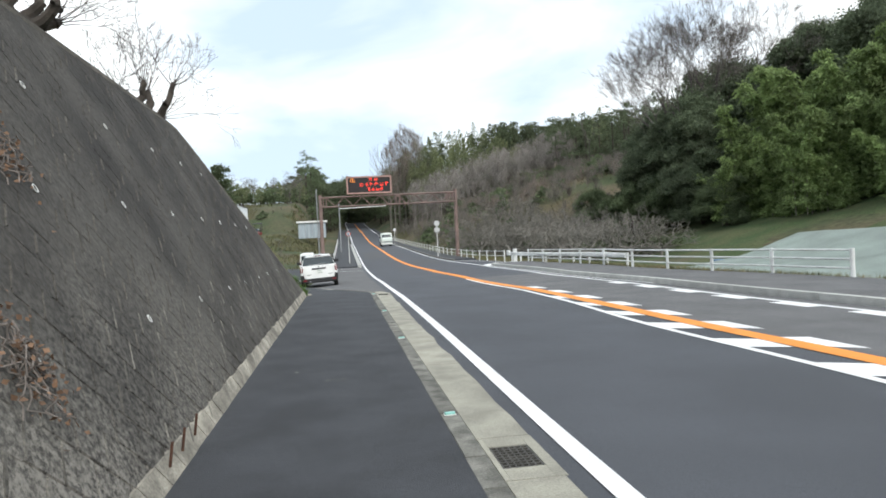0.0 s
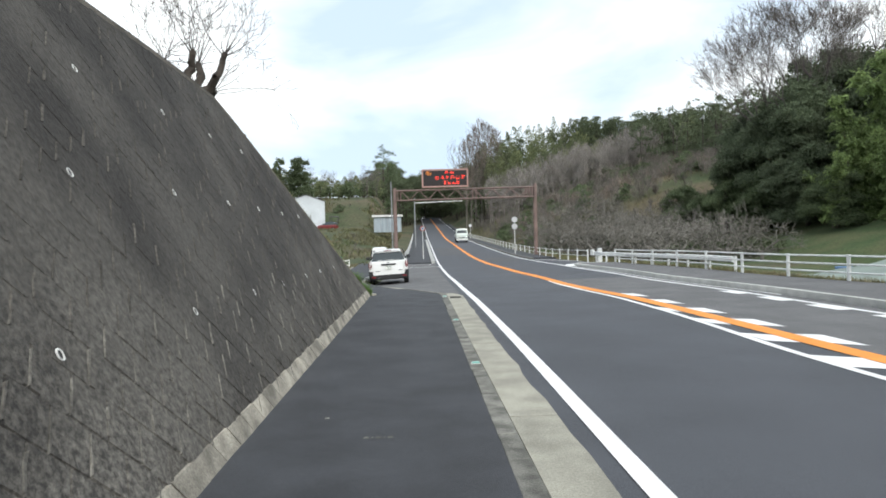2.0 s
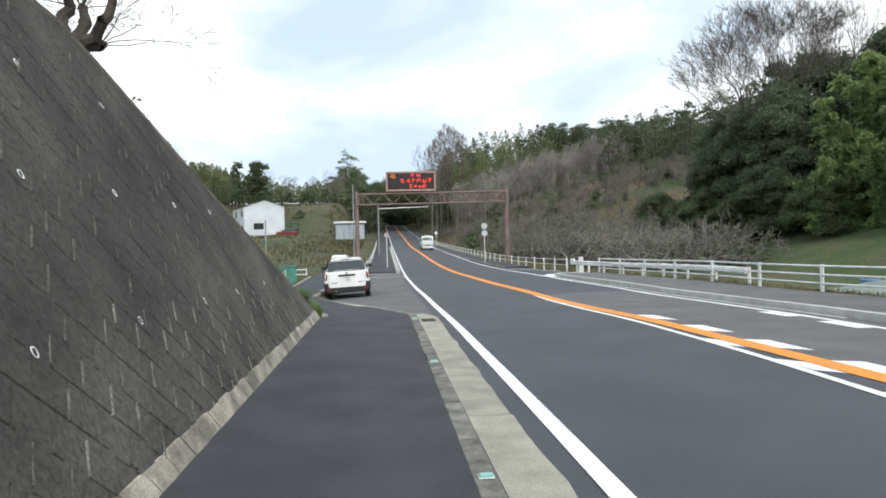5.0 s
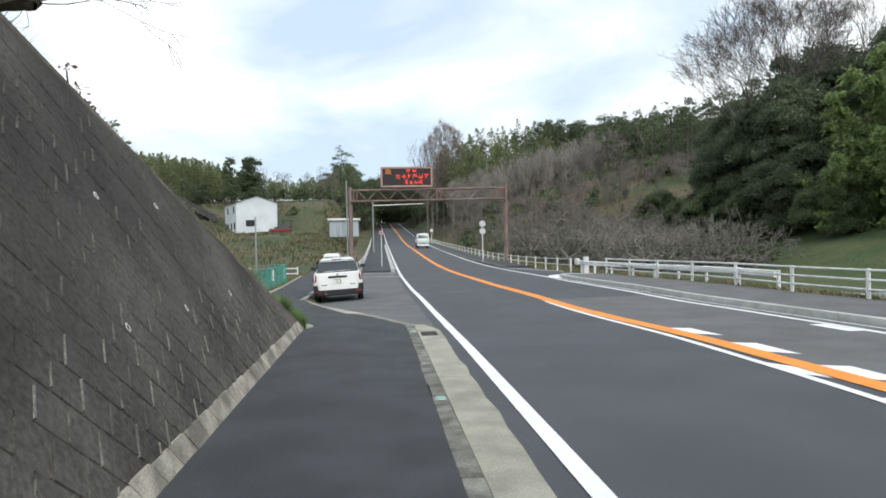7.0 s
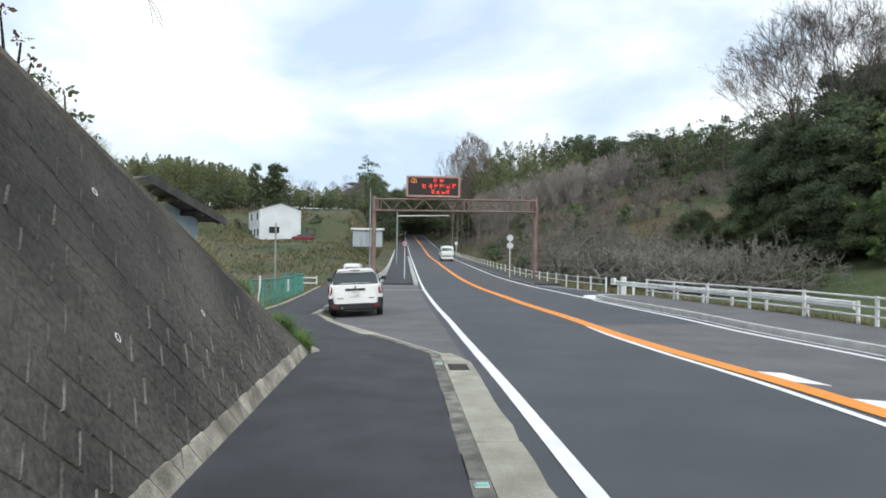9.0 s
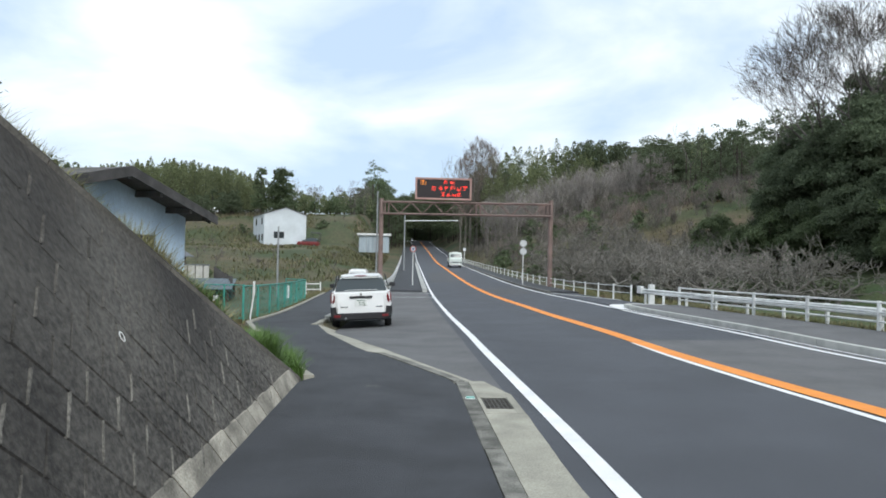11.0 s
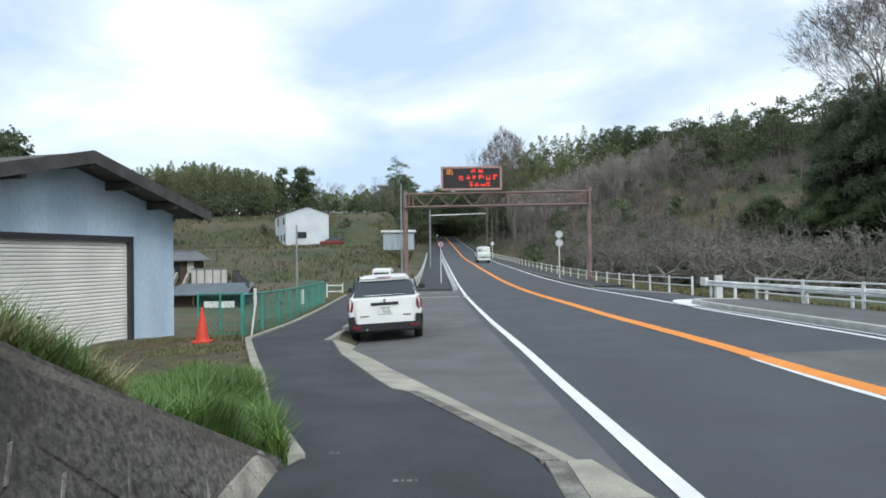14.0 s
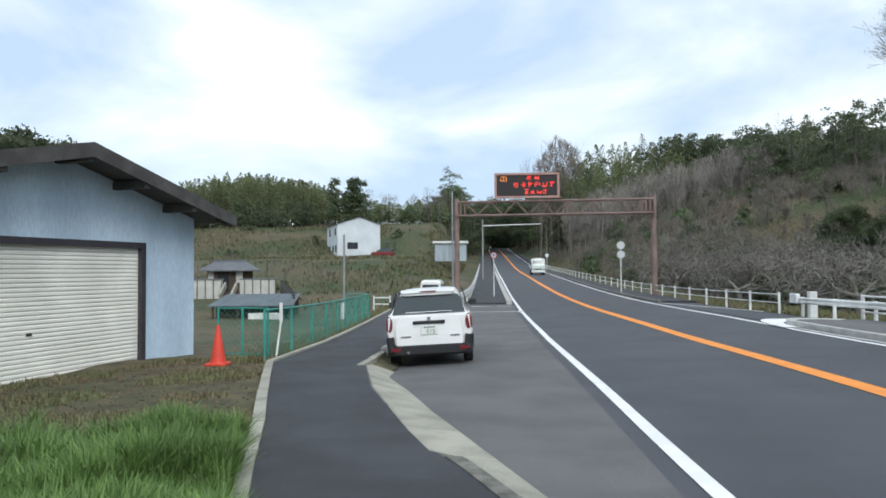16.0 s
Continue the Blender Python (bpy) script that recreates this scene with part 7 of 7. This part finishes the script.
# dark undergrowth among the orchard trees
for _ in range(60):
    y = rnd.uniform(52, 84)
    x = 17.5 + 0.02 * (84 - y) + 8.5 * rnd.random()
    far_round(x, y, rnd.uniform(0.9, 1.7), rnd.uniform(0.9, 1.5), ev_p, ev_d, 90)
# brown and grey scrub that closes the open slope
for _ in range(420):
    y = rnd.uniform(92, 141)
    x = RISE_X(y) + 2 + (62 - RISE_X(y)) * rnd.random()
    h = rnd.uniform(1.2, 3.2) * (0.7 + 0.6 * smooth(110, 140, y))
    if noise.noise(Vector((x * 0.09, y * 0.09, 4))) > 0.42:
        continue
    if rnd.random() < 0.6:
        far_brush(x, y, h, 0.7 * h, tg_p, tg_d, 110, 0.05)
    elif rnd.random() < 0.6:
        far_brush(x, y, h * 0.8, 0.8 * h, tb_p, tb_d, 70, 0.05)
    else:
        far_round(x, y, 0.6 * h, 0.6 * h, ev2_p, ev2_d, 90)
# undergrowth on the slopes
for _ in range(330):
    y = rnd.uniform(74, 150)
    x = RISE_X(y) - 2 + (rnd.random() ** 1.4) * 60
    if x < 12.5:
        continue
    if rnd.random() < 0.75:
        h = rnd.uniform(1.2, 3.0)
        far_bare(x, y, h, 0.03)
        far_brush(x, y, h, h * 0.4, tg_p, tg_d, 70, 0.1)
    else:
        far_round(x, y, rnd.uniform(0.8, 1.8), rnd.uniform(0.8, 1.6), ev2_p, ev2_d, 60)
for _ in range(70):
    x, y = rnd.uniform(-80, -3), rnd.uniform(150, 215)
    far_round(x, y, rnd.uniform(2, 4), rnd.uniform(1.8, 2.6), ev2_p, ev2_d, 24)
# left-hand hill: bamboo wood on the crest, single tall trees, bare orchard rows below
for _ in range(420):
    x = rnd.uniform(-72, -31)
    y = rnd.uniform(150, 172)
    h = 9.8 * (1 - 0.38 * min(1, abs(x + 50) / 20) ** 2)
    far_plume(x, y, h * rnd.uniform(0.82, 1.10), 1.3, 360)
for _ in range(60):
    x, y = rnd.uniform(-70, -33), rnd.uniform(146, 150)
    far_round(x, y, rnd.uniform(2.5, 5), 2.0, ev_p, ev_d)
for x, y, h, w in ((-28.2, 147, 9.5, 2.0), (-24.2, 148, 9.3, 2.9), (-25.5, 150, 8.6, 2.3)):
    for _ in range(4):
        far_round(x, y, h, w, ev2_p, ev2_d, 60)
for _ in range(95):
    x, y = rnd.uniform(-31, -4), rnd.uniform(158, 215)
    q = rnd.random()
    if q < 0.35:
        far_round(x, y, rnd.uniform(2.5, 4.5), rnd.uniform(1.6, 2.4), ev2_p, ev2_d)
    elif q < 0.55:
        far_plume(x, y, rnd.uniform(4, 6), 1.6)
    else:
        h = rnd.uniform(5, 7.5)
        far_bare(x, y, h)
        far_brush(x, y, h, h * 0.3, tg_p, tg_d, 160)
for _ in range(170):
    x, y = rnd.uniform(-62, -5), rnd.uniform(80, 148)
    if -25 < x < -10 and 98 < y < 134 or -12 < x < -4 and y > 108 and y < 122:
        continue
    if rnd.random() < 0.86:
        far_bare(x, y, rnd.uniform(0.5, 1.6), 0.03)
    elif y > 118:
        far_round(x, y, rnd.uniform(0.6, 1.5), rnd.uniform(0.9, 1.5), ev2_p, ev2_d, 60)
# dark trees behind the garage
for _ in range(26):
    x, y = rnd.uniform(-44, -30), rnd.uniform(68, 78)
    far_round(x, y, rnd.uniform(13.5, 14.7) - 4 * smooth(-36, -30, x), 3.0, ev_p, ev_d, 90)
# a few shrubs round the farm and the field
for x, y, h in ((-17.4, 75, 0.9), (-16.6, 75.5, 1.1), (-22.5, 66, 0.8), (-3.6, 66, 0.9)):
    far_round(x, y, h, h * 0.5, sh_p, sh_d, 400)


def wood(name, P, D, size, long, droop, material, label):
    p, d = np.concatenate(P), np.concatenate(D)
    ax, ay = leaf_axes(rng, d, size, long, droop)
    tagged(quads(name, p, ax, ay, material), label, "woods", kind="stuff")


# far leaf tone: lightened for distance haze, then toned down below M_LEAF_DK
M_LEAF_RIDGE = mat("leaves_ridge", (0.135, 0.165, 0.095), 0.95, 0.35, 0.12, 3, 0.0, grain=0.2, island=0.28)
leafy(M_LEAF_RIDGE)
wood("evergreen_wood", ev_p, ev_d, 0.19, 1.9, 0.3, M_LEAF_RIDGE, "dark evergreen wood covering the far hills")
wood("mixed_wood", ev2_p, ev2_d, 0.18, 1.6, 0.2, M_LEAF_MID, "mixed green trees and shrubs on the slopes")
wood("field_shrub", sh_p, sh_d, 0.12, 1.6, 0.2, M_LEAF_MID, "small rounded shrubs round the field")
M_LEAF_FAR = mat("leaves_bamboo_far", (0.225, 0.255, 0.13), 0.9, 0.35, 0.12, 3, 0.0, grain=0.2, island=0.3)
leafy(M_LEAF_FAR)
wood("bamboo_wood", ba_p, ba_d, 0.18, 2.4, 0.7, M_LEAF_FAR, "tall feathery bamboo wood along the ridge")
M_BRUSH_BROWN = mat("brown_twigs", (0.21, 0.172, 0.145), 0.95, 0.3, 0.3, 20, 0.0, grain=0.2, island=0.3)


def brush(name, P, D, size, material, label):
    p, d = np.concatenate(P), np.concatenate(D)
    ax, ay = leaf_axes(rng, d, size, 24, 0.0, 0.32)
    tagged(quads(name, p, ax, ay, material), label, "woods", kind="stuff")


brush("slender_twigs", tw_p, tw_d, 0.55, M_TWIG_PALE, "pale fine twigs of the slender bare trees")
brush("scrub_twigs", tg_p, tg_d, 0.42, M_TWIG_GREY, "fine grey twigs of the hillside scrub")
brush("brown_crowns", tb_p, tb_d, 0.75, M_BRUSH_BROWN, "fine brown twigs of tall bare trees")
tagged(trunks.make("wood_trunks", M_BARK), "dark trunks within the far woods", "woods", kind="stuff")
tagged(pales.make("slender_wood", M_TWIG_PALE), "pale slender bare trees along the slope top", "woods", kind="stuff")
tagged(greys.make("bare_wood", M_TWIG_GREY), "bare grey-brown trees on the hillside", "woods", kind="stuff")


# ---- dead vines and tufts hanging on the wall
def vine(y0, v0, seed, label):
    rv = random.Random(seed)
    t = thing("dead_vine", label, "vine", "dead vines on the wall")
    L = Limbs()
    for _ in range(26):
        y, v = y0 + rv.gauss(0, 0.12), v0 + rv.gauss(0, 0.12)
        p = Vector(wall_pt(y, v, 0.03))
        for k in range(6):
            y += rv.gauss(0, 0.035)
            v -= rv.uniform(0.0, 0.07)
            q = Vector(wall_pt(y, v, rv.uniform(0.02, 0.09)))
            L.seg(p, q, 0.005, 0.004, 4)
            p = q
    L.make("stem", M_TWIG, t)
    rg = np.random.default_rng(seed)
    n = 130
    c = np.array([wall_pt(y0 + rv.gauss(0, 0.14), v0 - 0.1 + rv.gauss(0, 0.16), rv.uniform(0.03, 0.10)) for _ in range(n)])
    ax, ay = leaf_axes(rg, np.tile(np.array((1.0, 0, -0.2)), (n, 1)), 0.017, 1.4, 0.3)
    tagged(quads("leaf", c, ax, ay, M_DEADLEAF, t), kind="stuff")


for i, (y, v) in enumerate(((3.75, 1.75), (3.5, 1.35), (4.0, 1.05), (3.9, 2.1), (5.2, 2.35))):
    vine(y, v, 60 + i, "withered brown vine clinging to the wall")
# rusty bar ends at the foot of the wall
M_RUST = mat("rust", (0.09, 0.04, 0.025), 0.9, 0.4, 20, 80, 0.2, grain=0.3)
for y in (5.0, 5.35, 5.75):
    t = thing("bar_end", "short rusty steel bar end at the wall foot", "steel bar", "rusty bar ends")
    p = Vector(wall_pt(y, 0.10, 0.02))
    part("bar", tubem(p, p + Vector((0.02, 0.01, 0.16)), 0.010, n=8), M_RUST, t)

# ---- grass
def blades(name, spots, material, label, seed):
    """Bent blades: spots of (x, y, z, height, width)."""
    rg = np.random.default_rng(seed)
    s = np.array(spots, np.float32)
    n = len(s)
    a = rg.random(n) * 6.283
    lean = rg.random(n) * 0.85 + 0.05
    h, w = s[:, 3], s[:, 4]
    dx, dy = np.cos(a), np.sin(a)
    v = np.empty((n, 5, 3), np.float32)
    for k, (hh, ww, ll) in enumerate(((0, 1, 0), (0, -1, 0), (0.55, -0.8, 0.3), (0.55, 0.8, 0.3), (1.0, 0, 1.0))):
        v[:, k, 0] = s[:, 0] + dx * h * lean * ll - dy * w * ww
        v[:, k, 1] = s[:, 1] + dy * h * lean * ll + dx * w * ww
        v[:, k, 2] = s[:, 2] + h * hh * (1 - 0.2 * lean * ll)
    idx = np.arange(n, dtype=np.int32)[:, None] * 5
    loops = np.concatenate((idx + np.array([[0, 1, 2, 3]]), idx + np.array([[3, 2, 4]])), 1).ravel().astype(np.int32)
    starts = (np.arange(n, dtype=np.int32)[:, None] * 7 + np.array([[0, 4]])).ravel().astype(np.int32)
    me = bpy.data.meshes.new(name)
    me.vertices.add(5 * n)
    me.vertices.foreach_set("co", v.ravel())
    me.loops.add(7 * n)
    me.loops.foreach_set("vertex_index", loops)
    me.polygons.add(2 * n)
    me.polygons.foreach_set("loop_start", starts)
    me.update(calc_edges=True)
    me.validate()
    me.materials.append(material)
    return tagged(new(name, me), label, "grass", kind="stuff")


rnd = random.Random(15)
green, dry, short = [], [], []


def edge_left(y):
    return lerp_line([(x - 0.13, yy) for x, yy in EDGE], y)


for _ in range(90000):
    y = 19.2 + 6.0 * rnd.random() ** 1.1
    x1 = edge_left(y) if y > 21.45 else WALL_X - WALL_SLOPE * TOP_LINE(y) - 0.14
    x = x1 - abs(rnd.gauss(0, 1.1)) if rnd.random() < 0.5 else x1 - rnd.random() * 4.2
    clump = noise.noise(Vector((x * 1.6, y * 1.6, 0)))
    if clump < -0.5 + 0.5 * max(0, y - 23.6) + 0.3 * max(0, x1 - x - 2.6):
        continue
    tall = (0.34 + 0.26 * clump) * (1 - 0.25 * smooth(23.4, 25, y))
    green.append((x, y, hill(x, y) - 0.02, tall * rnd.uniform(0.5, 1.2), rnd.uniform(0.004, 0.009)))
for _ in range(52000):
    y = 13.8 + 9.8 * rnd.random()
    x1 = WALL_X - WALL_SLOPE * max(0, TOP_LINE(y)) - 0.16
    x = x1 - abs(rnd.gauss(0, 0.9))
    tuft = 0.6 + 0.55 * smooth(15, 17, y) * (1 - smooth(19.5, 20.5, y)) + 1.2 * max(0, noise.noise(Vector((x * 1.3, y * 1.3, 7))))
    if y > 19.5 and x > x1 - 0.9 or y > 21.4:
        x = (edge_left(y) if y > 21.4 else x1) - 1.7 - rnd.random() * 3.2
        tuft *= 1.5 + 0.5 * smooth(2.2, 4, -x)
    dry.append((x, y, hill(x, y) - 0.02, tuft * rnd.uniform(0.06, 0.26), rnd.uniform(0.003, 0.008)))
for _ in range(26000):
    y = 24 + 8.0 * rnd.random()
    x1 = edge_left(y)
    x = x1 - rnd.random() * 4.2
    if noise.noise(Vector((x * 0.8, y * 0.8, 4))) < -0.05:
        continue
    short.append((x, y, hill(x, y) - 0.01, rnd.uniform(0.02, 0.10), rnd.uniform(0.004, 0.009)))
M_VERGE = mat("verge_grass", (0.13, 0.145, 0.055), 0.8, 0.35, 0.7, 8, 0.0, grain=0.2, island=0.4, col2=(0.17, 0.135, 0.075))
bank = []
for _ in range(62000):
    y = 15.0 + 5.0 * rnd.random()
    x = WALL_X - WALL_SLOPE * max(0, TOP_LINE(y)) - 0.17 - abs(rnd.gauss(0, 0.7))
    bank.append((x, y, hill(x, y) - 0.02, rnd.uniform(0.12, 0.30) * (0.7 + 0.9 * max(0, noise.noise(Vector((x * 1.5, y * 1.5, 9))) + 0.2)), rnd.uniform(0.004, 0.010)))
M_BANK = mat("bank_blades", (0.32, 0.33, 0.13), 0.8, 0.35, 0.9, 8, 0.0, grain=0.2, island=0.4, col2=(0.39, 0.34, 0.19))
blades("bank_grass", bank, M_BANK, "matted yellow-green grass along the wall top", 5)
blades("green_grass", green, M_BLADE, "lush bright green grass on the verge", 1)
blades("dry_grass", dry, M_BLADE_DRY, "dry straw-coloured grass on the bank top", 2)
blades("short_grass", short, M_VERGE, "sparse short grass and litter before the garage", 3)
verge = []
for _ in range(16000):
    y = 13 + 48 * rnd.random()
    x = RAIL_X(y) + 0.22 + abs(rnd.gauss(0, 0.25)) + (rnd.random() * 3 if rnd.random() < 0.4 else 0)
    verge.append((x, y, hill(x, y) - 0.02, rnd.uniform(0.08, 0.30), rnd.uniform(0.006, 0.014)))
for _ in range(9000):
    y = 31 + 28 * rnd.random()
    x = edge_left(y) - abs(rnd.gauss(0, 0.5)) - 0.02
    verge.append((x, y, hill(x, y) - 0.02, rnd.uniform(0.04, 0.2), rnd.uniform(0.005, 0.012)))
blades("verge_grass", verge, M_VERGE, "ragged verge grass along the railings", 4)

# ---- rough growth over the fields and slopes, litter before the garage
rough, turf = [], []
for _ in range(34000):
    y = 56 + 95 * rnd.random() ** 0.8
    x = -3.2 - 58 * rnd.random() ** 1.3
    if -24 < x < -12 and 119 < y < 134 or -26 < x < -15 and 69 < y < 80 or -17 < x < -10.5 and 56 < y < 63:
        continue
    patch = noise.noise(Vector((x * 0.12, y * 0.12, 2))) + 0.5 * noise.noise(Vector((x * 0.5, y * 0.3, 5)))
    if patch < -0.12:
        continue
    k = 0.5 + y / 110
    (rough if patch > 0.16 else turf).append((x, y, hill(x, y) - 0.05, k * rnd.uniform(0.12, 0.45), k * rnd.uniform(0.02, 0.06)))
for _ in range(30000):
    y = 30 + 115 * rnd.random()
    x = RAIL_X(y) + 1.2 + (RISE_X(y) + 24 - RAIL_X(y)) * rnd.random()
    patch = noise.noise(Vector((x * 0.12, y * 0.12, 8))) + 0.5 * noise.noise(Vector((x * 0.5, y * 0.5, 1)))
    if patch < -0.15 or y < 62 and x > 17:
        continue
    k = 0.4 + y / 120
    (rough if patch > 0.2 and y > 66 else turf).append((x, y, hill(x, y) - 0.05, k * rnd.uniform(0.10, 0.34), k * rnd.uniform(0.02, 0.05)))
M_ROUGH = mat("rough_growth", (0.165, 0.135, 0.085), 0.95, 0.4, 0.15, 3, 0.0, grain=0.25, island=0.4, col2=(0.12, 0.125, 0.06))
M_TURF = mat("field_turf", (0.085, 0.105, 0.045), 0.95, 0.4, 0.15, 3, 0.0, grain=0.25, island=0.4, col2=(0.125, 0.115, 0.06))
blades("rough_growth", rough, M_ROUGH, "rank brown growth over the hillsides", 11)
blades("field_turf", turf, M_TURF, "coarse dull green turf over fields and slopes", 12)
rg = np.random.default_rng(91)
n = 5200
yy = 23.6 + 8.6 * rg.random(n)
xx = np.array([edge_left(v) for v in yy]) - 0.04 - 4.6 * rg.random(n)
zz = np.array([hill(a, b) for a, b in zip(xx, yy)]) + 0.012
ax, ay = leaf_axes(rg, np.tile(np.array((0.0, 0.0, 0.25)), (n, 1)), 0.024, 1.7, 0.0, 1.0)
ax[:, 2] *= 0.35
ay[:, 2] *= 0.35
tagged(quads("leaf_litter", np.stack((xx, yy, zz), 1), ax, ay, M_DEADLEAF), "scattered dead leaves on bare earth before the garage", "leaf litter", kind="stuff")
